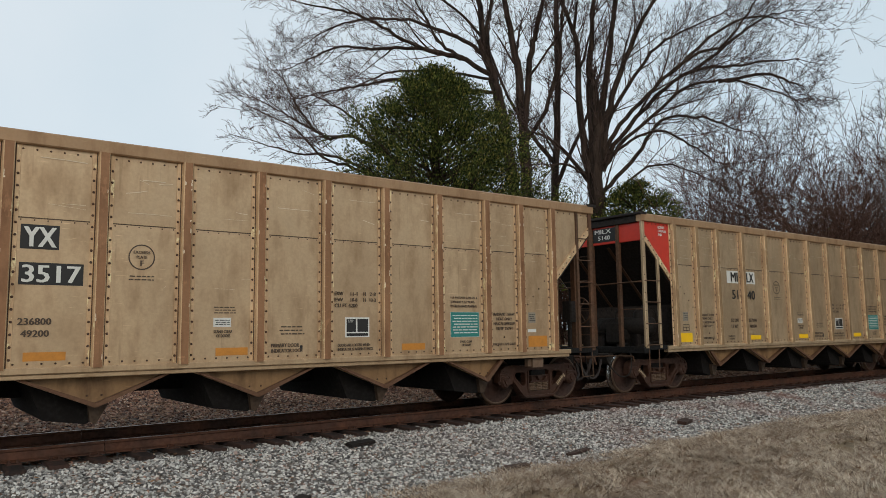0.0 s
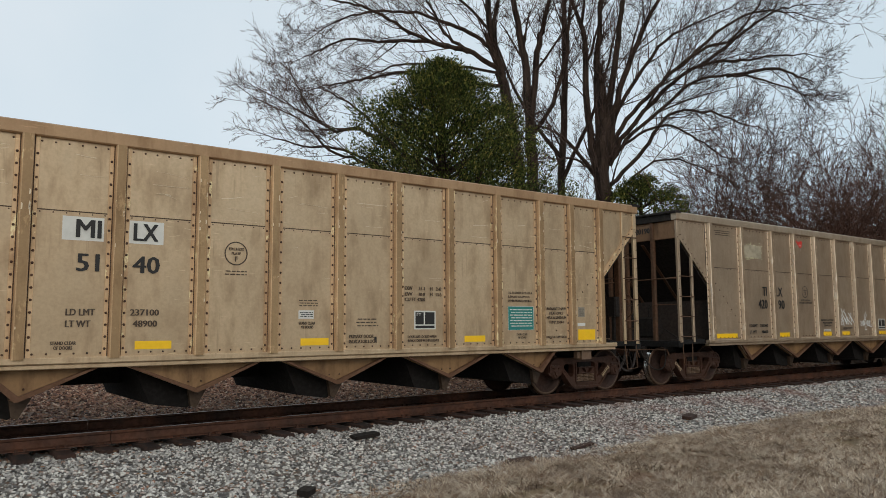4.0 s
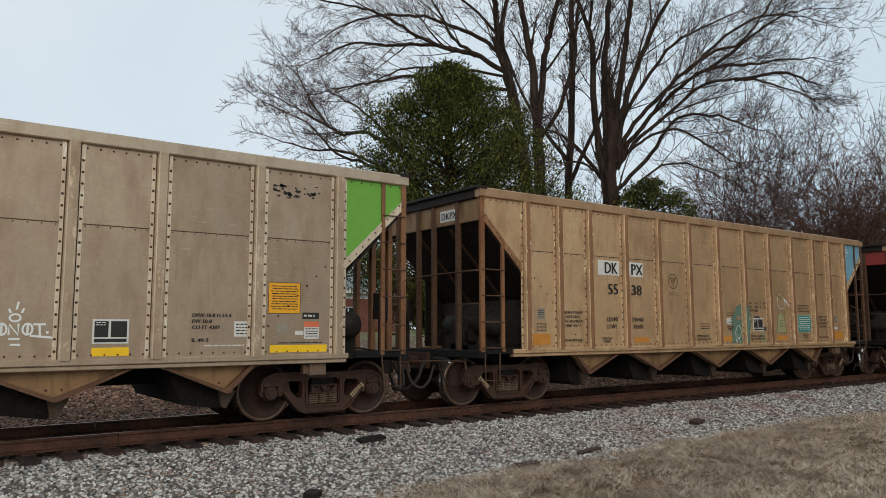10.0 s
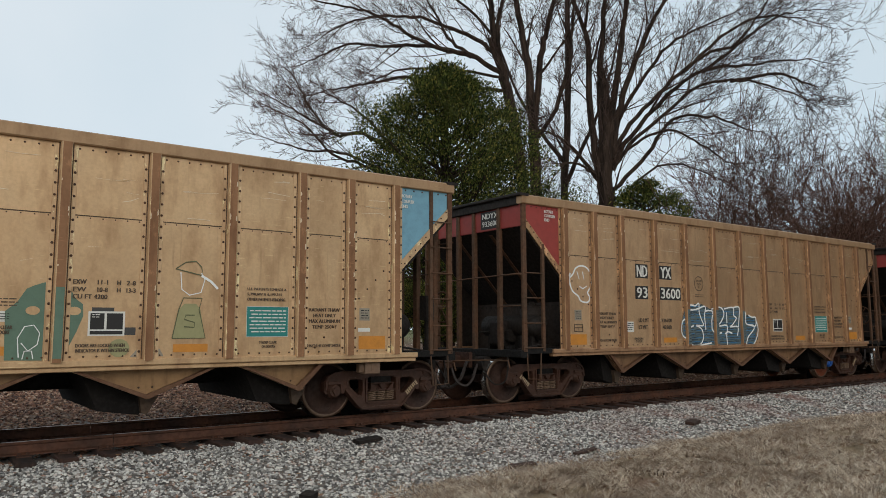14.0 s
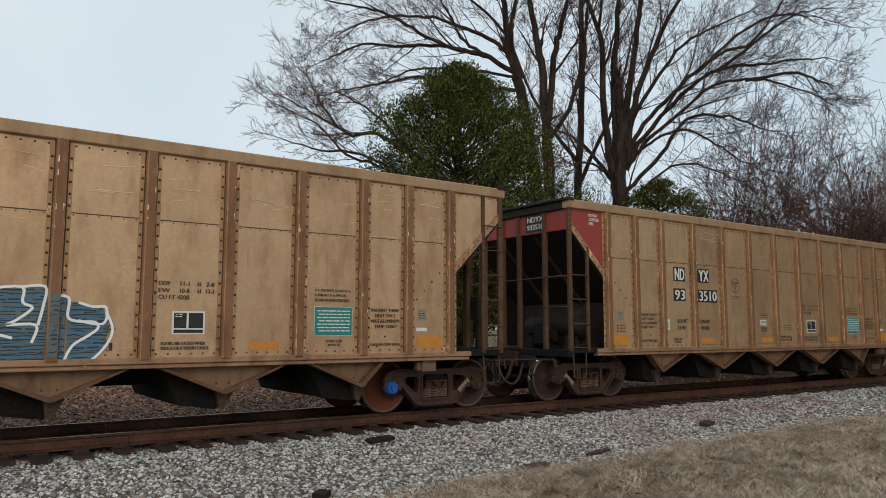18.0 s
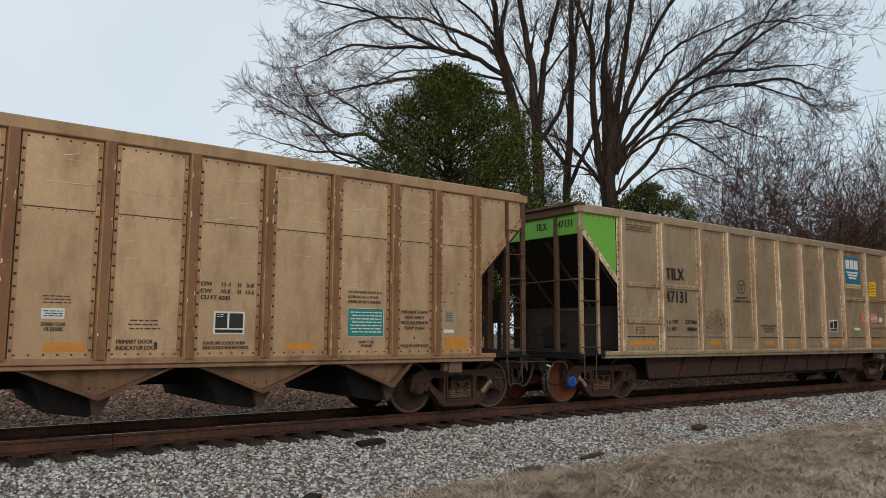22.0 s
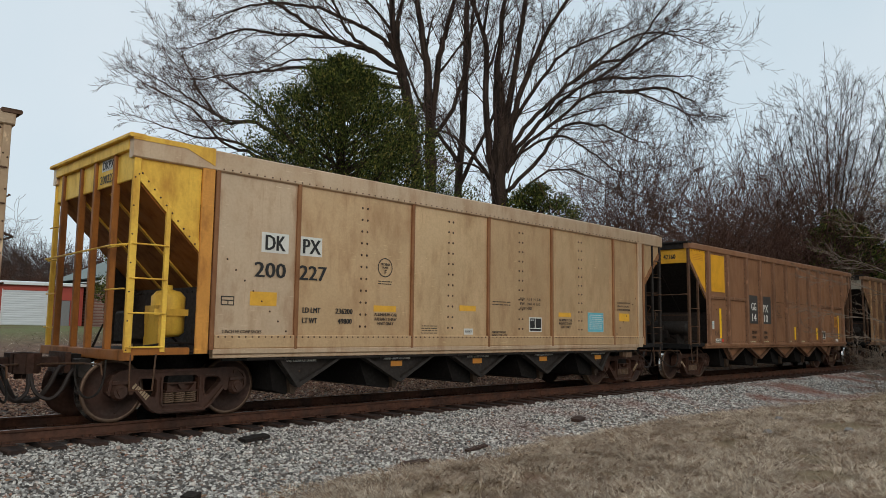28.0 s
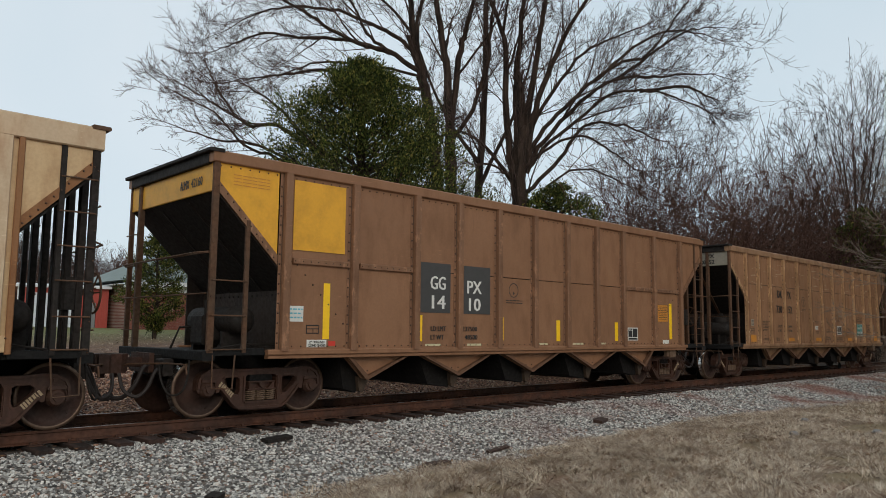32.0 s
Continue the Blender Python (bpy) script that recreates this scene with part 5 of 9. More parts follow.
bars(car, 6.67, 7.03, 1.23, 1.27, 1, M_INK, -HALF - 0.009)
bars(car, 7.66, 8.02, 1.235, 1.275, 1, M_FAINT)
bars(car, 1.5, 2.2, 3.6, 3.75, 3, M_FAINT, -HALF - 0.012)
bird = [(0.0, 0.31), (0.02, 0.31), (0.11, 0.23), (0.20, 0.175), (0.24, 0.19), (0.31, 0.20), (0.345, 0.215), (0.36, 0.235), (0.375, 0.21), (0.41, 0.20), (0.425, 0.175), (0.40, 0.155), (0.40, 0.10), (0.37, 0.05), (0.32, 0.02), (0.27, 0.02), (0.225, 0.06), (0.17, 0.115), (0.09, 0.185), (0.02, 0.25)]
patch(car, [(5.28 + a, 3.50 + b) for a, b in bird], BIRDRED, -HALF - 0.003, "bird_emblem")
stroke(car, curve([(5.53, 3.63), (5.58, 3.59), (5.65, 3.60)]), 0.008, M_WHITE, -HALF - 0.0045, "bird_wing")
stroke(car, [(5.58, 3.52), (5.57, 3.465), (5.61, 3.46)], 0.008, M_WHITE, -HALF - 0.004, "bird_leg")
for pts in ([(7.7, 1.88), (7.74, 1.8), (7.79, 1.77), (7.86, 1.8), (7.89, 1.85)], [(7.53, 1.49), (7.58, 1.47), (7.73, 1.4)], [(7.71, 1.5), (7.65, 1.45), (7.6, 1.33)], [(7.56, 1.67), (7.65, 1.68), (7.61, 1.61), (7.73, 1.54), (7.84, 1.37)],):
    stroke(car, curve(pts), 0.032, WHITESPRAY, -HALF - 0.0075)
for pts in ([(7.67, 1.72), (7.75, 1.61), (7.84, 1.48)], [(7.75, 1.73), (7.85, 1.61), (8.0, 1.42)], [(7.89, 1.77), (7.99, 1.64), (8.11, 1.41)], [(7.88, 1.61), (7.99, 1.49), (8.03, 1.42)],):
    stroke(car, curve(pts), 0.032, WHITESPRAY, -HALF - 0.0075)
for pts in ([(8.1, 1.61), (8.0, 1.58), (8.12, 1.52), (8.31, 1.41)], [(8.11, 1.75), (8.28, 1.62), (8.43, 1.47)], [(8.28, 1.76), (8.28, 1.62), (8.31, 1.48)], [(8.17, 1.57), (8.28, 1.65)],):
    stroke(car, curve(pts), 0.032, WHITESPRAY, -HALF - 0.0075)
for pts in ([(8.86, 1.49), (8.91, 1.51), (8.93, 1.46), (8.88, 1.38), (8.97, 1.37)], [(9.12, 1.38), (9.12, 1.51), (9.22, 1.38), (9.22, 1.52)], [(9.38, 1.51), (9.52, 1.51)], [(9.45, 1.51), (9.46, 1.37)],):
    stroke(car, pts, 0.026, WHITESPRAY, -HALF - 0.0075)
for pts in ([(9.35, 1.37), (9.64, 1.34)], [(9.11, 1.7), (9.13, 1.65)], [(9.21, 1.79), (9.19, 1.69)], [(9.27, 1.71), (9.25, 1.65)],):
    stroke(car, pts, 0.026, WHITESPRAY, -HALF - 0.0075)
for pts in ([(9.12, 1.33), (9.24, 1.33)], [(9.14, 1.26), (9.25, 1.26)], [(9.04, 1.51), (9.04, 1.39)], [(9.32, 1.51), (9.32, 1.39)],):
    stroke(car, pts, 0.026, WHITESPRAY, -HALF - 0.0075)
for x, z, a, b in ((9.04, 1.45, 0.055, 0.07), (9.32, 1.45, 0.055, 0.07), (9.18, 1.59, 0.06, 0.045)):
    stroke(car, [(x + a * math.cos(q), z + b * math.sin(q)) for q in [math.pi / 6 * k for k in range(13)]], 0.024, WHITESPRAY)
for x in (8.77, 8.84, 9.54):
    stroke(car, [(x - 0.015, 1.41), (x + 0.015, 1.41)], 0.03, WHITESPRAY)
writing(car, "THERMALBOND PAINT", 7.74, 1.29, 0.60, 0.042, M_INK)
end_writing(car, "TILX", 0.20, 3.62, 0.34, 0.13, M_INK)
end_writing(car, "420190", -0.34, 3.62, 0.52, 0.13, M_INK)

# fourth car, warm tan with sprayed figures
car = put_car(-26.15, 14.67, RIBS_A, base_style(TAN3, "warm tan coal hopper car with sprayed figures and pale blue end", gusset=TAN3, gusset2=M_BLUEEND, gusset_fl=RIBTAN, post=RIBRUST, post2=M_RUST, end=VEE, kit=("gear", "valve", "tank"), heap=2.0, load_at=22, load_w=7, load=3.97, **tan))
for s, x0, x1 in (("DK", 3.14, 3.80), ("PX", 4.07, 4.57)):
    plate(car, x0, x1, 2.56, 2.87, M_WHITE, "lettering_board")
writing(car, "DK", 3.34, 2.60, 0.40, 0.23, M_INK)
writing(car, "PX", 4.18, 2.60, 0.38, 0.23, M_INK)
reporting(car, [("55", 3.43, 2.16, 0.31, 0.22), ("38", 4.17, 2.16, 0.34, 0.22)], M_INK)
stencils(car, ("236400", "49600"), M_FAINT, M_ORANGE, swap=True)
patch(car, [(7.85, 1.09), (7.83, 1.69), (7.96, 1.81), (8.05, 1.97), (8.15, 2.02), (8.26, 2.06), (8.26, 1.08)], GREENSPRAY)
patch(car, [(8.52, 1.07), (8.56, 1.26), (8.64, 1.44), (8.71, 1.64), (8.70, 1.79), (8.61, 1.86), (8.52, 2.03)], GREENSPRAY)
for x in (8.13, 8.60):
    g = Geo()
    g.prism([(x + 0.08 * math.cos(a), 1.70 + 0.055 * math.sin(a)) for a in [2 * math.pi * k / 14 for k in range(14)]], "y", -HALF - 0.010, -HALF - 0.008)
    part("spray_paint", g, TAN3, car)
stroke(car, [(8.00, 1.12), (7.98, 1.36), (8.05, 1.50), (8.15, 1.52), (8.22, 1.42), (8.20, 1.28), (8.10, 1.20), (8.02, 1.30)], 0.012, WHITESPRAY, -HALF - 0.010)
stroke(car, [(8.04, 1.10), (8.06, 1.20), (8.14, 1.20), (8.16, 1.10)], 0.012, WHITESPRAY, -HALF - 0.010)
BAG = plain("grey_green_spray_paint", lin(150, 146, 104), 0.65, 0.3)
OLIVE = plain("dark_olive_spray_line", lin(96, 96, 66), 0.65, 0.3)
patch(car, [(9.84, 1.34), (9.92, 1.74), (10.00, 1.82), (10.16, 1.82), (10.22, 1.74), (10.30, 1.34)], BAG)
stroke(car, [(9.84, 1.34), (9.92, 1.74), (9.98, 1.90), (10.24, 1.90), (10.20, 1.74), (10.30, 1.34), (9.84, 1.34)], 0.014, OLIVE)
stroke(car, [(10.14, 1.66), (10.02, 1.66), (10.00, 1.60), (10.14, 1.56), (10.14, 1.49), (10.0, 1.50)], 0.018, OLIVE)
stroke(car, [(9.93, 2.26), (9.95, 2.02), (10.06, 1.94), (10.22, 1.98), (10.27, 2.16), (10.22, 2.26)], 0.014, WHITESPRAY)
stroke(car, [(9.86, 2.30), (10.00, 2.40), (10.14, 2.42), (10.22, 2.34), (10.24, 2.22), (9.86, 2.30)], 0.016, OLIVE)
stroke(car, [(10.22, 2.22), (10.36, 2.14), (10.46, 2.04)], 0.035, WHITESPRAY)
g = Geo()
g.prism([(9.16 + 0.13 * math.cos(a), 1.22 + 0.12 * math.sin(a)) for a in [2 * math.pi * k / 16 for k in range(16)]], "y", -HALF - 0.007, -HALF - 0.005)
part("spray_paint", g, BAG, car)
patch(car, [(9.30, 1.10), (9.42, 1.24), (9.55, 1.26), (9.68, 1.20), (9.74, 1.10)], M_GALV)
plate(car, 8.81, 9.08, 1.70, 1.75, DARKBOARD, "paint_patch")
plate(car, 9.22, 9.36, 1.39, 1.49, DARKBOARD, "paint_patch")
g = Geo()
g.box(RIBS_A[7] - 0.05, RIBS_A[7] + 0.05, -HALF - 0.0872, -HALF - 0.0855, 1.10, 2.0)
part("spray_paint", g, GREENSPRAY, car)
end_plate(car, -0.95, -0.35, 3.52, 3.74, M_WHITE)
end_writing(car, "DKPX", -0.40, 3.56, 0.5, 0.13, M_INK)
for s, z, w in (("ROTARY", 3.70, 0.22), ("COUPLER", 3.61, 0.26), ("END", 3.52, 0.13)):
    writing(car, s, 13.60, z, w, 0.055, M_WHITE)

# fifth car, large blue spray painting
car = put_car(-9.79, 14.67, RIBS_A, base_style(TAN4, "brown-tan coal hopper car with dull red end and blue graffiti", gusset=M_DULLRED, end=M_DULLRED, heap=0.6, load_at=2, load_w=2,
              blue=((), (0,)), orange=((), (0,)), **{**tan, "rib_m": RIBDARK, "flange_m": FLANGEDARK, "sill": SILLBRN, "vee": VEEBRN}))
reporting(car, [("ND", 3.36, 2.59, 0.36, 0.25), ("YX", 4.18, 2.59, 0.38, 0.25), ("93", 3.34, 2.13, 0.37, 0.23), ("3600", 4.18, 2.13, 0.70, 0.23)], M_WHITE, M_INK)
stencils(car, ("236700", "49300"))
rotary(car)
rg = random.Random(11)
HAZE = plain("thin_grey_blue_spray", lin(92, 104, 104), 0.65, 0.7, scale=4)
DEEPBLUE = plain("deep_blue_spray_line", lin(28, 46, 60), 0.6, 0.4)
MIDBLUE = plain("blue_spray_line", lin(52, 116, 158), 0.6, 0.4)
for poly in ([(4.91, 1.67), (5.06, 1.96), (5.54, 2.05), (5.78, 1.98), (6.09, 1.9), (6.1, 1.06), (5.25, 1.07), (4.92, 1.27)], [(6.09, 1.92), (6.56, 1.97), (7.19, 1.98), (7.45, 1.85), (7.45, 1.03), (6.1, 1.04)], [(7.47, 1.81), (7.88, 1.72), (7.98, 1.44), (7.83, 1.08), (7.47, 1.01)]):
    patch(car, poly, HAZE, -HALF - 0.0205)
    hatch(car, poly, 0.042, DEEPBLUE, -HALF - 0.0222, rg)
    hatch(car, poly, 0.085, MIDBLUE, -HALF - 0.0232, rg)
for pts in ([(5.33, 1.53), (5.11, 1.49), (5.07, 1.7), (5.06, 1.93), (5.23, 2.0), (5.42, 1.99), (5.55, 2.05), (5.55, 1.85), (5.62, 1.69), (5.7, 1.54), (5.51, 1.53), (5.41, 1.53), (5.55, 1.49), (5.65, 1.42), (5.68, 1.24), (5.56, 1.1), (5.29, 1.07), (5.15, 1.16), (5.04, 1.23)], [(5.1, 1.89), (5.42, 1.9), (5.79, 1.98), (5.76, 1.76), (5.79, 1.42)], [(5.78, 1.87), (6.08, 1.87), (6.05, 1.66), (6.05, 1.44), (6.15, 1.37)], [(5.06, 1.68), (4.92, 1.63), (4.86, 1.44), (4.92, 1.29), (5.06, 1.23)],):
    stroke(car, curve(pts), 0.034, WHITESPRAY, -HALF - 0.0245)
for pts in ([(6.05, 1.92), (6.32, 1.97), (6.49, 1.93), (6.55, 1.8), (6.43, 1.63), (6.3, 1.52), (6.63, 1.54), (6.67, 1.44), (6.63, 1.29), (6.66, 1.03)], [(6.66, 1.85), (6.66, 1.59)], [(6.56, 1.93), (6.94, 1.97), (6.96, 1.78), (7.07, 1.71), (6.89, 1.55), (6.8, 1.5), (7.12, 1.5), (7.08, 1.28)], [(6.94, 1.97), (7.2, 1.98), (7.19, 1.75), (7.14, 1.5)],):
    stroke(car, curve(pts), 0.034, WHITESPRAY, -HALF - 0.0245)
for pts in ([(6.56, 1.33), (6.7, 1.38), (6.87, 1.34)], [(6.16, 1.37), (6.24, 1.31), (6.19, 1.22)], [(6.24, 1.33), (6.43, 1.36)], [(7.24, 1.87), (7.47, 1.85), (7.47, 1.61), (7.59, 1.55), (7.79, 1.54), (7.83, 1.46), (7.71, 1.36), (7.54, 1.24), (7.45, 1.05)],):
    stroke(car, curve(pts), 0.034, WHITESPRAY, -HALF - 0.0245)
for pts in ([(7.59, 1.79), (7.76, 1.74), (7.92, 1.73), (7.89, 1.52), (7.59, 1.56)], [(7.92, 1.68), (8.01, 1.44), (7.91, 1.2), (7.69, 0.98)], [(5.15, 1.16), (5.25, 1.07), (5.56, 1.08), (6.0, 1.12)], [(6.1, 1.0), (6.68, 1.0), (7.15, 1.01), (7.5, 1.01)],):
    stroke(car, curve(pts), 0.034, WHITESPRAY, -HALF - 0.0245)
for x in RIBS_A[4:7]:
    g = Geo()
    g.box(x - 0.05, x + 0.05, -HALF - 0.0872, -HALF - 0.0855, 1.10, 1.90)
    part("spray_paint", g, HAZE, car)
    hatch(car, [(x - 0.05, 1.1), (x + 0.05, 1.1), (x + 0.05, 1.9), (x - 0.05, 1.9)], 0.06, DEEPBLUE, -HALF - 0.0885, rg)
stroke(car, curve([(1.30, 2.58), (1.28, 2.40), (1.36, 2.22), (1.52, 2.12), (1.60, 2.02), (1.80, 2.00), (1.86, 2.10), (1.80, 2.20), (1.90, 2.34), (1.92, 2.54), (1.80, 2.70), (1.62, 2.74), (1.46, 2.68), (1.38, 2.56), (1.28, 2.48)]), 0.034, WHITESPRAY)
stroke(car, [(1.50, 2.62), (1.56, 2.46)], 0.02, WHITESPRAY)
stroke(car, [(1.66, 2.62), (1.70, 2.46)], 0.02, WHITESPRAY)
stroke(car, [(1.56, 2.32), (1.66, 2.27), (1.78, 2.33)], 0.02, WHITESPRAY)
plate(car, 2.92, 3.22, 1.39, 1.61, M_WHITE, "label")
bars(car, 2.94, 3.20, 1.42, 1.59, 4, M_INK, -HALF - 0.009)
end_plate(car, -0.95, -0.35, 3.48, 3.84, M_INK)
end_writing(car, "NDYX", -0.40, 3.69, 0.5, 0.11, M_WHITE)
end_writing(car, "933600", -0.40, 3.53, 0.5, 0.11, M_WHITE)

# sixth car, dull red end
car = put_car(6.575, 14.67, RIBS_A, base_style(TAN5, "dull brown-tan coal hopper car with red end and black number boards", gusset=M_DULLRED, end=M_DULLRED, heap=1.8, load_at=2, load_w=1.8, **{**tan, "rib_m": RIBDARK, "flange_m": FLANGEDARK, "sill": SILLBRN, "vee": VEEBRN}))
reporting(car, [("ND", 3.31, 2.56, 0.35, 0.26), ("YX", 4.18, 2.56, 0.38, 0.26), ("93", 3.30, 2.12, 0.36, 0.22), ("3510", 4.18, 2.11, 0.66, 0.23)], M_WHITE, M_INK)
stencils(car, ("236500", "49500"))
rotary(car)
plate(car, 2.84, 3.10, 1.45, 1.68, M_WHITE, "label")
bars(car, 2.86, 3.08, 1.47, 1.66, 4, M_INK, -HALF - 0.009)
end_plate(car, -0.95, -0.35, 3.48, 3.84, M_INK)
end_writing(car, "NDYX", -0.40, 3.69, 0.5, 0.11, M_WHITE)
end_writing(car, "933510", -0.40, 3.53, 0.5, 0.11, M_WHITE)

# seventh car, deep door skirt and green end
def seam6(i, n):
    return [1.38, 1.70, 2.48] if i in (0, n - 1) else ([1.38, 2.48] if i in (1, n - 2) else [1.38])


car = put_car(22.72, 14.90, RIBS_B, base_style(SILVER6, "grey-brown aluminium coal hopper car with green end and deep door skirt", scratch=False, rib_m=RIB7, flange_m=FLANGE7, flanges=(-1, 1), gusset=M_GREEN,
              end=M_GREEN, post=RIB7, chord=CHORD7, end_chord=M_RUST, cut=1.12, zcut=2.49, sill_x=0.7, skirt=True, vee=SKIRT6, seam_rivets=False, low_band=True,
              seams=seam6, bands=lambda i, j: not (j == 1), kit=("valve",), kit2=("tank", "valve"), bolts=False, rungs=[1.16, 1.60, 2.08, 2.52], posts=(-0.95, 1.15), blue=((0,), ()), orange=((0,), ())))
writing(car, "TILX", 2.76, 2.64, 0.67, 0.26, M_INK, -HALF - 0.018)
writing(car, "47131", 2.73, 2.13, 0.78, 0.26, M_INK, -HALF - 0.012)
for s, x, z, w in (("LD LMT", 2.77, 1.66, 0.42), ("LT WT", 2.77, 1.50, 0.34), ("237200", 3.42, 1.66, 0.44), ("48800", 3.48, 1.50, 0.37)):
    writing(car, s, x, z, w, 0.09, M_INK, -HALF - 0.012)
ring(car, 5.73, 2.60, 0.17, M_INK, -HALF - 0.012)
writing(car, "F", 5.70, 2.50, 0.06, 0.09, M_INK, -HALF - 0.012)
bars(car, 5.63, 5.83, 2.61, 2.68, 2, M_INK, -HALF - 0.012)
for i, s in enumerate(("SEE PICKUP SHOE", "DECAL BL & AR CORNERS")):
    writing(car, s, 5.73 - (0.26, 0.38)[i], 2.30 - 0.08 * i, (0.52, 0.76)[i], 0.05, M_INK, -HALF - 0.012)
for i, s in enumerate(("RADIANT HEAT ONLY", "MAX ALUMINUM", "TEMP 250 F")):
    k = (0.72, 0.52, 0.42)[i]
    writing(car, s, 6.92 - k / 2, 1.64 - 0.075 * i, k, 0.05, M_FAINT, -HALF - 0.012)
inspection_sign(car, 10.03, 1.54)
for x0, x1 in ((1.50, 2.40), (4.32, 4.75), (6.72, 7.10), (7.82, 8.22), (10.05, 10.45), (12.55, 13.3)):
    plate(car, x0, x1, 1.19, 1.29, M_ORANGE, "reflector")
plate(car, 11.00, 11.95, 2.92, 3.72, LOGOBLUE, "logo_board", -HALF - 0.020)
for a in (3.40, ):
    for dx in (0.10, 0.36, 0.62):
        patch(car, [(11.0 + dx, 3.36), (11.0 + dx + 0.22, 3.36), (11.0 + dx + 0.22, 3.62), (11.0 + dx, 3.62)], M_WHITE, -HALF - 0.024, "logo_shape")
for k in range(3):
    patch(car, [(11.12 + 0.06 * k, 3.28 - 0.08 * k), (11.83 - 0.06 * k, 3.28 - 0.08 * k), (11.80 - 0.06 * k, 3.23 - 0.08 * k), (11.16 + 0.06 * k, 3.23 - 0.08 * k)], M_WHITE, -HALF - 0.024, "logo_shape")
plate(car, 11.02, 11.94, 2.80, 2.92, CREAM, "lettering_board", -HALF - 0.020)
writing(car, "Rapid Discharge", 11.06, 2.82, 0.82, 0.08, M_ORANGE, -HALF - 0.024)
notice(car, 12.47, 12.98, 2.60, 3.05, M_YELLOW, M_INK, 8)
notice(car, 12.48, 12.96, 1.85, 2.07, SALMON, M_WHITE, 4)
plate(car, 11.9, 12.05, 1.84, 2.06, SALMON, "label", -HALF - 0.012)
plate(car, 11.45, 11.8, 1.58, 1.66, M_WHITE, "label", -HALF - 0.012)
plate(car, 13.05, 13.25, 1.84, 1.98, M_WHITE, "label", -HALF - 0.012)
outline_box(car, 1.72, 2.0, 1.44, 1.58, M_FAINT)
bars(car, 1.42, 2.3, 3.62, 3.78, 3, M_FAINT, -HALF - 0.022)
for k, (x, z, a, b) in enumerate(((4.36, 3.15, 0.09, 0.40), (4.22, 2.55, 0.07, 0.20), (6.05, 3.28, 0.10, 0.20), (8.02, 3.32, 0.10, 0.16), (8.10, 3.05, 0.14, 0.13), (9.02, 3.12, 0.15, 0.08), (9.02, 2.15, 0.08, 0.30), (2.2, 2.3, 0.10, 0.2))):
    rg = random.Random(k)
    patch(car, [(x + a * (0.75 + 0.5 * rg.random()) * math.cos(q) + 0.12 * b * math.sin(2 * q + k), z + b * (0.75 + 0.5 * rg.random()) * math.sin(q)) for q in [2 * math.pi * m / 18 for m in range(18)]], SMUDGE, -HALF - 0.004, "smudge")
GHOST = plain("dull_brown_marker_line", lin(96, 78, 62), 0.8, 0.5)
for pts in ([(4.02, 1.55), (4.10, 1.85), (4.28, 1.98), (4.50, 1.92), (4.62, 1.99), (4.86, 1.96), (4.94, 1.76), (4.98, 1.56), (4.80, 1.48), (4.55, 1.46), (4.30, 1.48), (4.02, 1.55)],
            [(4.06, 1.72), (4.20, 1.66), (4.32, 1.74), (4.46, 1.64), (4.58, 1.76), (4.72, 1.66), (4.94, 1.70)], [(4.20, 1.52), (4.26, 1.62), (4.38, 1.56), (4.44, 1.66)], [(4.60, 1.52), (4.70, 1.62), (4.82, 1.54), (4.92, 1.62)]):
    stroke(car, curve(pts), 0.012, GHOST, -HALF - 0.005)
rk = random.Random(57)
for k in range(16):
    # faint scrawl inside the outline
    x, z = 4.08 + 0.052 * k, 1.72 + rk.gauss(0, 0.09)
    stroke(car, curve([(x, z), (x + 0.05, z + rk.uniform(0.03, 0.12)), (x + 0.11, z + rk.uniform(-0.03, 0.06)), (x + rk.uniform(0.03, 0.09), z - rk.uniform(0.04, 0.12)), (x + 0.15, z - rk.uniform(0.02, 0.1))]), 0.009, GHOST, -HALF - 0.005)
CHALKLINE = plain("thin_chalk_line", lin(194, 180, 158), 0.7, 0.4)
for pts in ([(1.72, 2.20), (1.58, 2.17), (1.60, 2.09), (1.74, 2.05), (1.70, 1.96), (1.56, 1.97)], [(1.86, 1.95), (1.88, 2.20), (2.02, 2.14), (2.02, 2.0), (1.86, 1.95)],
            [(2.32, 2.20), (2.16, 2.19), (2.15, 2.08), (2.28, 2.08), (2.15, 2.07), (2.15, 1.95), (2.32, 1.96)], [(1.30, 2.08), (1.48, 2.08)], [(2.86, 1.98), (2.80, 1.90), (2.86, 1.80), (2.94, 1.88), (2.88, 1.98)]):
    stroke(car, curve([(a, b - 0.22) for a, b in pts]), 0.017, CHALKLINE, -HALF - 0.016)
end_writing(car, "TILX", -0.35, 3.60, 0.34, 0.15, M_INK)
end_writing(car, "47131", -1.0, 3.60, 0.42, 0.15, M_INK)

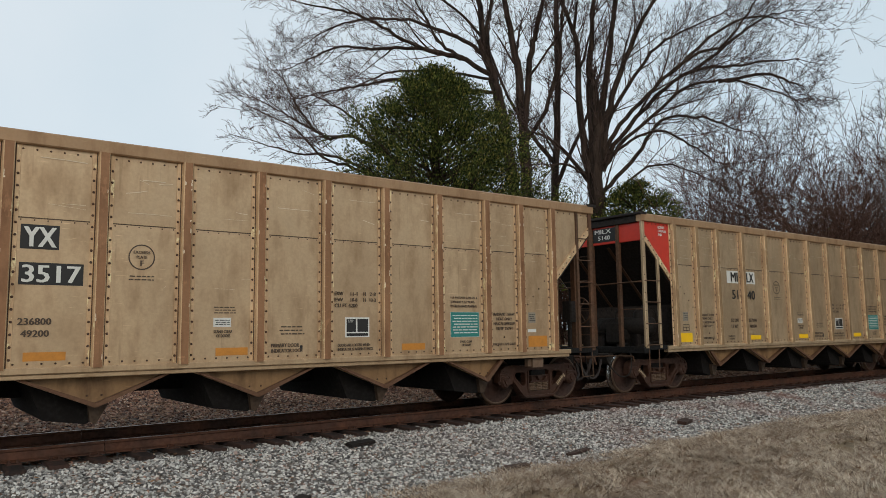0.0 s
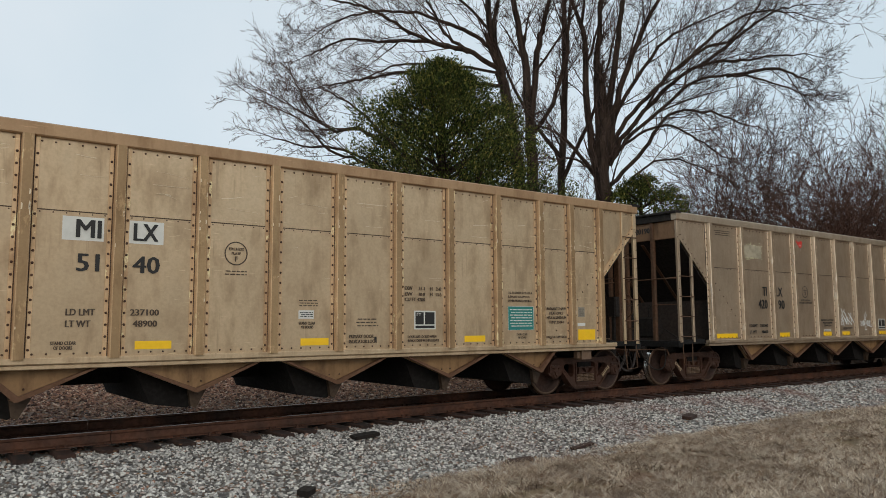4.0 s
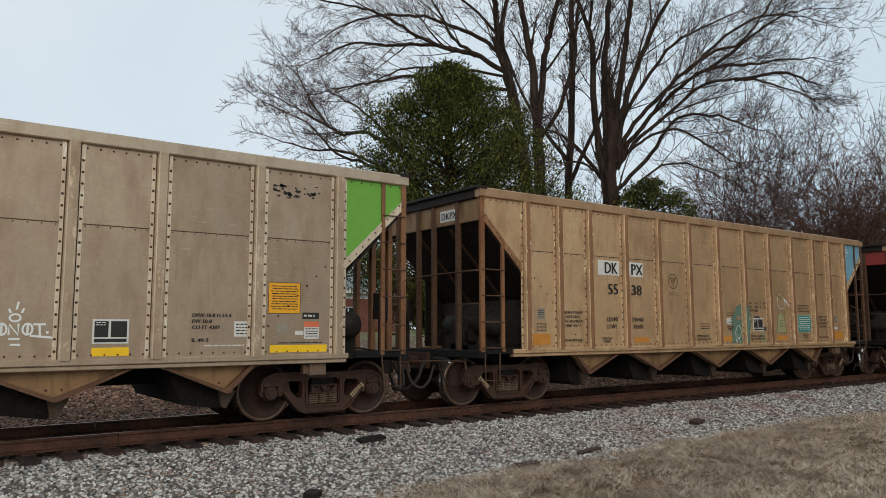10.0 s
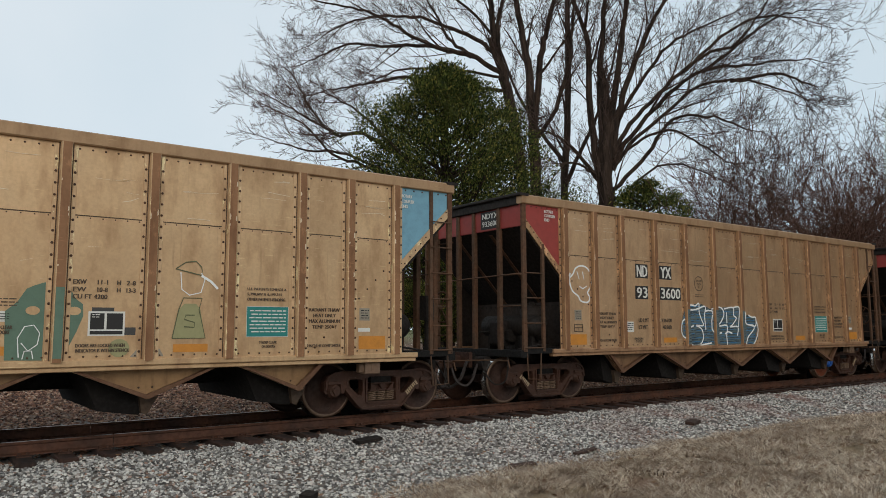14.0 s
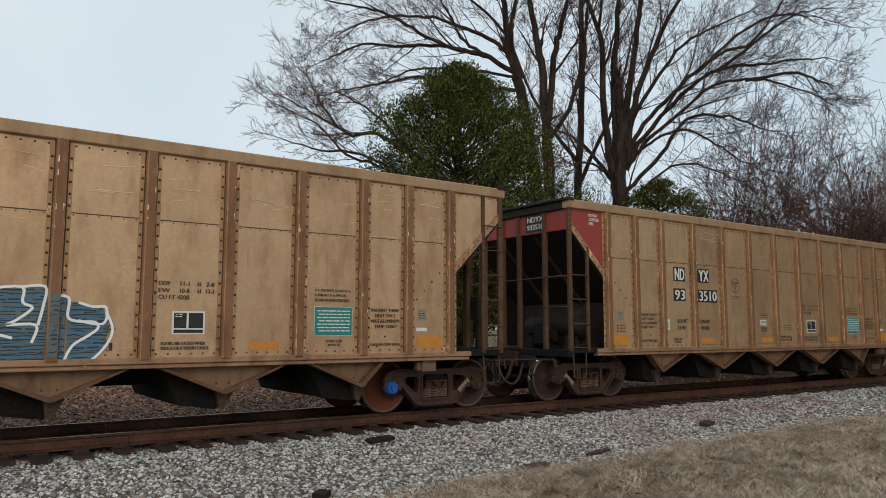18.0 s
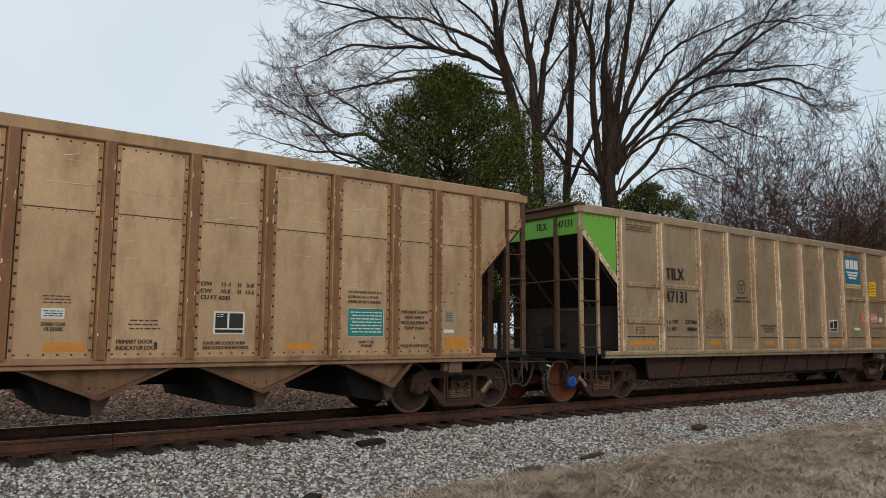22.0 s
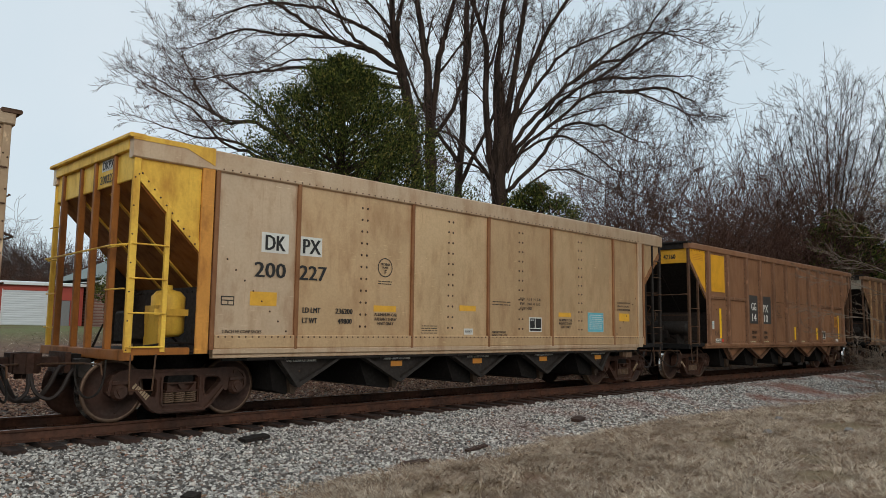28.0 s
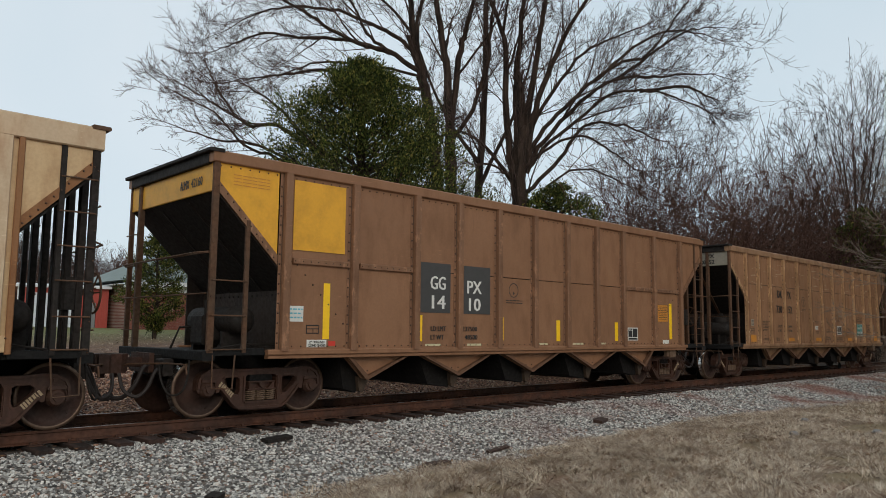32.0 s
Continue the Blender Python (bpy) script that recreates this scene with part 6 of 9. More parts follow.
# eighth car, pale sides, yellow ends, black hoppers
RIBS_D = [1.28, 2.75, 5.31, 7.47, 9.66, 12.25, 13.72]
car = put_car(39.17, 14.67, RIBS_D, base_style(PALE7, "pale aluminium coal hopper car with rust-streaked yellow ends and black hoppers", rib_m=RIBRUST, flange_m=RIBRUST, flanges=(), gusset=YELRUST, post=YELRUST, post2=M_DARK, gusset2=PALE7B, end_chord2=M_RUST,
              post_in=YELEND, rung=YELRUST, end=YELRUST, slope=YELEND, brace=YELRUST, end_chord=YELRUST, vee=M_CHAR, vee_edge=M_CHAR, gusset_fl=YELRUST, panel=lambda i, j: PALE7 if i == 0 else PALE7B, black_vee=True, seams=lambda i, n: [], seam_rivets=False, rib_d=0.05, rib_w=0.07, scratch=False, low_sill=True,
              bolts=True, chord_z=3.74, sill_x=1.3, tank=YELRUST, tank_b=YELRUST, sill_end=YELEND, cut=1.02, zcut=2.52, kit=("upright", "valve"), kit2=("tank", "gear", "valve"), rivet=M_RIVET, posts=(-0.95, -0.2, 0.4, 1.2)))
for s, x, w in (("DK", 2.08, 0.50), ("PX", 2.80, 0.44)):
    plate(car, x, x + w, 2.58, 2.90, M_WHITE, "lettering_board")
writing(car, "DK", 2.14, 2.62, 0.38, 0.24, M_INK)
writing(car, "PX", 2.85, 2.62, 0.36, 0.24, M_INK)
reporting(car, [("200", 1.96, 2.18, 0.58, 0.24), ("227", 2.79, 2.18, 0.56, 0.24)], M_INK)
for s, x, z, w in (("LD LMT", 2.88, 1.64, 0.36), ("LT WT", 2.88, 1.47, 0.30), ("236200", 3.55, 1.64, 0.37), ("49800", 3.60, 1.47, 0.31)):
    writing(car, s, x, z, w, 0.09, M_INK)
ring(car, 4.65, 2.50, 0.175, M_INK)
writing(car, "EXCEEDS", 4.54, 2.54, 0.22, 0.04, M_INK)
writing(car, "PLATE", 4.58, 2.48, 0.14, 0.04, M_INK)
writing(car, "F", 4.63, 2.38, 0.05, 0.075, M_INK)
bars(car, 4.48, 4.82, 2.18, 2.27, 2, M_INK)
for x0, x1, z0, z1 in ((1.91, 2.39, 1.73, 1.95), (4.40, 4.93, 1.70, 1.81), (6.62, 7.10, 1.77, 1.88), (9.94, 10.43, 1.72, 1.82), (12.53, 13.02, 1.66, 1.86)):
    plate(car, x0, x1, z0, z1, DULLYEL, "reflector")
for x in (4.68, 10.2):
    for i, s in enumerate(("ALUMINUM CAR", "RADIANT THAW", "HEAT ONLY")):
        k = (0.54, 0.52, 0.38)[i]
        writing(car, s, x - k / 2, 1.62 - 0.08 * i, k, 0.055, M_FAINT)
notice(car, 11.12, 11.80, 1.38, 1.85, M_CYAN, M_WHITE, 8)
for i, q in enumerate(("U.S. PATENTS 5,249,531 &", "5,390,607 & 6,199,345", "OTHER PATENTS PENDING")):
    writing(car, q, 12.42, 2.10 - 0.085 * i, (0.62, 0.55, 0.60)[i], 0.05, M_FAINT)
inspection_sign(car, 8.85, 1.37)
for i, (a, b) in enumerate((("EXW", "11-1  H  2-8"), ("EW", "10-8  H  13-2"))):
    writing(car, a, 8.52, 2.05 - 0.1 * i, 0.16, 0.06, M_FAINT)
    writing(car, b, 8.78, 2.05 - 0.1 * i, 0.46, 0.06, M_FAINT)
writing(car, "CU FT 4207", 8.52, 1.85, 0.42, 0.06, M_FAINT)
writing(car, "PRIMARY DOOR", 7.60, 1.33, 0.44, 0.05, M_FAINT)
writing(car, "INDICATOR LOCK", 7.60, 1.26, 0.50, 0.05, M_FAINT)
bars(car, 7.60, 8.2, 1.90, 2.02, 2, M_FAINT)
bars(car, 5.56, 6.0, 1.30, 1.48, 4, M_FAINT)
plate(car, 6.76, 7.02, 1.30, 1.42, M_WHITE, "label")
bars(car, 6.78, 7.0, 1.32, 1.40, 3, M_INK, -HALF - 0.009)
outline_box(car, 1.42, 1.64, 1.72, 1.86, M_INK)
writing(car, "2 INCH HF COMP SHOES", 1.45, 1.30, 0.68, 0.05, M_FAINT)
for k in range(5):
    x = 7.335 + (k - 2) * 2.225 + (0.08 if k == 0 else 0)
    writing(car, "STAND CLEAR OF DOORS", x - 0.33, 0.835, 0.66, 0.055, M_WHITE, -1.458)
    if k:
        g = Geo()
        g.box(x - 0.14, x + 0.14, -1.446, -1.442, 0.71, 0.81)
        part("reflector", g, M_ORANGE, car)
# corner columns, upper yellow cap and double rivet columns
for x0 in (1.02, 13.42):
    g = Geo()
    g.bar("z", 1.0, 3.78, x0, x0 + 0.20, -HALF - 0.05, -HALF, 0.01)
    part("corner_column", g, RUSTCOL if x0 < 5 else PALE7, car)
g = Geo()
g.prism([(-0.04, 4.065), (1.2, 4.065), (1.2, 3.80), (0.75, 3.99), (-0.04, 3.99)], "y", -HALF - 0.065, -HALF - 0.057)
part("yellow_chord_end", g, YELRUST, car)
riv = Geo()
for x in (4.15, 6.35, 8.55, 10.8):
    z = 1.22
    while z < 3.62:
        riv.rivet(x - 0.05, -HALF, z, 0.024)
        riv.rivet(x + 0.07, -HALF, z, 0.024)
        z += 0.21
for k in range(86):
    riv.rivet(1.35 + k * 0.142, -HALF - 0.055, 3.78, 0.014)
part("rivets", riv, M_RIVET, car, kind="stuff")
g = Geo()
g.tube([(1.5, -1.56, 0.90), (13.3, -1.56, 0.90)], 0.02, 6)
part("air_line", g, M_BLACK, car)
end_plate(car, -0.88, -0.40, 3.69, 3.86, M_WHITE)
end_writing(car, "DKPX", -0.44, 3.715, 0.42, 0.12, M_INK)
end_writing(car, "200227", -0.36, 3.50, 0.54, 0.13, M_INK)

# ninth car, brown with yellow panels
def seam8(i, n):
    return [2.48] if i in (0, 1, n - 1, n - 2) else [2.5]


car = put_car(55.46, 14.90, RIBS_B, base_style(BROWN8, "brown painted coal hopper car with yellow end panels", rib_m=RIB9, flange_m=RIB9, flanges=(-1, ), gusset=M_YELPAINT, end=M_YELPAINT, cut=1.12, zcut=2.42,
              sill_x=1.0, seams=seam8, seam_rivets=False, bands=lambda i, j: i in (0, 1, 8, 9), vee=BROWN8, vee_edge=VEEEDGE, scratch=False, kit=("tank", "valve"), brace=M_DARK, rungs=[1.08, 1.58, 2.10], posts=(1.15,), lad=0.60))
plate(car, 1.40, 2.42, 2.66, 3.80, M_YELPAINT, "yellow_panel", -HALF - 0.012)
for x0, x1 in ((4.13, 4.93), (5.27, 6.05)):
    plate(car, x0, x1, 1.72, 2.66, DARKBOARD, "lettering_board", -HALF - 0.0085)
for s, x, z, w in (("GG", 4.40, 2.16, 0.40), ("PX", 5.38, 2.12, 0.42), ("14", 4.44, 1.80, 0.36), ("10", 5.43, 1.78, 0.34)):
    writing(car, s, x, z, w, 0.25, M_WHITE, -HALF - 0.012)
for s, x, z, w in (("LD LMT", 4.42, 1.38, 0.40), ("LT WT", 4.42, 1.22, 0.34), ("237500", 5.25, 1.38, 0.42), ("48500", 5.32, 1.22, 0.36)):
    writing(car, s, x, z, w, 0.09, M_INK)
for x, z0, z1 in ((2.02, 1.23, 2.15), (4.09, 1.19, 1.67), (6.33, 1.20, 1.67), (8.21, 1.18, 1.64), (10.49, 1.18, 1.63), (13.04, 1.22, 2.16)):
    plate(car, x, x + 0.13, z0, z1, M_YELLOW, "reflector")
inspection_sign(car, 11.05, 1.19)
ring(car, 6.77, 2.24, 0.15, M_INK)
writing(car, "F", 6.745, 2.14, 0.05, 0.07, M_INK)
bars(car, 6.5, 7.05, 1.95, 2.05, 2, M_INK)
plate(car, 1.35, 1.64, 1.51, 1.76, M_WHITE, "label")
bars(car, 1.37, 1.62, 1.54, 1.74, 3, M_CYAN, -HALF - 0.009)
plate(car, 1.72, 2.10, 1.10, 1.22, M_WHITE, "label")
writing(car, '2" TREAD', 1.76, 1.165, 0.3, 0.04, M_INK, -HALF - 0.009)
writing(car, "COND SHOES", 1.74, 1.11, 0.34, 0.04, M_INK, -HALF - 0.009)
plate(car, 2.14, 2.28, 1.12, 1.20, M_RED, "label")
outline_box(car, 1.70, 1.95, 1.32, 1.46, M_INK)
notice(car, 12.46, 12.97, 1.67, 2.12, M_ORANGE, M_FAINT, 8)
for x in (4.3, 5.4, 7.5, 8.8, 9.7):
    plate(car, x, x + 0.4, 1.10, 1.14, CREAM, "label")
plate(car, 12.7, 13.0, 1.10, 1.2, M_WHITE, "label")
for i in range(4):
    bars(car, 0.3, 0.95, 3.55 + 0.05 * i, 3.59 + 0.05 * i, 1, M_ORANGE)
end_writing(car, "ALMX", -0.42, 3.57, 0.34, 0.14, M_INK)
end_writing(car, "42160", -0.82, 3.57, 0.40, 0.14, M_INK)

# tenth car, dark tan
car = put_car(72.02, 14.67, RIBS_A, base_style(TAN9, "dark tan coal hopper car with small black lettering", end=M_GALV, blue=((), ()), **{**tan, "rib_m": RIBDARK, "flange_m": FLANGEDARK, "sill": SILLBRN, "vee": VEEBRN, "chord": SILLBRN}))
reporting(car, [("DK", 3.42, 2.58, 0.36, 0.24), ("PX", 4.16, 2.58, 0.36, 0.24), ("730", 3.30, 2.08, 0.46, 0.24), ("152", 4.16, 2.08, 0.42, 0.24)], M_INK)
stencils(car, ("236300", "49700"), M_FAINT, M_ORANGE)
end_writing(car, "PX", -0.9, 3.68, 0.26, 0.12, M_INK)
end_writing(car, "730152", -0.6, 3.50, 0.56, 0.12, M_INK)


# ---------------------------------------------------------------- ground
YC = 12.095      # centre line of the track


def smooth01(a, b, x):
    t = min(1.0, max(0.0, (x - a) / (b - a)))
    return t * t * (3 - 2 * t)


def grass_edge(x):
    return 7.15 + 0.85 * math.exp(-((x - 14) / 8.5) ** 2) + 0.12 * math.sin(x * 1.3) + 0.07 * math.sin(x * 3.7 + 1)


def ground_z(x, y):
    bed = -0.255
    if y < YC - 1.5:
        z = bed + (-0.50 - bed) * smooth01(YC - 1.55, YC - 4.1, y)
        e = grass_edge(x)
        rise = smooth01(e + 0.5, e - 0.8, y)
        z += rise * (0.10 + 0.05 * noise.noise(Vector((x * 0.5, y * 0.6, 0.3))))
        z += 0.14 * smooth01(6.5, 1.0, y)
    elif y > YC + 1.6:
        z = bed + (-0.42 - bed) * smooth01(YC + 1.6, YC + 3.6, y)
        z += 1.75 * smooth01(YC + 3.5, 66, y) * (0.45 + 0.55 * smooth01(4, 17, x - 0.06 * (y - 62)))
        z += 0.05 * noise.noise(Vector((x * 0.3, y * 0.3, 2.0)))
        z -= 0.75 * smooth01(66, 71, y) * smooth01(94, 84, y) * smooth01(19, 13, x)
    else:
        z = bed
    return z


def m_ground():
    n = Nodes("ground_soil_and_dry_grass")
    geo = n.t.nodes.new("ShaderNodeNewGeometry")
    sep = n.t.nodes.new("ShaderNodeSeparateXYZ")
    n.put(geo.outputs["Position"], sep.inputs[0])
    a, b, c = n.noise(0.35, 5), n.noise(3.0, 6), n.noise(22, 4)
    straw = n.mix(n.val(b, 0.35, 0.7), lin(104, 86, 62), lin(146, 124, 92))
    straw = n.mix(n.val(a, 0.5, 0.62, 0, 0.6), straw, lin(130, 112, 84))
    straw = n.mix(n.val(n.noise(0.8, 4), 0.52, 0.62, 0, 0.85), straw, lin(126, 94, 74))
    grit = n.mix(n.val(c, 0.3, 0.7), lin(74, 69, 65), lin(122, 115, 108))
    grit = n.mix(n.val(b, 0.45, 0.65, 0, 0.7), grit, lin(104, 76, 56))
    leaf = n.mix(n.val(b, 0.4, 0.66), lin(86, 62, 46), lin(126, 96, 74))
    leaf = n.mix(n.mul(n.val(a, 0.3, 0.5, 0.2, 0.9), n.val(sep.outputs[1], 40, 52)), leaf, lin(104, 108, 62))
    y = n.mul(sep.outputs[1], n.val(b, 0, 1, -0.5, 0.5), "ADD")
    col = n.mix(n.val(y, 7.2, 8.2), straw, grit)
    col = n.mix(n.val(y, 16.4, 19.0), col, leaf)
    return n.done(col, 0.95, 0.0, n.mul(b, c, "ADD"), 0.05, 0.7)


M_GROUND = m_ground()
xs = [-900, -400, -160, -80, -40, -20] + [-10 + 0.6 * i for i in range(125)] + [66 + 3 * i for i in range(22)] + [140, 200, 400, 900, 1500]
ys = [-900, -300, -80, -25, -10] + [-4 + 0.35 * i for i in range(66)] + [20 + 2 * i for i in range(26)] + [80, 110, 200, 400, 900, 1500]
g = Geo()
v = [(x, y, ground_z(x, y)) for x in xs for y in ys]
n = len(ys)
g.add(v, [(i * n + j, (i + 1) * n + j, (i + 1) * n + j + 1, i * n + j + 1) for i in range(len(xs) - 1) for j in range(n - 1)])
tagged(new("ground", g.mesh("ground", M_GROUND, True)), "bare earth with dry grass, grit and leaf litter", "ground", kind="structure")

# ---------------------------------------------------------------- track
track = tagged(new("railway_track"), "rusty steel railway track on wooden sleepers in ballast", "railway track", kind="structure")
for s in (-1, 1):
    yr = YC + s * 0.753
    g = Geo()
    prof = [(-0.07, -0.172), (0.07, -0.172), (0.07, -0.158), (0.012, -0.14), (0.009, -0.045), (0.033, -0.034), (0.036, -0.010), (0.028, 0.0), (-0.028, 0.0), (-0.036, -0.010), (-0.033, -0.034), (-0.009, -0.045), (-0.012, -0.14), (-0.07, -0.158)]
    k = len(prof)
    pts = [(yr + p, q) for p, q in prof]
    for x0, x1 in ((-60, 2.6), (2.612, 14.5), (14.51, 26.4), (26.41, 38.3), (38.31, 200)):
        g = Geo()
        g.prism(pts, "x", x0, x1)
        rail = part("rail", g, [M_RAIL, M_RAILTOP], track)
        for p in rail.data.polygons:
            if abs(p.normal.z) > 0.8 and p.center.z > -0.006:
                p.material_index = 1


def m_tie():
    n = Nodes("creosoted_weathered_wood")
    a, b = n.noise(3.2, 6, (6, 0.5, 4)), n.noise(1.1, 3)
    col = n.mix(n.val(a, 0.35, 0.7), lin(32, 23, 19), lin(66, 46, 36))
    col = n.mix(n.val(n.random(), 0, 1, 0, 0.4), col, lin(76, 48, 36))
    return n.done(col, 0.9, 0, a, 0.02, 0.8)


M_TIE = m_tie()
g = Geo()
g.bar("y", -1.3, 1.3, -0.115, 0.115, -0.36, -0.185, 0.012)
tie_me = g.mesh("tie", M_TIE)
g = Geo()
for s in (-1, 1):
    g.bar("y", s * 0.753 - 0.17, s * 0.753 + 0.17, -0.09, 0.09, -0.187, -0.170, 0.004)
    for dx, dy in ((-0.05, -0.095), (0.05, 0.095), (0.05, -0.095), (-0.05, 0.10)):
        g.prism([(dx - 0.016, s * 0.753 + dy - 0.016), (dx + 0.016, s * 0.753 + dy - 0.016), (dx + 0.016, s * 0.753 + dy + 0.016), (dx - 0.016, s * 0.753 + dy + 0.016)], "z", -0.175, -0.135)
tieplate_me = g.mesh("tie_plate", M_RAIL)
rt = random.Random(3)
for i in range(140):
    ob = part("tie", tie_me, None, track)
    ob.location = (-9 + 0.5 * i + rt.uniform(-0.04, 0.04), YC + rt.uniform(-0.07, 0.07), rt.uniform(-0.015, 0.005))
    ob.rotation_euler = (0, 0, rt.uniform(-0.025, 0.025))
    pl = part("tie_plate", tieplate_me, None, track)
    pl.location = (ob.location.x, YC, 0)


# ---------------------------------------------------------------- ballast, grass, leaves
def mesh_from(name, v, f, mats, smooth=False):
    """A mesh from arrays: v (n,3), f (m,k) faces of one size."""
    me = bpy.data.meshes.new(name)
    k = f.shape[1]
    me.vertices.add(len(v))
    me.vertices.foreach_set("co", np.ascontiguousarray(v, dtype=np.float32).ravel())
    me.loops.add(len(f) * k)
    me.loops.foreach_set("vertex_index", np.ascontiguousarray(f, dtype=np.int32).ravel())
    me.polygons.add(len(f))
    me.polygons.foreach_set("loop_start", np.arange(0, len(f) * k, k, dtype=np.int32))
    for m in mats if isinstance(mats, (list, tuple)) else [mats]:
        me.materials.append(m)
    me.update(calc_edges=True)
    me.polygons.foreach_set("use_smooth", np.full(len(f), smooth))
    return me


def turns(rng, n):
    """n random rotation matrices."""
    q = rng.normal(size=(n, 4))
    q /= np.linalg.norm(q, axis=1)[:, None]
    w, x, y, z = q.T
    return np.stack([1 - 2 * (y * y + z * z), 2 * (x * y - z * w), 2 * (x * z + y * w), 2 * (x * y + z * w), 1 - 2 * (x * x + z * z), 2 * (y * z - x * w),
                     2 * (x * z - y * w), 2 * (y * z + x * w), 1 - 2 * (x * x + y * y)], 1).reshape(n, 3, 3)


PHI = (1 + 5 ** 0.5) / 2
ICO_V = np.array([(s1 * a, s2 * b, 0) for s1 in (-1, 1) for s2 in (-1, 1) for a, b in ((1, PHI),)])
ICO_V = np.concatenate([ICO_V, ICO_V[:, [2, 0, 1]], ICO_V[:, [1, 2, 0]]]) / 1.9
ICO_F = np.array([(i, j, k) for i in range(12) for j in range(i + 1, 12) for k in range(j + 1, 12)
                  if max(np.linalg.norm(ICO_V[i] - ICO_V[j]), np.linalg.norm(ICO_V[j] - ICO_V[k]), np.linalg.norm(ICO_V[i] - ICO_V[k])) < 1.1])
CUBE_V = np.array([(x, y, z) for x in (-1, 1) for y in (-1, 1) for z in (-1, 1)]) * 0.62
CUBE_F = np.array([(0, 1, 3), (0, 3, 2), (4, 6, 7), (4, 7, 5), (0, 4, 5), (0, 5, 1), (2, 3, 7), (2, 7, 6), (0, 2, 6), (0, 6, 4), (1, 5, 7), (1, 7, 3)])


def stones(name, label, pts, size, mat, seed, shape="ico"):
    rng = np.random.default_rng(seed)
    n = len(pts)
    tv, tf = (ICO_V, ICO_F) if shape == "ico" else (CUBE_V, CUBE_F)
    v = tv[None] * rng.uniform(0.7, 1.25, (n, len(tv), 1)) * rng.uniform(0.6, 1.25, (n, 1, 3))
    v = np.einsum("nij,nkj->nki", turns(rng, n), v) * size[:, None, None]
    v[:, :, 2] *= 0.8
    v += pts[:, None, :]
    f = tf[None] + (np.arange(n) * len(tv))[:, None, None]
    return tagged(new(name, mesh_from(name, v.reshape(-1, 3), f.reshape(-1, 3), mat)), label, "ballast", kind="stuff")


def m_stone(name, stops, red=0.0):
    n = Nodes(name)
    c = n.ramp(n.island(), stops)
    a = n.noise(40, 4)
    c = n.mix(n.val(a, 0.35, 0.75, 0, 0.4), c, shade(stops[0][1], 0.9))
    if red:
        big = n.noise(0.45, 3)
        geo = n.t.nodes.new("ShaderNodeNewGeometry")
        sep = n.t.nodes.new("ShaderNodeSeparateXYZ")
        n.put(geo.outputs["Position"], sep.inputs[0])
        m = n.mul(n.val(big, 0.48, 0.66, 0, red), n.val(sep.outputs[0], 6, 18))
        c = n.mix(m, c, lin(128, 74, 58))
    return n.done(c, 0.85, 0, a, 0.004, 0.6)


M_BALLAST = m_stone("grey_crushed_granite", [(0.0, lin(62, 59, 57)), (0.25, lin(118, 114, 110)), (0.55, lin(178, 174, 167)), (0.9, lin(236, 231, 222)), (1.0, lin(150, 108, 86))], 0.75)
M_BROWNSTONE = m_stone("brown_dusty_ballast", [(0.0, lin(50, 33, 27)), (0.4, lin(114, 78, 61)), (0.8, lin(166, 122, 98)), (1.0, lin(194, 172, 150))])
rng = np.random.default_rng(21)


def stone_points(rng, n, x0, x1, lower, upper, lift=0.012):
    x = rng.uniform(x0, x1, n)
    lo = np.array([lower(a) for a in x])
    y = lo + (upper - lo) * rng.uniform(0, 1, n)
    z = np.array([ground_z(a, b) for a, b in zip(x, y)]) + rng.uniform(-0.01, lift, n)
    return np.stack([x, y, z], 1)


edge_in = lambda x: grass_edge(x) - 0.25
NEAR_Y = YC - 0.93
p = stone_points(rng, 50000, -2, 13, edge_in, NEAR_Y)
stones("ballast_stones", "grey crushed granite ballast sloping down from the track", p, rng.uniform(0.015, 0.033, len(p)), M_BALLAST, 1, "cube")
p = stone_points(rng, 33000, 13, 34, edge_in, NEAR_Y)
stones("ballast_stones", "grey and reddish crushed ballast beside the track", p, rng.uniform(0.019, 0.038, len(p)), M_BALLAST, 2, "cube")
p = stone_points(rng, 9000, 34, 80, edge_in, NEAR_Y)
stones("ballast_stones", "distant reddish grey ballast beside the track", p, rng.uniform(0.04, 0.075, len(p)), M_BALLAST, 3, "cube")
p = stone_points(rng, 13000, -3, 30, lambda x: YC - 0.95, YC + 1.0, 0.01)
p = p[np.abs(np.abs(p[:, 1] - YC) - 0.753) > 0.09]
p[:, 2] -= 0.01
stones("ballast_stones", "brown dusty ballast between the rails", p, rng.uniform(0.022, 0.045, len(p)), M_BROWNSTONE, 4, "cube")
p = stone_points(rng, 15000, -3, 25, lambda x: YC + 0.95, YC + 3.0, 0.03)
stones("ballast_stones", "brown ballast and leaf litter behind the track", p, rng.uniform(0.026, 0.05, len(p)), M_BROWNSTONE, 5, "cube")
x = rng.uniform(-2, 34, 52000)
y = YC + 2.6 + 17 * rng.uniform(0, 1, 52000) ** 1.3
p = np.stack([x, y, [ground_z(a, b) for a, b in zip(x, y)]], 1)
p[:, 2] += rng.uniform(0.0, 0.03, len(p))
stones("ballast_stones", "brown gravel and litter beyond the track", p, rng.uniform(0.025, 0.046, len(p)) * (1 + 0.03 * (y - 15)), M_BROWNSTONE, 6, "cube")


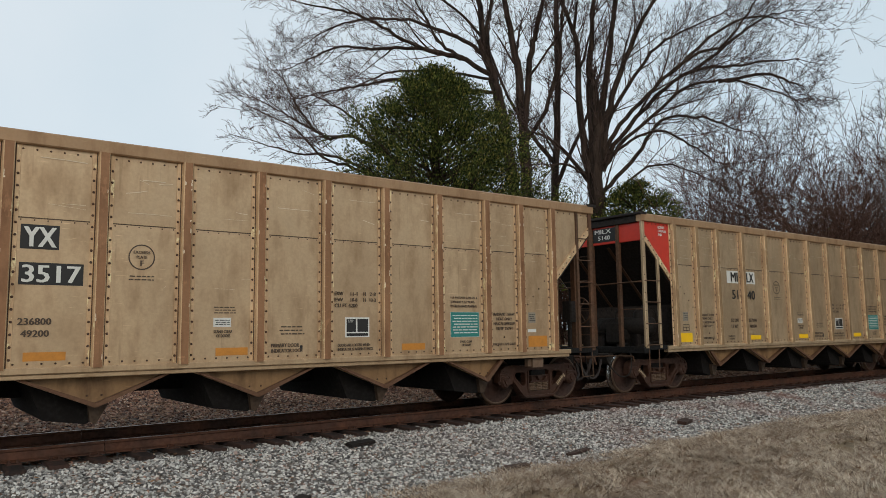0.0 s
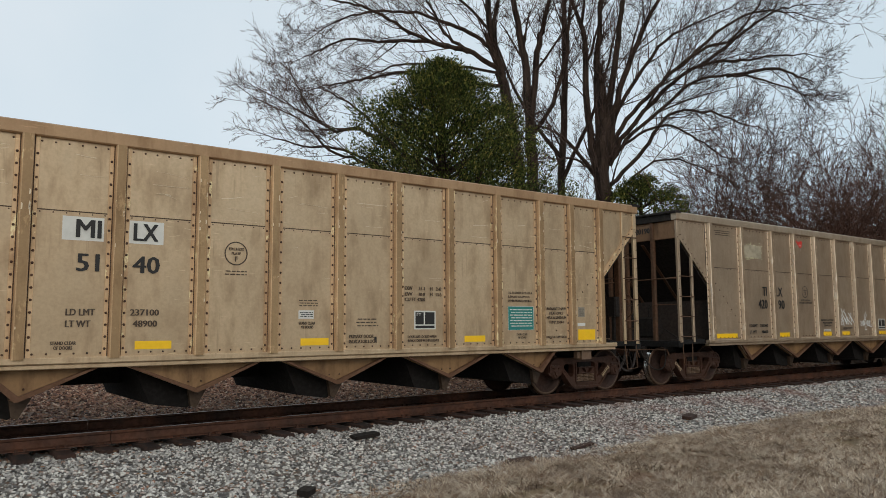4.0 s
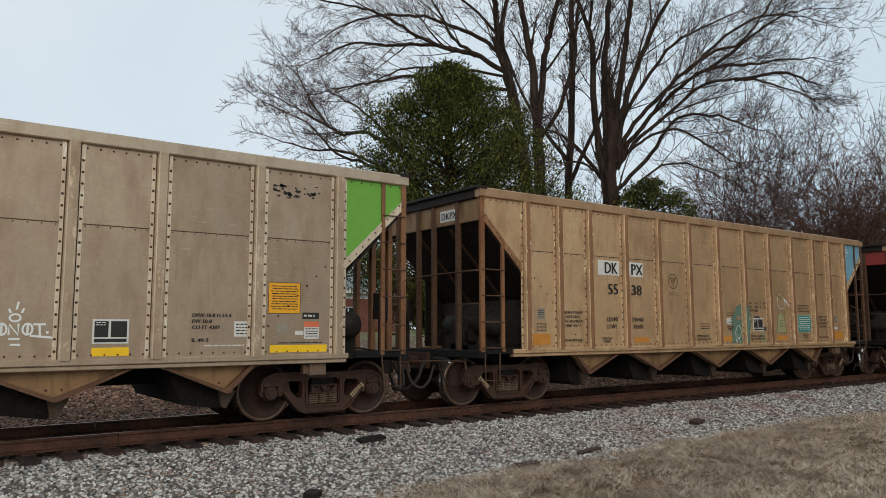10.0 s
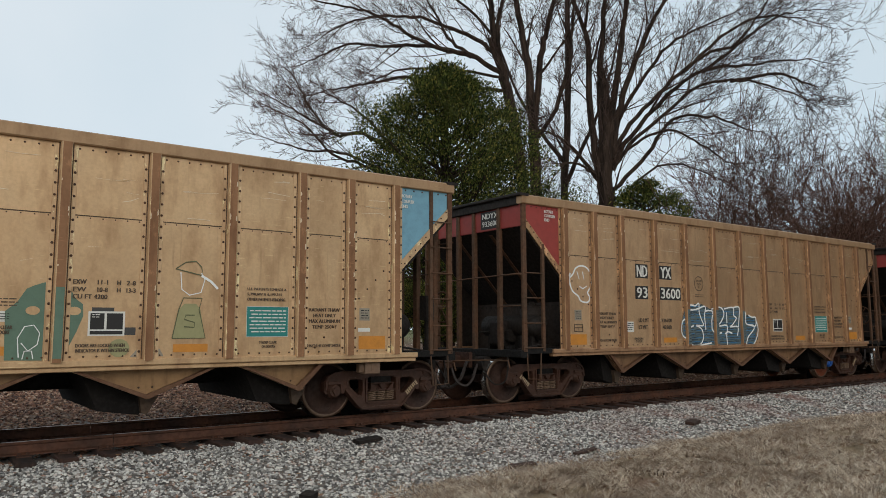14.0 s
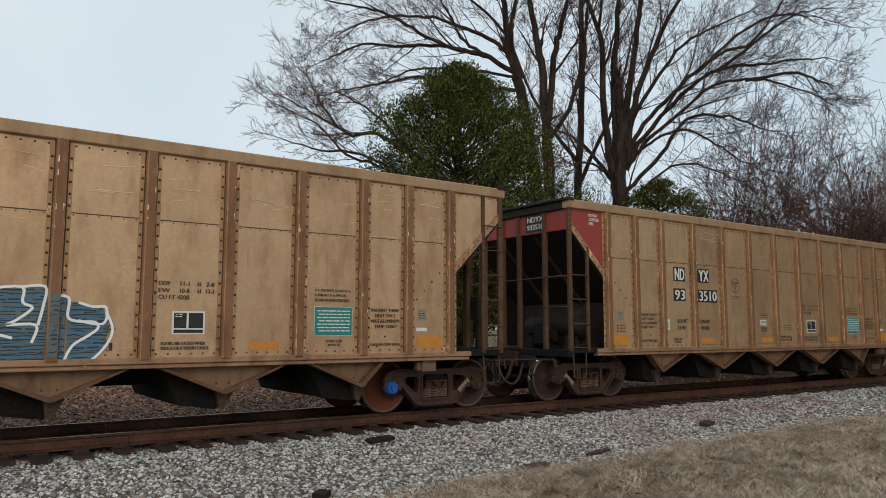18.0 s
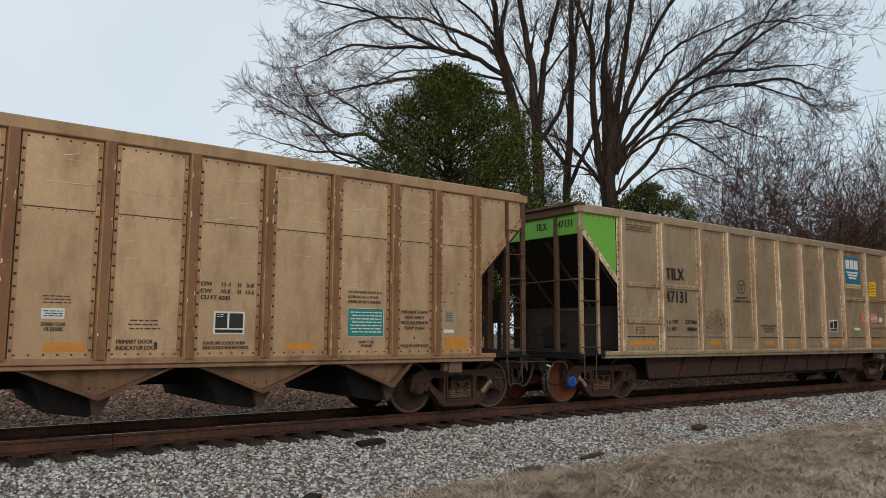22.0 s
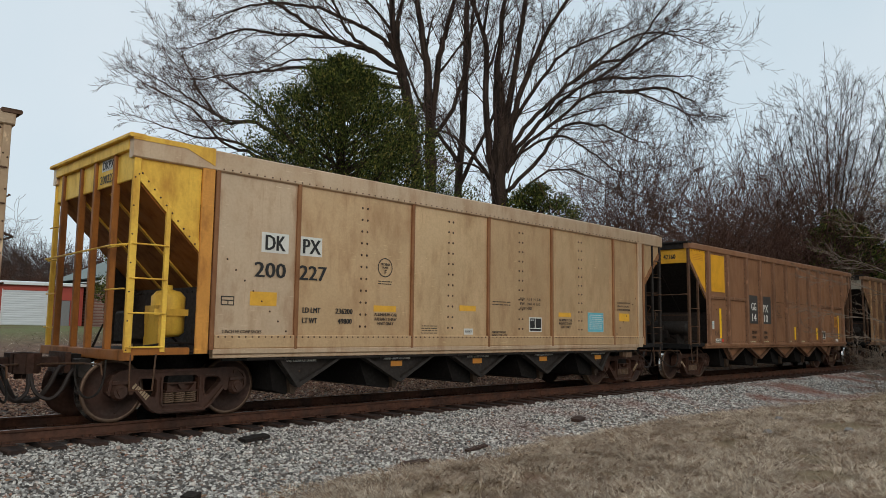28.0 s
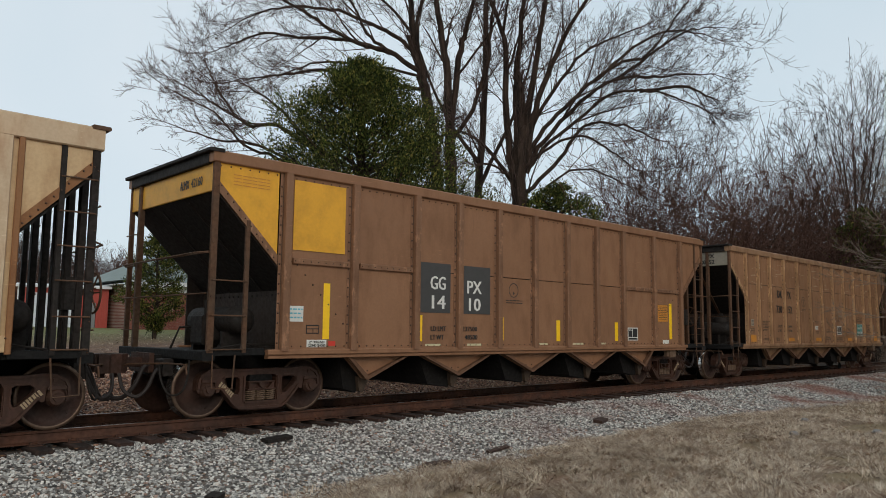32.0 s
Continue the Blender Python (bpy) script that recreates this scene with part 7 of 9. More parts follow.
def m_blade():
    n = Nodes("dry_straw_grass")
    c = n.ramp(n.island(), [(0.0, lin(56, 42, 33)), (0.3, lin(136, 110, 88)), (0.55, lin(206, 181, 154)), (0.78, lin(244, 226, 202)), (1.0, lin(88, 66, 52))])
    a, b = n.noise(0.9, 4), n.noise(3.5, 3)
    c = n.mix(n.val(a, 0.48, 0.62, 0, 0.35), c, lin(108, 86, 68))
    c = n.mix(n.val(b, 0.50, 0.62, 0, 0.55), c, lin(82, 62, 49))
    return n.matt().done(c, 0.9)


M_BLADE = m_blade()


def blades(name, label, roots, length, width, droop, mat, seed, heading=None):
    """Bent flat blades, three joints each."""
    rng = np.random.default_rng(seed)
    n = len(roots)
    a = rng.uniform(0, 2 * np.pi, n) if heading is None else heading + rng.normal(0, 0.9, n)
    d = np.stack([np.cos(a), np.sin(a), np.zeros(n)], 1)
    s = np.stack([-np.sin(a), np.cos(a), np.zeros(n)], 1)
    lift = rng.uniform(1 - droop, 1.0 - droop * 0.25, n) * 0.9
    v = []
    for q, w in ((0, 1.0), (0.38, 0.85), (0.72, 0.5), (1.0, 0.0)):
        up = lift * (q - 0.55 * droop * q * q)
        out = np.sqrt(np.maximum(0.05, 1 - lift ** 2)) * q + 0.25 * q * q
        c = roots + d * (out * length)[:, None] + np.array([0, 0, 1.0]) * (up * length)[:, None]
        c[:, 2] = np.maximum(c[:, 2], roots[:, 2] + 0.008 * q)
        if w:
            v += [c - s * (w * width)[:, None] / 2, c + s * (w * width)[:, None] / 2]
        else:
            v += [c]
    v = np.stack(v, 1)
    f = np.array([(0, 1, 3), (0, 3, 2), (2, 3, 5), (2, 5, 4), (4, 5, 6)])
    F = f[None] + (np.arange(n) * 7)[:, None, None]
    return tagged(new(name, mesh_from(name, v.reshape(-1, 3), F.reshape(-1, 3), mat)), label, "grass", kind="stuff")


def grass_roots(rng, clumps, per, x0, x1, y0, spread):
    cx = rng.uniform(x0, x1, clumps)
    e = np.array([grass_edge(a) for a in cx])
    cy = y0 + (e + 0.15 - y0) * rng.uniform(0, 1, clumps) ** 0.8
    px = np.repeat(cx, per) + rng.normal(0, spread, clumps * per)
    py = np.repeat(cy, per) + rng.normal(0, spread, clumps * per)
    z = np.array([ground_z(a, b) for a, b in zip(px, py)])
    return np.stack([px, py, z], 1)


rg2 = np.random.default_rng(8)
r = grass_roots(rg2, 6400, 26, 2.5, 18, 2.6, 0.11)
bare = np.array([noise.noise(Vector((a * 0.55, b * 0.9, 4.0))) + 0.6 * noise.noise(Vector((a * 1.7, b * 2.2, 1.0))) for a, b, _ in r])
r = r[bare < 0.24 + rg2.uniform(-0.12, 0.2, len(r))]


def combed(r):
    """The way the grass lies, in drifts that change over about a metre."""
    return np.array([0.6 + 3.4 * noise.noise(Vector((a * 0.9, b * 1.2, 7.0))) + 1.6 * noise.noise(Vector((a * 3.1, b * 3.4, 2.0))) for a, b, _ in r])


blades("dry_grass", "matted dry straw-coloured grass", r, rg2.uniform(0.07, 0.27, len(r)), rg2.uniform(0.0035, 0.008, len(r)), 0.86, M_BLADE, 5, combed(r))
r = grass_roots(rg2, 1900, 24, 18, 48, 1.0, 0.24)
blades("dry_grass", "matted dry grass farther along the track", r, rg2.uniform(0.08, 0.26, len(r)), rg2.uniform(0.006, 0.012, len(r)), 0.86, M_BLADE, 6, combed(r))
r = grass_roots(rg2, 420, 30, 4, 22, 3.0, 0.07)
blades("dry_grass", "upright tufts of dry grass", r, rg2.uniform(0.12, 0.34, len(r)), rg2.uniform(0.004, 0.008, len(r)), 0.55, M_BLADE, 7)
# scattered stalks where grass meets stones, and behind the track
r = np.stack([rg2.uniform(0, 40, 9000), rg2.uniform(YC + 17, 50, 9000), np.zeros(9000)], 1)
r[:, 2] = [ground_z(a, b) for a, b, _ in r]
blades("dry_grass", "sparse dry grass on the field behind the track", r, rg2.uniform(0.08, 0.3, len(r)), rg2.uniform(0.012, 0.03, len(r)), 0.7, M_BLADE, 9)
M_LEAF = m_stone("fallen_brown_leaves", [(0.0, lin(70, 46, 32)), (0.5, lin(112, 78, 52)), (1.0, lin(150, 112, 78))])
M_LEAF.name = "fallen_brown_leaves"


def leaves(name, label, pts, size, mat, seed, cat="leaves"):
    rng = np.random.default_rng(seed)
    n = len(pts)
    t = np.array([(-1, 0, 0.1), (-0.2, -0.5, 0), (1, 0, 0.15), (-0.2, 0.5, 0.05)])
    a = rng.uniform(0, 2 * np.pi, n)
    R = np.stack([np.cos(a), -np.sin(a), 0 * a, np.sin(a), np.cos(a), 0 * a, 0 * a, 0 * a, 0 * a + 1], 1).reshape(n, 3, 3)
    v = np.einsum("nij,kj->nki", R, t) * size[:, None, None] + pts[:, None]
    v[:, :, 2] += rng.uniform(0, 0.02, (n, 4))
    f = np.array([(0, 1, 2), (0, 2, 3)])[None] + (np.arange(n) * 4)[:, None, None]
    return tagged(new(name, mesh_from(name, v.reshape(-1, 3), f.reshape(-1, 3), mat)), label, cat, kind="stuff")


p = np.stack([rg2.uniform(-2, 44, 26000), YC + 1.8 + rg2.exponential(9.0, 26000), np.zeros(26000)], 1)
p[:, 2] = [ground_z(a, b) + 0.03 for a, b, _ in p]
leaves("fallen_leaves", "brown fallen leaves behind the track", p, rg2.uniform(0.035, 0.08, len(p)), M_LEAF, 3)
p = np.stack([rg2.uniform(1, 36, 1500), rg2.uniform(6.6, YC - 1.0, 1500), np.zeros(1500)], 1)
p[:, 2] = [ground_z(a, b) + 0.04 for a, b, _ in p]
leaves("fallen_leaves", "few brown leaves on the ballast", p, rg2.uniform(0.02, 0.045, len(p)), M_LEAF, 4)

p = np.stack([rg2.uniform(4, 34, 5200), rg2.uniform(2.2, 7.9, 5200), np.zeros(5200)], 1)
p[:, 2] = [ground_z(a, b) + 0.03 for a, b, _ in p]
leaves("fallen_leaves", "brown leaf litter scattered through dry grass", p, rg2.uniform(0.015, 0.04, len(p)), M_LEAF, 6)
# loose pieces on the ballast
for x, y, w, d, h, rz, name, label in ((5.98, 10.05, 0.46, 0.17, 0.05, 0.1, "steel_plate", "dark rusty steel plate lying on ballast"), (7.25, 7.95, 0.42, 0.12, 0.04, -0.2, "wood_offcut", "dark weathered wood offcut lying on ballast"),
                                       (8.85, 8.25, 0.55, 0.09, 0.035, 0.15, "wood_offcut", "thin grey wood strip lying on ballast"), (12.7, 9.0, 0.40, 0.18, 0.06, 0.3, "wood_offcut", "short dark wood block lying on ballast"),
                                       (3.95, 7.95, 0.22, 0.14, 0.07, 0.7, "steel_plate", "small dark steel piece lying on ballast")):
    g = Geo()
    g.prism([(-w / 2, -d / 2), (w / 2 * 0.95, -d / 2 * 1.05), (w / 2, d / 2 * 0.9), (0, d / 2 * 1.05), (-w / 2 * 0.96, d / 2)], "z", 0, h)
    ob = new(name, g.mesh(name, M_TIE if "wood" in name else M_DARK))
    ob.location, ob.rotation_euler = (x, y, ground_z(x, y) + 0.03), (0.08, -0.05, rz)
    tagged(ob, label, "debris")
g = Geo()
g.add([tuple(q) for q in ICO_V * np.array([0.16, 0.12, 0.09])], [tuple(q) for q in ICO_F])
M_BAG = plain("crumpled_white_plastic", lin(206, 212, 214), 0.45, 0.4, scale=14)
ob = new("plastic_bag", g.mesh("plastic_bag", M_BAG))
ob.location = (6.15, 3.75, ground_z(6.15, 3.75) + 0.06)
tagged(ob, "crumpled white plastic bag in dry grass", "litter")
for k in range(3):
    g = Geo()
    g.add([tuple(q) for q in ICO_V * np.array([0.11 + 0.03 * k, 0.09, 0.07])], [tuple(q) for q in ICO_F])
    ob = new("stone", g.mesh("stone", M_BALLAST))
    x, y = ((13.6, 5.6), (16.2, 6.4), (15.0, 4.7))[k]
    ob.location = (x, y, ground_z(x, y) + 0.03)
    tagged(ob, "pale loose stone in dry grass", "stone")


# ---------------------------------------------------------------- trees
def m_bark(name, a, b):
    n = Nodes(name)
    x, y = n.noise(2.2, 5, (3, 3, 0.5)), n.noise(14, 4)
    c = n.mix(n.val(x, 0.35, 0.7), a, b)
    return n.matt().done(c, 0.95, 0, y, 0.02, 0.7)


M_BARK = m_bark("dark_grey_brown_bark", lin(41, 34, 30), lin(76, 62, 53))
M_TWIG = m_bark("grey_brown_twigs", lin(58, 47, 42), lin(92, 74, 66))
M_BRUSH = m_bark("reddish_brown_brush_twigs", lin(68, 48, 41), lin(106, 79, 67))


def segs_mesh(name, segs, mats):
    """Tapered rods from rows of two points and two radii; thick ones five-sided, thin ones three-sided."""
    a = np.array(segs)
    vs, fs, ms, base = [], [], [], 0
    thick = a[:, 6] > 0.035
    for sel, n, mi in ((thick, 6, 0), (~thick, 3, 1)):
        s = a[sel]
        if not len(s):
            continue
        p, q, r0, r1 = s[:, :3], s[:, 3:6], s[:, 6], s[:, 7]
        d = q - p
        ln = np.linalg.norm(d, axis=1)[:, None] + 1e-9
        d = d / ln
        q = q + d * (r1 * 0.6)[:, None]
        ref = np.where(np.abs(d[:, 2:3]) < 0.9, np.array([[0, 0, 1.0]]), np.array([[1.0, 0, 0]]))
        u = np.cross(d, ref)
        u /= np.linalg.norm(u, axis=1)[:, None]
        w = np.cross(d, u)
        ang = 2 * np.pi * np.arange(n) / n
        ringv = u[:, None] * np.cos(ang)[None, :, None] + w[:, None] * np.sin(ang)[None, :, None]
        v = np.concatenate([p[:, None] + ringv * r0[:, None, None], q[:, None] + ringv * r1[:, None, None]], 1)
        f = np.array([(k, (k + 1) % n, n + (k + 1) % n, n + k) for k in range(n)])
        F = f[None] + (np.arange(len(s)) * 2 * n)[:, None, None] + base
        vs.append(v.reshape(-1, 3))
        fs.append(F.reshape(-1, 4))
        ms.append(np.full(len(s) * n, mi))
        base += len(s) * 2 * n
    me = mesh_from(name, np.concatenate(vs), np.concatenate(fs), mats)
    me.polygons.foreach_set("material_index", np.concatenate(ms).astype(np.int32))
    return me


def unit(v):
    l = math.sqrt(v[0] * v[0] + v[1] * v[1] + v[2] * v[2]) + 1e-9
    return (v[0] / l, v[1] / l, v[2] / l)


def across(d, rnd):
    """A random direction square to d."""
    v = Vector((rnd.gauss(0, 1), rnd.gauss(0, 1), rnd.gauss(0, 1)))
    d = Vector(d)
    return tuple((v - d * v.dot(d)).normalized())


def grow(segs, p, d, length, r, level, rnd, up=0.05, kids=(7, 7, 5), wild=0.16, first=0.25, thin=0.0062):
    """One branch and all that springs from it."""
    if thin > 0.0075:
        n = max(2, min(6, int(length / (1.1 if level == 0 else 0.75)) + 1))
    else:
        n = max(2, min(9, int(length / (0.7 if level == 0 else 0.38)) + 1))
    step = length / n
    rr = r
    tip = max(thin * 0.85, r * (0.25 if level else 0.35))
    spots = []
    for i in range(n):
        d = unit((d[0] + rnd.uniform(-wild, wild), d[1] + rnd.uniform(-wild, wild), d[2] + rnd.uniform(-wild, wild) + up))
        q = (p[0] + d[0] * step, p[1] + d[1] * step, p[2] + d[2] * step)
        r2 = r + (tip - r) * (i + 1) / n
        segs.append((*p, *q, rr, r2))
        spots.append((p, q, d, r2, (i + 1) / n))
        p, rr = q, r2
    if level >= len(kids):
        return
    for k in range(kids[level]):
        f = first + (1 - first) * (k + rnd.random()) / kids[level]
        a, b, dd, r2, t = spots[min(n - 1, int(f * n))]
        w = rnd.random()
        q = tuple(a[j] + (b[j] - a[j]) * w for j in range(3))
        side = across(dd, rnd)
        spread = rnd.uniform(0.45, 1.05)
        e = unit(tuple(dd[j] + side[j] * spread for j in range(3)))
        grow(segs, q, e, length * rnd.uniform(0.4, 0.72) * (1.1 - 0.32 * f), max(thin, r2 * rnd.uniform(0.4, 0.62)), level + 1, rnd, up, kids, wild, 0.15, thin)


def limb(segs, pts, r0, r1, rnd, kids=(6, 6, 4), every=0.9, reach=3.4, wild=0.17, thin=0.0062, sway=1.0):
    """A guided limb through a few points, with free branches on its way."""
    pts = [Vector(q) for q in pts]
    n = len(pts) - 1
    fine = []
    for i in range(n):
        a, b = pts[i], pts[i + 1]
        m0 = (pts[i + 1] - pts[max(0, i - 1)]) * 0.5
        m1 = (pts[min(n, i + 2)] - pts[i]) * 0.5
        for k in range(5):
            t = k / 5
            fine.append((2 * t ** 3 - 3 * t * t + 1) * a + (t ** 3 - 2 * t * t + t) * m0 + (3 * t * t - 2 * t ** 3) * b + (t ** 3 - t * t) * m1)
    fine.append(pts[-1])
    fine = [q + Vector((rnd.gauss(0, 1), rnd.gauss(0, 1), rnd.gauss(0, 1))) * sway * (0.015 + 0.12 * min(0.12, r0)) * (i > 0) for i, q in enumerate(fine)]
    total = len(fine) - 1
    for i in range(total):
        ra, rb = r0 + (r1 - r0) * i / total, r0 + (r1 - r0) * (i + 1) / total
        segs.append((*fine[i], *fine[i + 1], ra, rb))
        d = (fine[i + 1] - fine[i])
        ln = d.length
        t = i / total
        if t > 0.22:
            for k in range(max(1, round(ln / every))):
                side, m = across(d.normalized(), rnd), rnd.uniform(0.35, 0.95)
                e = unit(tuple(d.normalized()[j] + side[j] * m for j in range(3)))
                q = fine[i].lerp(fine[i + 1], rnd.random())
                strong = rnd.random() < 0.15
                far, ro = (1.55, max(0.016, min(ra * 0.5, 0.06))) if strong else (1.0, max(0.011, min(ra * 0.36, 0.034)))
                grow(segs, tuple(q), e, far * reach * rnd.uniform(0.5, 1.1) * (1.1 - 0.45 * t), ro, 0, rnd, 0.08, kids[:3], wild, thin=thin)
    d = unit(tuple(fine[-1] - fine[-2]))
    grow(segs, tuple(fine[-1]), d, reach * 0.55, r1, 0, rnd, 0.05, kids, wild * 1.2, thin=thin)


def big_tree(name, label, site, limbs, seed, kids=(5, 4, 3), every=0.62, reach=2.6, right=(0.8, -0.6), bark=None, wild=0.17, thin=0.0062, sway=1.0):
    """site: foot of the tree. limbs: rows of (r0, r1, back, [(out, up) ...]) in metres from the foot; out runs along right, back is how far the tip, or the start and the tip, stand behind."""
    rnd = random.Random(seed)
    base = Vector((site[0], site[1], ground_z(site[0], site[1]) - 0.2))
    ox, oy = Vector((right[0], right[1], 0)), Vector((-right[1], right[0], 0))
    root = tagged(new(name), label, "tree", "bare trees behind the track")
    root.location = base
    segs = []
    for r0, r1, back, pts in limbs:
        n = len(pts) - 1
        b0, b1 = back if isinstance(back, tuple) else (0.0, back)
        limb(segs, [ox * a + oy * (b0 + (b1 - b0) * i / n) + Vector((0, 0, b)) for i, (a, b) in enumerate(pts)], r0, r1, rnd, kids, every, reach, wild, thin, sway)
    arr = np.array(segs)
    heavy = arr[:, 6] > 0.035
    part("trunk", segs_mesh("trunk", arr[heavy], bark or [M_BARK, M_TWIG]), None, root)
    part("crown", segs_mesh("crown", arr[~heavy], bark or [M_BARK, M_TWIG]), None, root, kind="stuff")
    return root


# feet stand 28 to 36 m off along the view
def row_site(out, depth):
    return (0.6 * depth + 0.8 * out, 0.8 * depth - 0.6 * out)


stems = [(0.31, 0.22, 0.0, [(0.0, 0), (-0.2, 4), (-0.3, 7.7), (-0.4, 10.6)]),
         (0.20, 0.10, -0.2, [(-0.4, 10.4), (-0.6, 13.6), (-0.9, 15.2), (-1.3, 17.6)]),
         (0.16, 0.08, 0.5, [(-0.35, 10.4), (0.0, 13.9), (0.3, 15.2), (0.9, 17.6)]),
         (0.11, 0.05, -0.8, [(-0.3, 10.2), (0.4, 11.1), (1.1, 13.1), (1.3, 14.9), (1.5, 17.6)]),
         (0.06, 0.02, -1.0, [(-0.1, 13.0), (1.0, 14.4), (2.0, 16.2)])]
big_tree("oak_tree", "tall bare tree with two stems and rising limbs", row_site(4.1, 31.5), stems, 4, every=0.8, reach=2.2)

leaning = [(0.33, 0.22, 0.0, [(0.5, 0), (0.2, 4.5), (-0.1, 8.0), (-0.6, 11.8), (-1.0, 13.9)]),
           (0.19, 0.10, 0.3, [(-1.0, 13.7), (-1.4, 15.8), (-1.6, 18.4)]),
           (0.11, 0.06, -0.3, [(-1.1, 14.4), (-1.2, 15.8), (-0.7, 18.2)])]
leaning.append((0.12, 0.025, -1.4, [(-0.9, 13.5), (-2.5, 14.4), (-3.8, 14.6), (-5.4, 15.3), (-6.9, 16.1), (-8.5, 16.4), (-10.4, 16.8)]))
leaning.append((0.10, 0.02, (-0.23, 0.8), [(-2.4, 14.3), (-4.1, 14.9), (-6.2, 15.0), (-8.0, 15.2), (-9.5, 14.7), (-10.6, 14.3)]))
leaning.append((0.11, 0.02, (0.1, 1.6), [(-1.15, 14.4), (-2.0, 15.3), (-3.6, 16.1), (-5.1, 16.7), (-7.2, 16.8), (-8.8, 16.4), (-10.2, 15.6)]))
leaning.append((0.09, 0.02, (-0.2, -0.5), [(-2.2, 14.3), (-3.3, 15.0), (-4.1, 16.4), (-5.2, 18.0)]))
leaning.append((0.09, 0.02, -1.8, [(-0.75, 12.8), (-3.3, 12.9), (-5.4, 13.2), (-6.9, 12.8), (-8.5, 12.4), (-9.6, 12.0)]))
leaning.append((0.08, 0.02, (0.15, 1.2), [(-1.35, 15.4), (-2.6, 17.0), (-5.0, 18.6), (-8.4, 19.2)]))
leaning.append((0.07, 0.02, 2.2, [(-0.9, 13.4), (-3.6, 14.0), (-5.6, 14.2), (-7.6, 13.7), (-9.8, 13.2)]))
big_tree("oak_tree", "tall bare leaning tree with long limbs to one side", row_site(3.5, 33), leaning, 9, (4, 4, 2), every=0.46, reach=2.7)

oak = [(0.54, 0.24, 0.0, [(0.0, 0), (-0.3, 3.5), (-0.35, 6.3), (-0.3, 9.0), (-0.3, 11.6)]),
       (0.17, 0.07, 0.3, [(-0.6, 8.4), (-0.9, 11.4), (-0.9, 14.2), (-1.2, 15.5), (-1.9, 17.4)]),
       (0.19, 0.08, 0.8, [(-0.35, 9.6), (-0.4, 12.4), (-0.2, 14.7), (0.2, 17.6)]),
       (0.18, 0.08, -0.6, [(-0.2, 9.4), (0.1, 11.9), (0.5, 14.7), (0.9, 17.6)]),
       (0.16, 0.06, -0.8, [(-0.05, 9.2), (0.3, 11.4), (1.2, 13.9), (2.0, 15.5), (3.4, 17.4)])]
oak.append((0.11, 0.03, 1.6, [(0.0, 9.6), (0.6, 11.4), (2.5, 14.2), (3.8, 15.2), (6.0, 16.3)]))
oak.append((0.11, 0.025, -1.6, [(0.0, 9.3), (0.7, 10.6), (2.2, 12.2), (3.7, 13.4), (5.1, 13.9), (6.2, 15.4), (7.0, 16.6)]))
oak.append((0.12, 0.025, 1.0, [(0.0, 9.0), (0.8, 10.2), (2.9, 12.4), (4.4, 13.3), (6.1, 13.5), (7.8, 13.8), (9.2, 13.9)]))
oak.append((0.10, 0.02, -1.0, [(0.0, 8.7), (0.7, 9.8), (2.4, 11.2), (3.6, 12.2), (5.3, 12.4), (7.0, 11.9), (8.0, 11.4)]))
oak.append((0.10, 0.02, 1.8, [(0.0, 7.9), (1.6, 9.5), (2.8, 11.1), (4.8, 11.3), (6.2, 10.9), (7.2, 10.8)]))
oak.append((0.07, 0.02, -1.4, [(0.0, 8.8), (0.9, 9.8), (2.3, 10.3), (3.5, 9.6), (4.7, 8.7), (6.3, 8.9)]))
oak.append((0.10, 0.03, 0.3, [(-0.4, 7.9), (-1.5, 9.5), (-2.4, 10.3), (-3.1, 10.5)]))
oak.append((0.07, 0.02, -0.4, [(-0.5, 8.3), (-1.1, 8.7), (-2.0, 9.0), (-2.8, 8.0)]))
oak.append((0.09, 0.02, (0.5, 0.6), [(4.2, 13.2), (6.1, 14.7), (7.6, 15.7), (9.0, 16.0)]))
oak.append((0.08, 0.02, (-0.62, 0.4), [(4.9, 12.35), (7.0, 12.8), (8.4, 12.5), (9.0, 12.5)]))
oak.append((0.08, 0.02, (-0.7, -0.6), [(2.9, 12.75), (5.0, 14.6), (6.6, 15.2), (8.4, 15.0)]))
oak.append((0.06, 0.02, -0.9, [(0.0, 7.2), (1.8, 8.8), (3.4, 8.6), (5.0, 7.6)]))
big_tree("oak_tree", "large bare oak with many stems and long sweeping limbs", row_site(7.0, 31), oak, 17, (4, 4, 3), every=0.46, reach=2.7)

behind = [(0.24, 0.12, 0.3, [(0, 0), (0.1, 8), (0.4, 13), (0.5, 19)]),
          (0.12, 0.03, 0.8, [(0.2, 9), (2.0, 13), (3.6, 18)]),
          (0.12, 0.03, 0.8, [(0.2, 10), (-2.0, 13.5), (-3.6, 18.5)])]
big_tree("oak_tree", "bare tree behind with fine upper limbs", row_site(5.6, 36), behind, 23, every=0.8, reach=2.4)

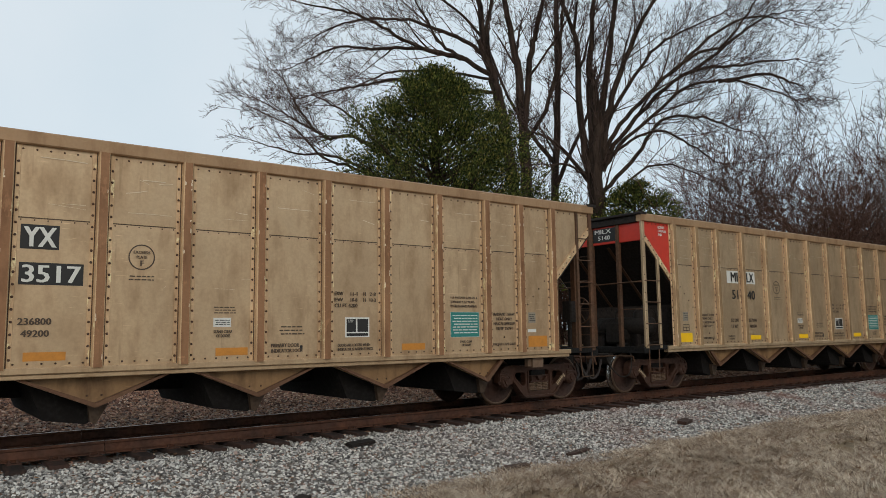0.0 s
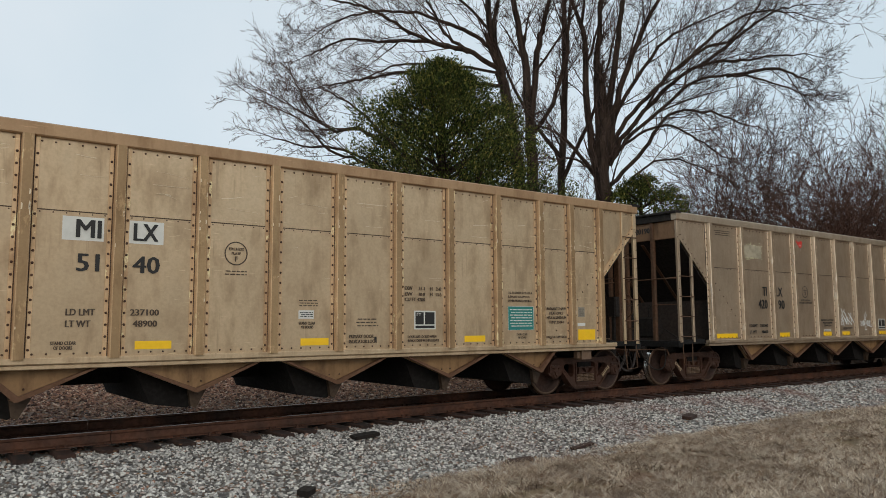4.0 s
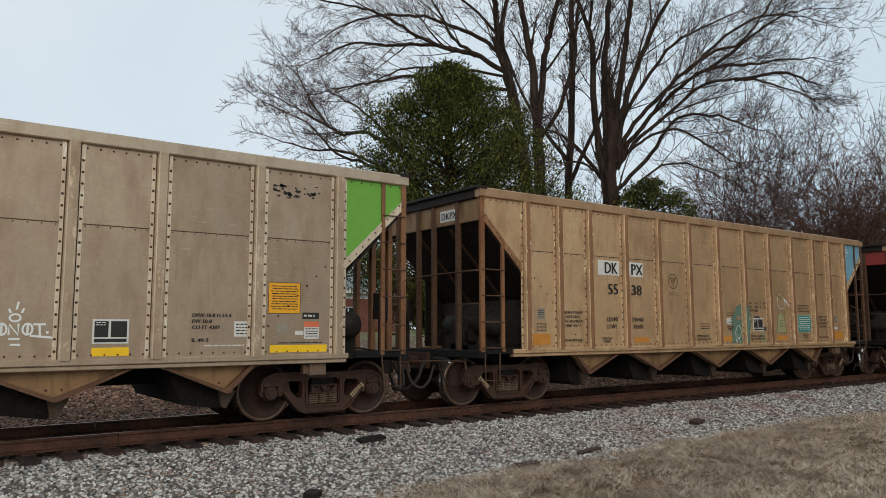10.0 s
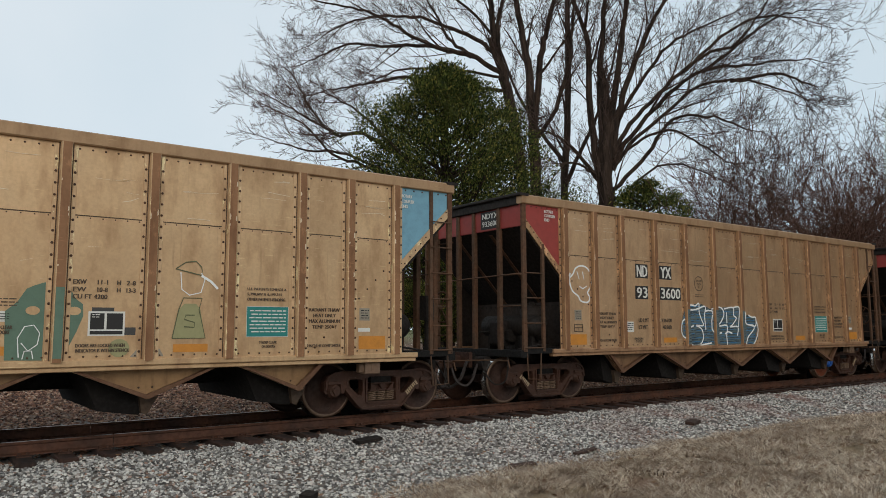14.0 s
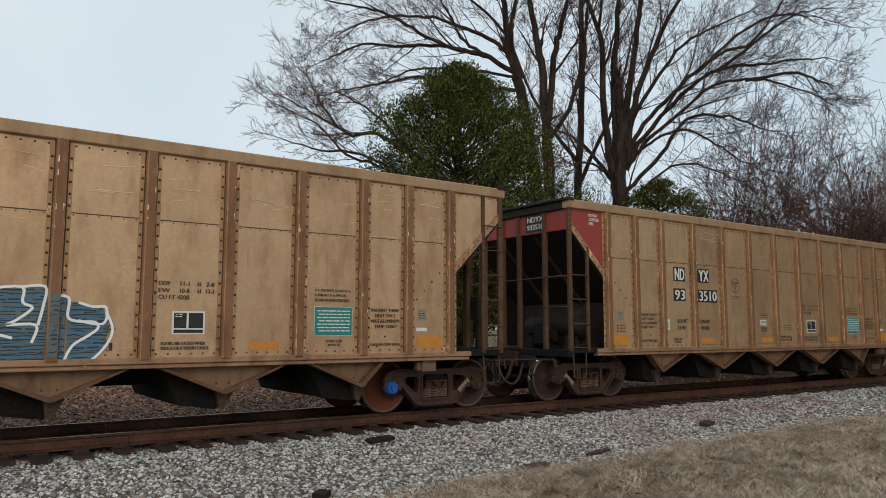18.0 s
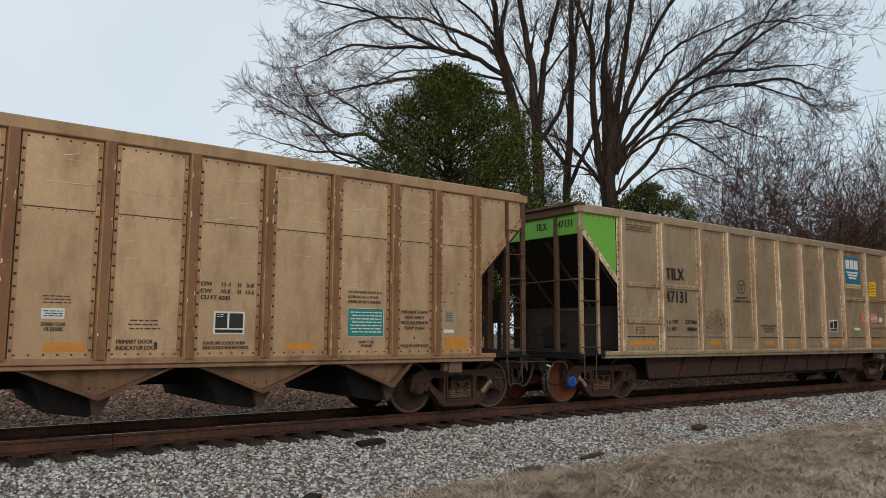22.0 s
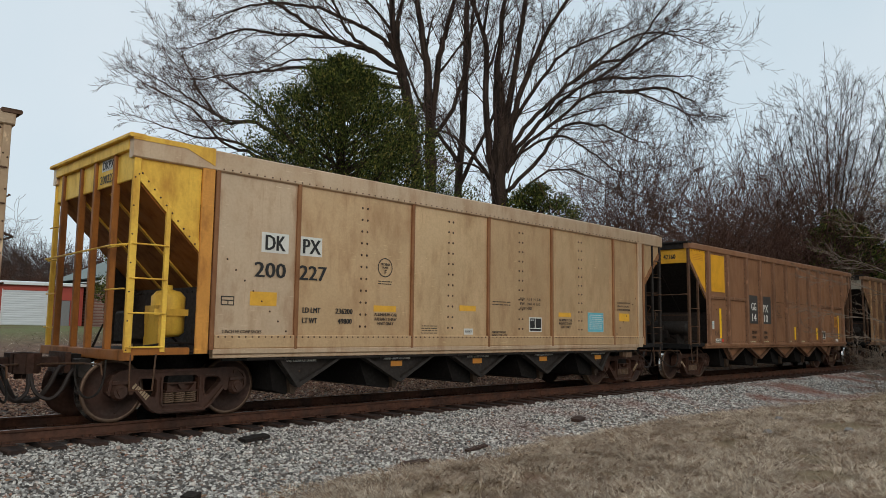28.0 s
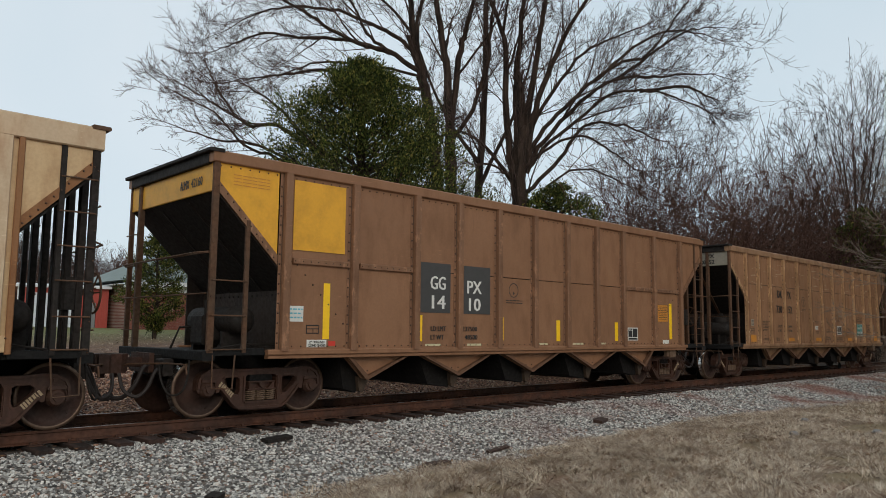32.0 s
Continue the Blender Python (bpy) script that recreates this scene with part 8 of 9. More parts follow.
low = [(0.15, 0.07, 0.2, [(0.9, 0), (0.8, 4.6), (0.6, 6.8), (-0.3, 8.7)]),
       (0.09, 0.02, 0.6, [(-0.3, 8.7), (-1.6, 9.5), (-2.5, 9.5), (-3.4, 10.0), (-4.2, 10.5), (-5.4, 11.2)]),
       (0.08, 0.02, -0.5, [(0.4, 7.3), (-1.2, 8.1), (-2.7, 8.6), (-3.8, 9.8), (-5.4, 10.5)]),
       (0.07, 0.02, 0.3, [(0.2, 7.5), (-2.2, 8.7), (-3.8, 8.9), (-5.4, 9.4)]),
       (0.05, 0.015, (0.34, 0.4), [(-3.2, 9.9), (-4.0, 11.2), (-4.4, 12.0)]),
       (0.07, 0.02, 1.0, [(-0.2, 8.6), (-1.4, 10.1), (-2.5, 11.0), (-3.4, 11.5)])]
big_tree("small_tree", "low bare spreading tree behind the evergreen", row_site(-1.7, 28), low, 31, (4, 4, 2), every=0.36, reach=2.0)


def split_brush(segs, mats):
    arr = np.array(segs)
    heavy = arr[:, 6] > min(0.03, 0.6 * arr[:, 6].max())
    return [segs_mesh("stem", arr[heavy], mats), segs_mesh("crown", arr[~heavy], mats)]


def brush(name, height, stems, seed, spread=0.35, kids=(7, 6, 4), mats=None, fork=0.0, thin=0.0095, wild=0.34):
    """Mesh of a many-stemmed bare bush or young tree."""
    rnd = random.Random(seed)
    segs = []
    for k in range(stems):
        a = rnd.uniform(0, 6.28)
        s = rnd.uniform(0.2, 1) * spread
        d = unit((math.cos(a) * s, math.sin(a) * s, 1))
        h = height * rnd.uniform(0.7, 1.0)
        grow(segs, (math.cos(a) * 0.25 * spread * stems / 4, math.sin(a) * 0.25 * spread * stems / 4, -0.15), d, h, 0.009 * height ** 0.9 * rnd.uniform(0.6, 1), 0, rnd, 0.05, kids, wild, 0.12 + fork, thin)
    return split_brush(segs, mats or [M_BARK, M_BRUSH])


BRUSH = [brush("crown", h, n, 41 + k, sp, kd, [M_BARK, M_BRUSH], 0.06, 0.0105, 0.42) for k, (h, n, sp, kd) in enumerate(((6.6, 5, 0.65, (7, 6, 3)), (8.4, 4, 0.6, (8, 6, 3)), (5.6, 6, 0.8, (6, 6, 3)), (10.0, 3, 0.5, (9, 6, 3))))]
ROUND = [brush("crown", 9.0, 6, 81, 0.75, (10, 8, 4), [M_BARK, M_TWIG], 0.1, 0.015), brush("crown", 10.0, 5, 82, 0.6, (10, 8, 4), [M_BARK, M_TWIG], 0.12, 0.015)]
FARWOOD = [brush("crown", 9.0, 4, 71, 0.4, (10, 8, 3), [M_BARK, M_TWIG], 0.1, 0.018), brush("crown", 10.0, 4, 72, 0.4, (10, 8, 3), [M_BARK, M_TWIG], 0.15, 0.018), brush("crown", 8.5, 6, 73, 0.5, (8, 7, 2), [M_BARK, M_BRUSH], 0.05, 0.02)]
BACK = [brush("crown", 11.0, 3, 51, 0.3, (9, 6, 4), [M_BARK, M_TWIG], 0.1), brush("crown", 13.0, 2, 52, 0.25, (11, 7, 4), [M_BARK, M_TWIG], 0.15), brush("crown", 10.0, 4, 53, 0.4, (8, 6, 3), [M_BARK, M_TWIG], 0.1)]


def plant(meshes, k, x, y, scale, turn, name, label, cat, group):
    root = new(name)
    root.location = (x, y, ground_z(x, y))
    for nm, me in zip(("stem", "crown"), meshes[k % len(meshes)]):
        ob = part(nm, me, None, root, kind="stuff" if nm == "crown" else "")
        ob.rotation_euler, ob.scale = (0, 0, turn), (scale, scale, scale)
    return tagged(root, label, cat, group)


rb = random.Random(77)
for i in range(88):
    x = 25.5 + 76 * ((i + rb.random()) / 88) ** 1.25
    y = 18.0 + rb.uniform(0, 7.5) + (2.5 if x < 34 else 0)
    sc = rb.uniform(0.82, 1.15) * (0.88 if x < 34 else 1.0 if x < 40 else 1.2)
    plant(BRUSH if x < 62 else FARWOOD[2:], i, x, y, sc * (1 if x < 62 else 0.75), rb.uniform(0, 6.28), "bare_bush", "tangled reddish-brown leafless brush beside the track", "bush", "brush behind the track")
for i in range(16):
    x = 34 + 5.4 * i + rb.uniform(-2, 2)
    plant(BRUSH, i % 2 * 2 + 1, x, 24 + rb.uniform(0, 5), rb.uniform(0.9, 1.1) if x > 44 else 0.72, rb.uniform(0, 6.28), "bare_tree", "slender bare young tree in the wood edge", "tree", "wood edge")
for i in range(12):
    x = 57 + 2.0 * i + rb.uniform(-0.8, 0.8)
    plant(BRUSH, i, x, 15.9 + rb.uniform(0, 1.6), rb.uniform(0.7, 0.95), rb.uniform(0, 6.28), "bare_bush", "tangled reddish-brown leafless brush beside the track", "bush", "brush behind the track")
for i, (x, y, sc) in enumerate(((66.5, 17.2, 1.2), (72, 16.6, 1.5), (79, 16.8, 1.45), (87, 17.6, 1.6), (97, 17.4, 1.6), (108, 18.5, 1.6))):
    plant(BACK, i, x, y, sc, 2.1 * i, "bare_tree", "tall bare tree beside the far track", "tree", "wood edge")
for i, (x, y, sc) in enumerate(((64, 20, 1.15), (71, 19, 1.25), (80, 22, 1.1), (90, 20, 1.2), (48, 27, 0.72))):
    plant(BACK, i + 1, x, y, sc, i * 1.3, "bare_tree", "tall fine-branched bare tree in the wood edge", "tree", "wood edge")
fan = [(0.20, 0.12, 0.0, [(0, 0), (0.1, 3), (0, 6), (0.05, 9)]), (0.10, 0.02, 0.3, [(0.05, 8.8), (0.1, 11.5), (0.2, 15.0)])]
for k in range(27):
    # limbs that fan out to a dome
    a, w = k * 2.4, ((k + 0.7) / 27) ** 0.42
    o, c = 6.0 * w * math.cos(a), 6.0 * w * math.sin(a)
    top = 10.4 + 10.4 * math.sqrt(max(0.0, 1 - 0.96 * w * w))
    z0 = 4.0 + 5.5 * (1 - w) + 0.8 * (k % 4)
    fan.append((0.065, 0.012, c, [(0, z0), (0.40 * o, z0 + (top - z0) * 0.34), (0.76 * o, z0 + (top - z0) * 0.68), (o, top)]))
big_tree("bare_tree", "fan-shaped bare tree with fine rising branches", (58.2, 18.4), fan, 61, (5, 4), 0.6, 2.2, (0.30, -0.954), [M_BARK, M_BARK], 0.15, 0.0075)
for i in range(8):
    x = 50 + 5.5 * i + rb.uniform(-1.5, 1.5)
    plant(ROUND, i, x, 27 + rb.uniform(0, 6), rb.uniform(0.75, 0.95), rb.uniform(0, 6.28), "bare_tree", "dense bare tree deep in the wood edge", "tree", "wood edge")
# far trees behind the buildings
for i in range(44):
    x = -10 + 2.0 * i + rb.uniform(-1, 1)
    y = 84 + rb.uniform(-6, 14)
    plant(ROUND if i % 2 else FARWOOD, i // 2, x, y + (14 if i % 2 else 0), rb.uniform(0.75, 1.05) * (0.85 if x < 14 else 1), rb.uniform(0, 6.28), "bare_tree", "bare winter tree behind the buildings", "tree", "far bare trees")
for i in range(34):
    x = -4 + 1.75 * i + rb.uniform(-1, 1)
    plant(FARWOOD, 2, x, 79 + rb.uniform(-3, 4), rb.uniform(0.45, 0.7), rb.uniform(0, 6.28), "bare_bush", "leafless hedge bush behind the buildings", "bush", "far hedge")
# slender bare tree and thin shrubs on the near side
M_PALETWIG = m_bark("pale_grey_smooth_twigs", lin(104, 92, 82), lin(142, 128, 114))
thinset = [(0.042, 0.012, 0.2, [(0, 0), (-0.05, 2.2), (-0.12, 4.2), (-0.2, 6.4)])]
for z0, reach_out, z1 in ((1.6, -2.6, 2.0), (2.1, -3.0, 2.7), (2.5, 2.2, 3.4), (2.8, -2.9, 3.8), (3.3, -2.3, 4.5), (3.7, 1.8, 5.0), (4.2, -1.9, 5.6), (4.8, -1.2, 6.4), (5.3, 1.0, 6.8), (1.9, 2.4, 2.6)):
    thinset.append((0.016, 0.007, 0.4 - 0.25 * (len(thinset) % 4), [(-0.05 * z0, z0), (0.45 * reach_out, z0 + 0.62 * (z1 - z0)), (reach_out, z1)]))
big_tree("sapling", "slender pale bare young tree beside the ballast", (26.0, 5.9), thinset, 71, (3, 3), 0.45, 1.1, (0.225, -0.974), [M_PALETWIG, M_PALETWIG], 0.14, 0.005, 0.4)
M_CLING = m_stone("clinging_russet_leaves", [(0.0, lin(84, 50, 34)), (0.5, lin(122, 74, 48)), (1.0, lin(150, 104, 70))])
for k, (x, y, z, n, wide_r) in enumerate(((46.5, 18.6, 6.6, 420, 1.3), (38.5, 18.2, 3.6, 520, 1.5), (49.0, 19.2, 5.2, 360, 1.6), (54.0, 18.8, 5.6, 300, 1.5), (33.0, 19.5, 3.6, 260, 1.3))):
    rg = np.random.default_rng(510 + k)
    q = rg.normal(0, 1, (n, 3)) * (wide_r * 0.55, wide_r * 0.5, wide_r * 0.42)
    q = q[np.sin(2.6 * q[:, 0] + k) + np.sin(3.1 * q[:, 2] + 1.7 * k) > -0.5]
    root = plant(BRUSH, k + 1, x, y, z / 5.2, k * 1.9, "bare_bush", "leafless bush with a few clinging russet leaves", "bush", "brush behind the track")
    leaf = leaves("clinging_leaves", "", q + (0, 0, z), rg.uniform(0.035, 0.075, len(q)), M_CLING, 530 + k, "")
    leaf.parent = root
SHRUB = [brush("crown", 2.0, 9, 91, 0.7, (6, 4), [M_PALETWIG, M_PALETWIG], 0.1, 0.006)]
for x, y, sc, tn in ((26.6, 7.0, 0.75, 0.4), (27.6, 6.4, 0.9, 2.0), (29.0, 7.6, 0.7, 4.0), (31.5, 7.0, 1.0, 5.0)):
    plant(SHRUB, 0, x, y, sc, tn, "bare_shrub", "pale thin leafless shrub beside the ballast", "shrub", "near shrubs")


# ---------------------------------------------------------------- evergreens
def m_needle():
    n = Nodes("cedar_foliage")
    c = n.ramp(n.island(), [(0.0, lin(20, 29, 15)), (0.45, lin(52, 64, 30)), (0.85, lin(98, 104, 46)), (1.0, lin(142, 128, 64))])
    a = n.noise(0.8, 3)
    c = n.mix(n.val(a, 0.45, 0.65, 0, 0.40), c, lin(82, 82, 44))
    return n.matt().done(c, 0.9)


M_NEEDLE = m_needle()


def evergreen(name, label, x, y, height, radius, low, seed, sprays=1300, per=22, size=0.17, peak=0.36):
    rng = np.random.default_rng(seed)
    root = tagged(new(name), label, "tree", "evergreens behind the track")
    root.location = (x, y, ground_z(x, y))
    rnd = random.Random(seed)
    segs = []
    trunk = [(0, 0, -0.2), (0.1, 0.05, height * 0.4), (0.0, 0.1, height * 0.8), (0.05, 0, height * 0.97)]
    for i in range(3):
        segs.append((*trunk[i], *trunk[i + 1], radius * (0.075 - 0.022 * i), radius * (0.075 - 0.022 * (i + 1))))

    def prof(q):
        return (min(1, (q / peak)) ** 0.55 if q < peak else (1 - ((q - peak) / (1 - peak)) ** 2.3) ** 0.75)

    # boughs that reach out and up, each with sprays along its upper side
    boughs = sprays // 12
    cs, outs = [], []
    for k in range(boughs):
        q = ((k + rng.uniform(0, 1)) / boughs) ** 0.9
        a = k * 2.4 + rng.normal(0, 0.35)
        reach = radius * max(0.08, prof(min(0.995, q))) * rng.uniform(0.74, 1.12) * (1 + 0.13 * math.sin(2 * a + 9 * q) + 0.10 * math.sin(5 * a - 21 * q))
        z = low + (height - low) * q
        tip = np.array([reach * math.cos(a), reach * math.sin(a), z])
        foot = np.array([0, 0, max(0.4, z - 0.55 * reach)])
        segs.append((*foot, *(foot + (tip - foot) * 0.92), 0.04, 0.008))
        fan = 0.16 * reach + 0.22
        for j in range(12):
            u = 1 - 0.62 * rng.uniform(0, 1) ** 1.6
            c = foot + (tip - foot) * u + rng.normal(0, 1, 3) * fan * (1.25 - u) * np.array([1, 1, 0.45])
            cs.append(c + np.array([0, 0, 0.10 * math.sin(u * 3.1)]))
            outs.append((tip - foot) / (np.linalg.norm(tip - foot) + 1e-6))
    c, out = np.array(cs), np.array(outs)
    n = len(c) * per
    along = np.repeat(out, per, 0)
    C = np.repeat(c, per, 0) + rng.normal(0, 0.115 * (radius / 3) ** 0.5, (n, 3)) + along * rng.normal(0, 0.1, (n, 1))
    d = along * 0.75 + rng.normal(0, 0.5, (n, 3)) + np.array([0, 0, 0.35])
    d /= np.linalg.norm(d, axis=1)[:, None]
    s = np.cross(d, rng.normal(size=(n, 3)))
    s /= np.linalg.norm(s, axis=1)[:, None]
    L = rng.uniform(0.5, 1.3, n)[:, None] * size
    w = L * 0.20
    v = np.stack([C - d * L * 0.4, C + s * w, C + d * L * 0.6, C - s * w], 1)
    f = np.array([(0, 1, 2), (0, 2, 3)])[None] + (np.arange(n) * 4)[:, None, None]
    part("trunk", segs_mesh("trunk", segs, [M_BARK, M_BARK]), None, root)
    part("foliage", mesh_from("foliage", v.reshape(-1, 3), f.reshape(-1, 3), M_NEEDLE), None, root, kind="stuff")
    return root


evergreen("cedar_tree", "dense dark green cedar with uneven outline", 15.7, 21.05, 11.2, 4.1, 1.6, 3, 4400, 44, 0.105, 0.38)
evergreen("cedar_tree", "smaller green evergreen beside the large oak", 24.2, 19.0, 7.7, 2.8, 1.0, 5, 1200, 30, 0.13)
evergreen("cedar_tree", "low dark evergreen among bare brush by the oak", 27.6, 19.6, 6.2, 2.3, 0.8, 15, 600, 24, 0.13)
evergreen("cedar_tree", "evergreen half hidden in the wood edge", 55.6, 17.0, 10.2, 3.0, 3.0, 6, 1100, 22, 0.24)
for x, y, h in ((37.5, 23.5, 6.5), (46.0, 21.5, 7.5), (66.0, 21.0, 9.0)):
    evergreen("cedar_tree", "dark evergreen half hidden among bare brush", x, y, h, 0.26 * h, 1.0, int(x), 420, 18, 0.2)
evergreen("cedar_tree", "low green cedar beside the brick building", 18.4, 45.0, 6.2, 1.9, 0.5, 7, 900, 24, 0.14)
evergreen("cedar_tree", "dark green evergreen among bare trees", 31, 70, 7.5, 2.2, 0.4, 8, 350, 14, 0.3)


# evergreens added out of view, to keep sky light off the farther cars
rw = random.Random(13)
light_block_tree = evergreen("cedar_tree", "dark evergreen in the wood across the line", 36.0, -1.5, 15.0, 4.2, 0.8, 19, 900, 16, 0.5)
for x, y in ((33.0, -5.0), ):
    copy_thing(light_block_tree, pose(x, y, ground_z(x, y), 0, 0, 9 * x))
for i in range(12):
    x = 40 + 5.0 * i + rw.uniform(-1.5, 1.5)
    y = (-2.0, 2.0, -7.0)[i % 3] + rw.uniform(-1.5, 1.0)
    copy_thing(light_block_tree, pose(x, y, ground_z(x, y), 0, 0, 40 * i))


# ---------------------------------------------------------------- buildings and street beyond the field
M_REDMETAL = plain("red_ribbed_metal_siding", lin(164, 62, 48), 0.55, 0.25, scale=2)
M_WHITETRIM = plain("white_painted_trim", lin(214, 216, 216), 0.55, 0.12, scale=2)
M_ROLLUP = plain("white_rollup_door_slats", lin(206, 212, 216), 0.5, 0.1, scale=2)
M_GREYDOOR = plain("grey_steel_door", lin(120, 122, 122), 0.5, 0.2)
M_ROOF = plain("grey_green_shingle_roof", lin(122, 132, 128), 0.85, 0.35, scale=1.5)
M_GLASS = plain("dark_window_glass", lin(36, 44, 50), 0.12, 0.05)
M_CARWHITE = plain("white_car_paint", lin(224, 226, 228), 0.3, 0.03)
M_TYRE = plain("black_tyre_rubber", lin(30, 30, 31), 0.8, 0.2)
M_POLE = plain("weathered_utility_pole_wood", lin(112, 98, 84), 0.85, 0.4, scale=3)
M_GALVPOLE = plain("galvanised_lamp_pole", lin(168, 172, 172), 0.45, 0.15)
M_STOP = plain("red_road_sign", lin(190, 40, 36), 0.5, 0.1)
M_BEIGE = plain("beige_shed_siding", lin(176, 158, 130), 0.7, 0.25, scale=2)


def m_brick():
    n = Nodes("red_brick_masonry")
    b = n.t.nodes.new("ShaderNodeTexBrick")
    b.inputs["Scale"].default_value = 4.4
    b.inputs["Mortar Size"].default_value = 0.012
    b.inputs["Color1"].default_value = (*lin(128, 66, 50), 1)
    b.inputs["Color2"].default_value = (*lin(104, 52, 42), 1)
    b.inputs["Mortar"].default_value = (*lin(150, 132, 118), 1)
    mp = n.t.nodes.new("ShaderNodeMapping")
    mp.inputs["Rotation"].default_value = (radians(90), 0, 0)
    n.put(n.co.outputs["Object"], mp.inputs[0])
    n.put(mp.outputs[0], b.inputs["Vector"])
    a = n.noise(0.7, 4)
    return n.done(n.mix(n.val(a, 0.4, 0.7, 0, 0.35), b.outputs[0], lin(92, 54, 44)), 0.9)


M_BRICK = m_brick()


def red_shed():
    """Long red metal storage building with a white roll-up door."""
    b = tagged(new("storage_building"), "low red metal storage building with white roll-up door", "building")
    b.location, b.rotation_euler = (15.0, 62, ground_z(18, 62) - 0.15), (0, 0, -0.25)
    z1 = 3.25
    g = Geo()
    # front wall round the door openings, as piers and lintel
    for x0, x1, z0, zz in ((0, 0.85, 0, z1), (0.85, 3.75, 2.72, z1), (3.75, 4.55, 0, z1), (4.55, 5.35, 2.05, z1), (5.35, 6.2, 0, z1)):
        g.box(x0, x1, 0, 0.15, z0, zz)
    part("wall", g, M_REDMETAL, b)
    for x0, x1, y0, y1 in ((0, 0.15, 0.15, 9), (6.05, 6.2, 0.15, 9), (0.15, 6.05, 8.85, 9)):
        part("wall", Geo().box(x0, x1, y0, y1, 0, z1), M_REDMETAL, b)
    for k in range(21):
        x = 0.06 + k * 0.3
        if not (0.8 < x < 3.78 or 4.5 < x < 5.4):
            part("siding_rib", Geo().bar("z", 0.02, z1, x, x + 0.05, -0.03, 0, 0.006), M_REDMETAL, b)
    g = Geo()
    g.slab([(-0.2, -0.25, z1 + 0.02), (6.4, -0.25, z1 + 0.02), (6.4, 9.2, z1 + 0.55), (-0.2, 9.2, z1 + 0.55)], 0.06)
    part("roof", g, M_WHITETRIM, b)
    part("gutter", Geo().bar("x", -0.2, 6.4, -0.32, -0.18, z1 - 0.14, z1 + 0.06, 0.02), M_WHITETRIM, b)
    door = part("roll_up_door", Geo().box(0.85, 3.75, 0.06, 0.09, 0, 2.72), M_ROLLUP, b)
    for k in range(16):
        part("slat", Geo().bar("x", 0.88, 3.72, 0.035, 0.06, 0.01 + k * 0.17, 0.155 + k * 0.17, 0.012), M_ROLLUP, door)
    for x in (0.78, 3.75):
        part("door_jamb", Geo().box(x, x + 0.07, -0.02, 0.0, 0, 2.79), M_WHITETRIM, b)
    part("door", Geo().box(4.58, 5.32, 0.05, 0.09, 0, 2.03), M_GREYDOOR, b)
    part("downspout", Geo().bar("z", 0, z1, -0.02, 0.08, -0.1, -0.03, 0.01), M_WHITETRIM, b)


def brick_house():
    """Brick building with white eaves and a hipped shingle roof."""
    b = tagged(new("brick_building"), "red brick building with white eaves and grey hipped roof", "building")
    b.location = (21.5, 57.5, ground_z(25, 58) - 0.3)
    W, Dp, H = 15.5, 10.0, 3.75
    for x0, x1, z0, z1 in ((0, 6.6, 0, H), (6.6, 7.6, 2.1, H), (7.6, 9.6, 0, H), (9.6, 11.0, 0, 1.0), (9.6, 11.0, 2.5, H), (11.0, W, 0, H)):
        part("wall", Geo().box(x0, x1, 0, 0.3, z0, z1), M_BRICK, b)
    for x0, x1, y0, y1 in ((0, 0.3, 0.3, Dp), (W - 0.3, W, 0.3, Dp), (0.3, W - 0.3, Dp - 0.3, Dp)):
        part("wall", Geo().box(x0, x1, y0, y1, 0, H), M_BRICK, b)
    part("fascia", Geo().bar("x", -0.6, W + 0.6, -0.65, -0.55, H - 0.1, H + 0.28, 0.01), M_WHITETRIM, b)
    part("frieze", Geo().box(-0.02, W, -0.03, 0, H - 0.55, H - 0.1), M_WHITETRIM, b)
    part("soffit", Geo().box(-0.6, W + 0.6, -0.55, Dp + 0.6, H - 0.06, H), M_WHITETRIM, b)
    g = Geo()
    o = 0.7
    v = [(-o, -o, H + 0.25), (W + o, -o, H + 0.25), (W + o, Dp + o, H + 0.25), (-o, Dp + o, H + 0.25), (Dp / 2, Dp / 2, H + 3.4), (W - Dp / 2, Dp / 2, H + 3.4)]
    g.add(v, [(0, 1, 5, 4), (1, 2, 5), (2, 3, 4, 5), (3, 0, 4), (3, 2, 1, 0)])
    part("roof", g, M_ROOF, b)
    door = part("door", Geo().box(6.62, 7.58, 0.12, 0.17, 0, 2.08), M_GLASS, b)
    part("door_frame", Geo().box(6.55, 6.63, -0.03, 0.2, 0, 2.15), M_WHITETRIM, b)
    win = part("window", Geo().box(9.62, 10.98, 0.14, 0.17, 1.02, 2.48), M_GLASS, b)
    for x0, x1, z0, z1 in ((9.6, 9.68, 1.0, 2.5), (10.92, 11.0, 1.0, 2.5), (10.26, 10.34, 1.0, 2.5), (9.68, 10.92, 2.42, 2.5), (9.68, 10.92, 1.0, 1.08), (9.68, 10.92, 1.72, 1.78)):
        part("window_frame", Geo().box(x0, x1, 0.08, 0.13, z0, z1), M_WHITETRIM, win)
    # projecting white gabled porch at the low end
    g = Geo()
    g.prism([(-0.75, H - 0.35), (2.2, H - 0.35), (2.2, H + 0.1), (-0.75, H + 0.1)], "y", -0.95, -0.7)
    part("porch_gable", g, M_WHITETRIM, b)
    part("notice_board", Geo().box(2.9, 3.4, -0.03, 0, 1.7, 2.3), M_BEIGE, b)


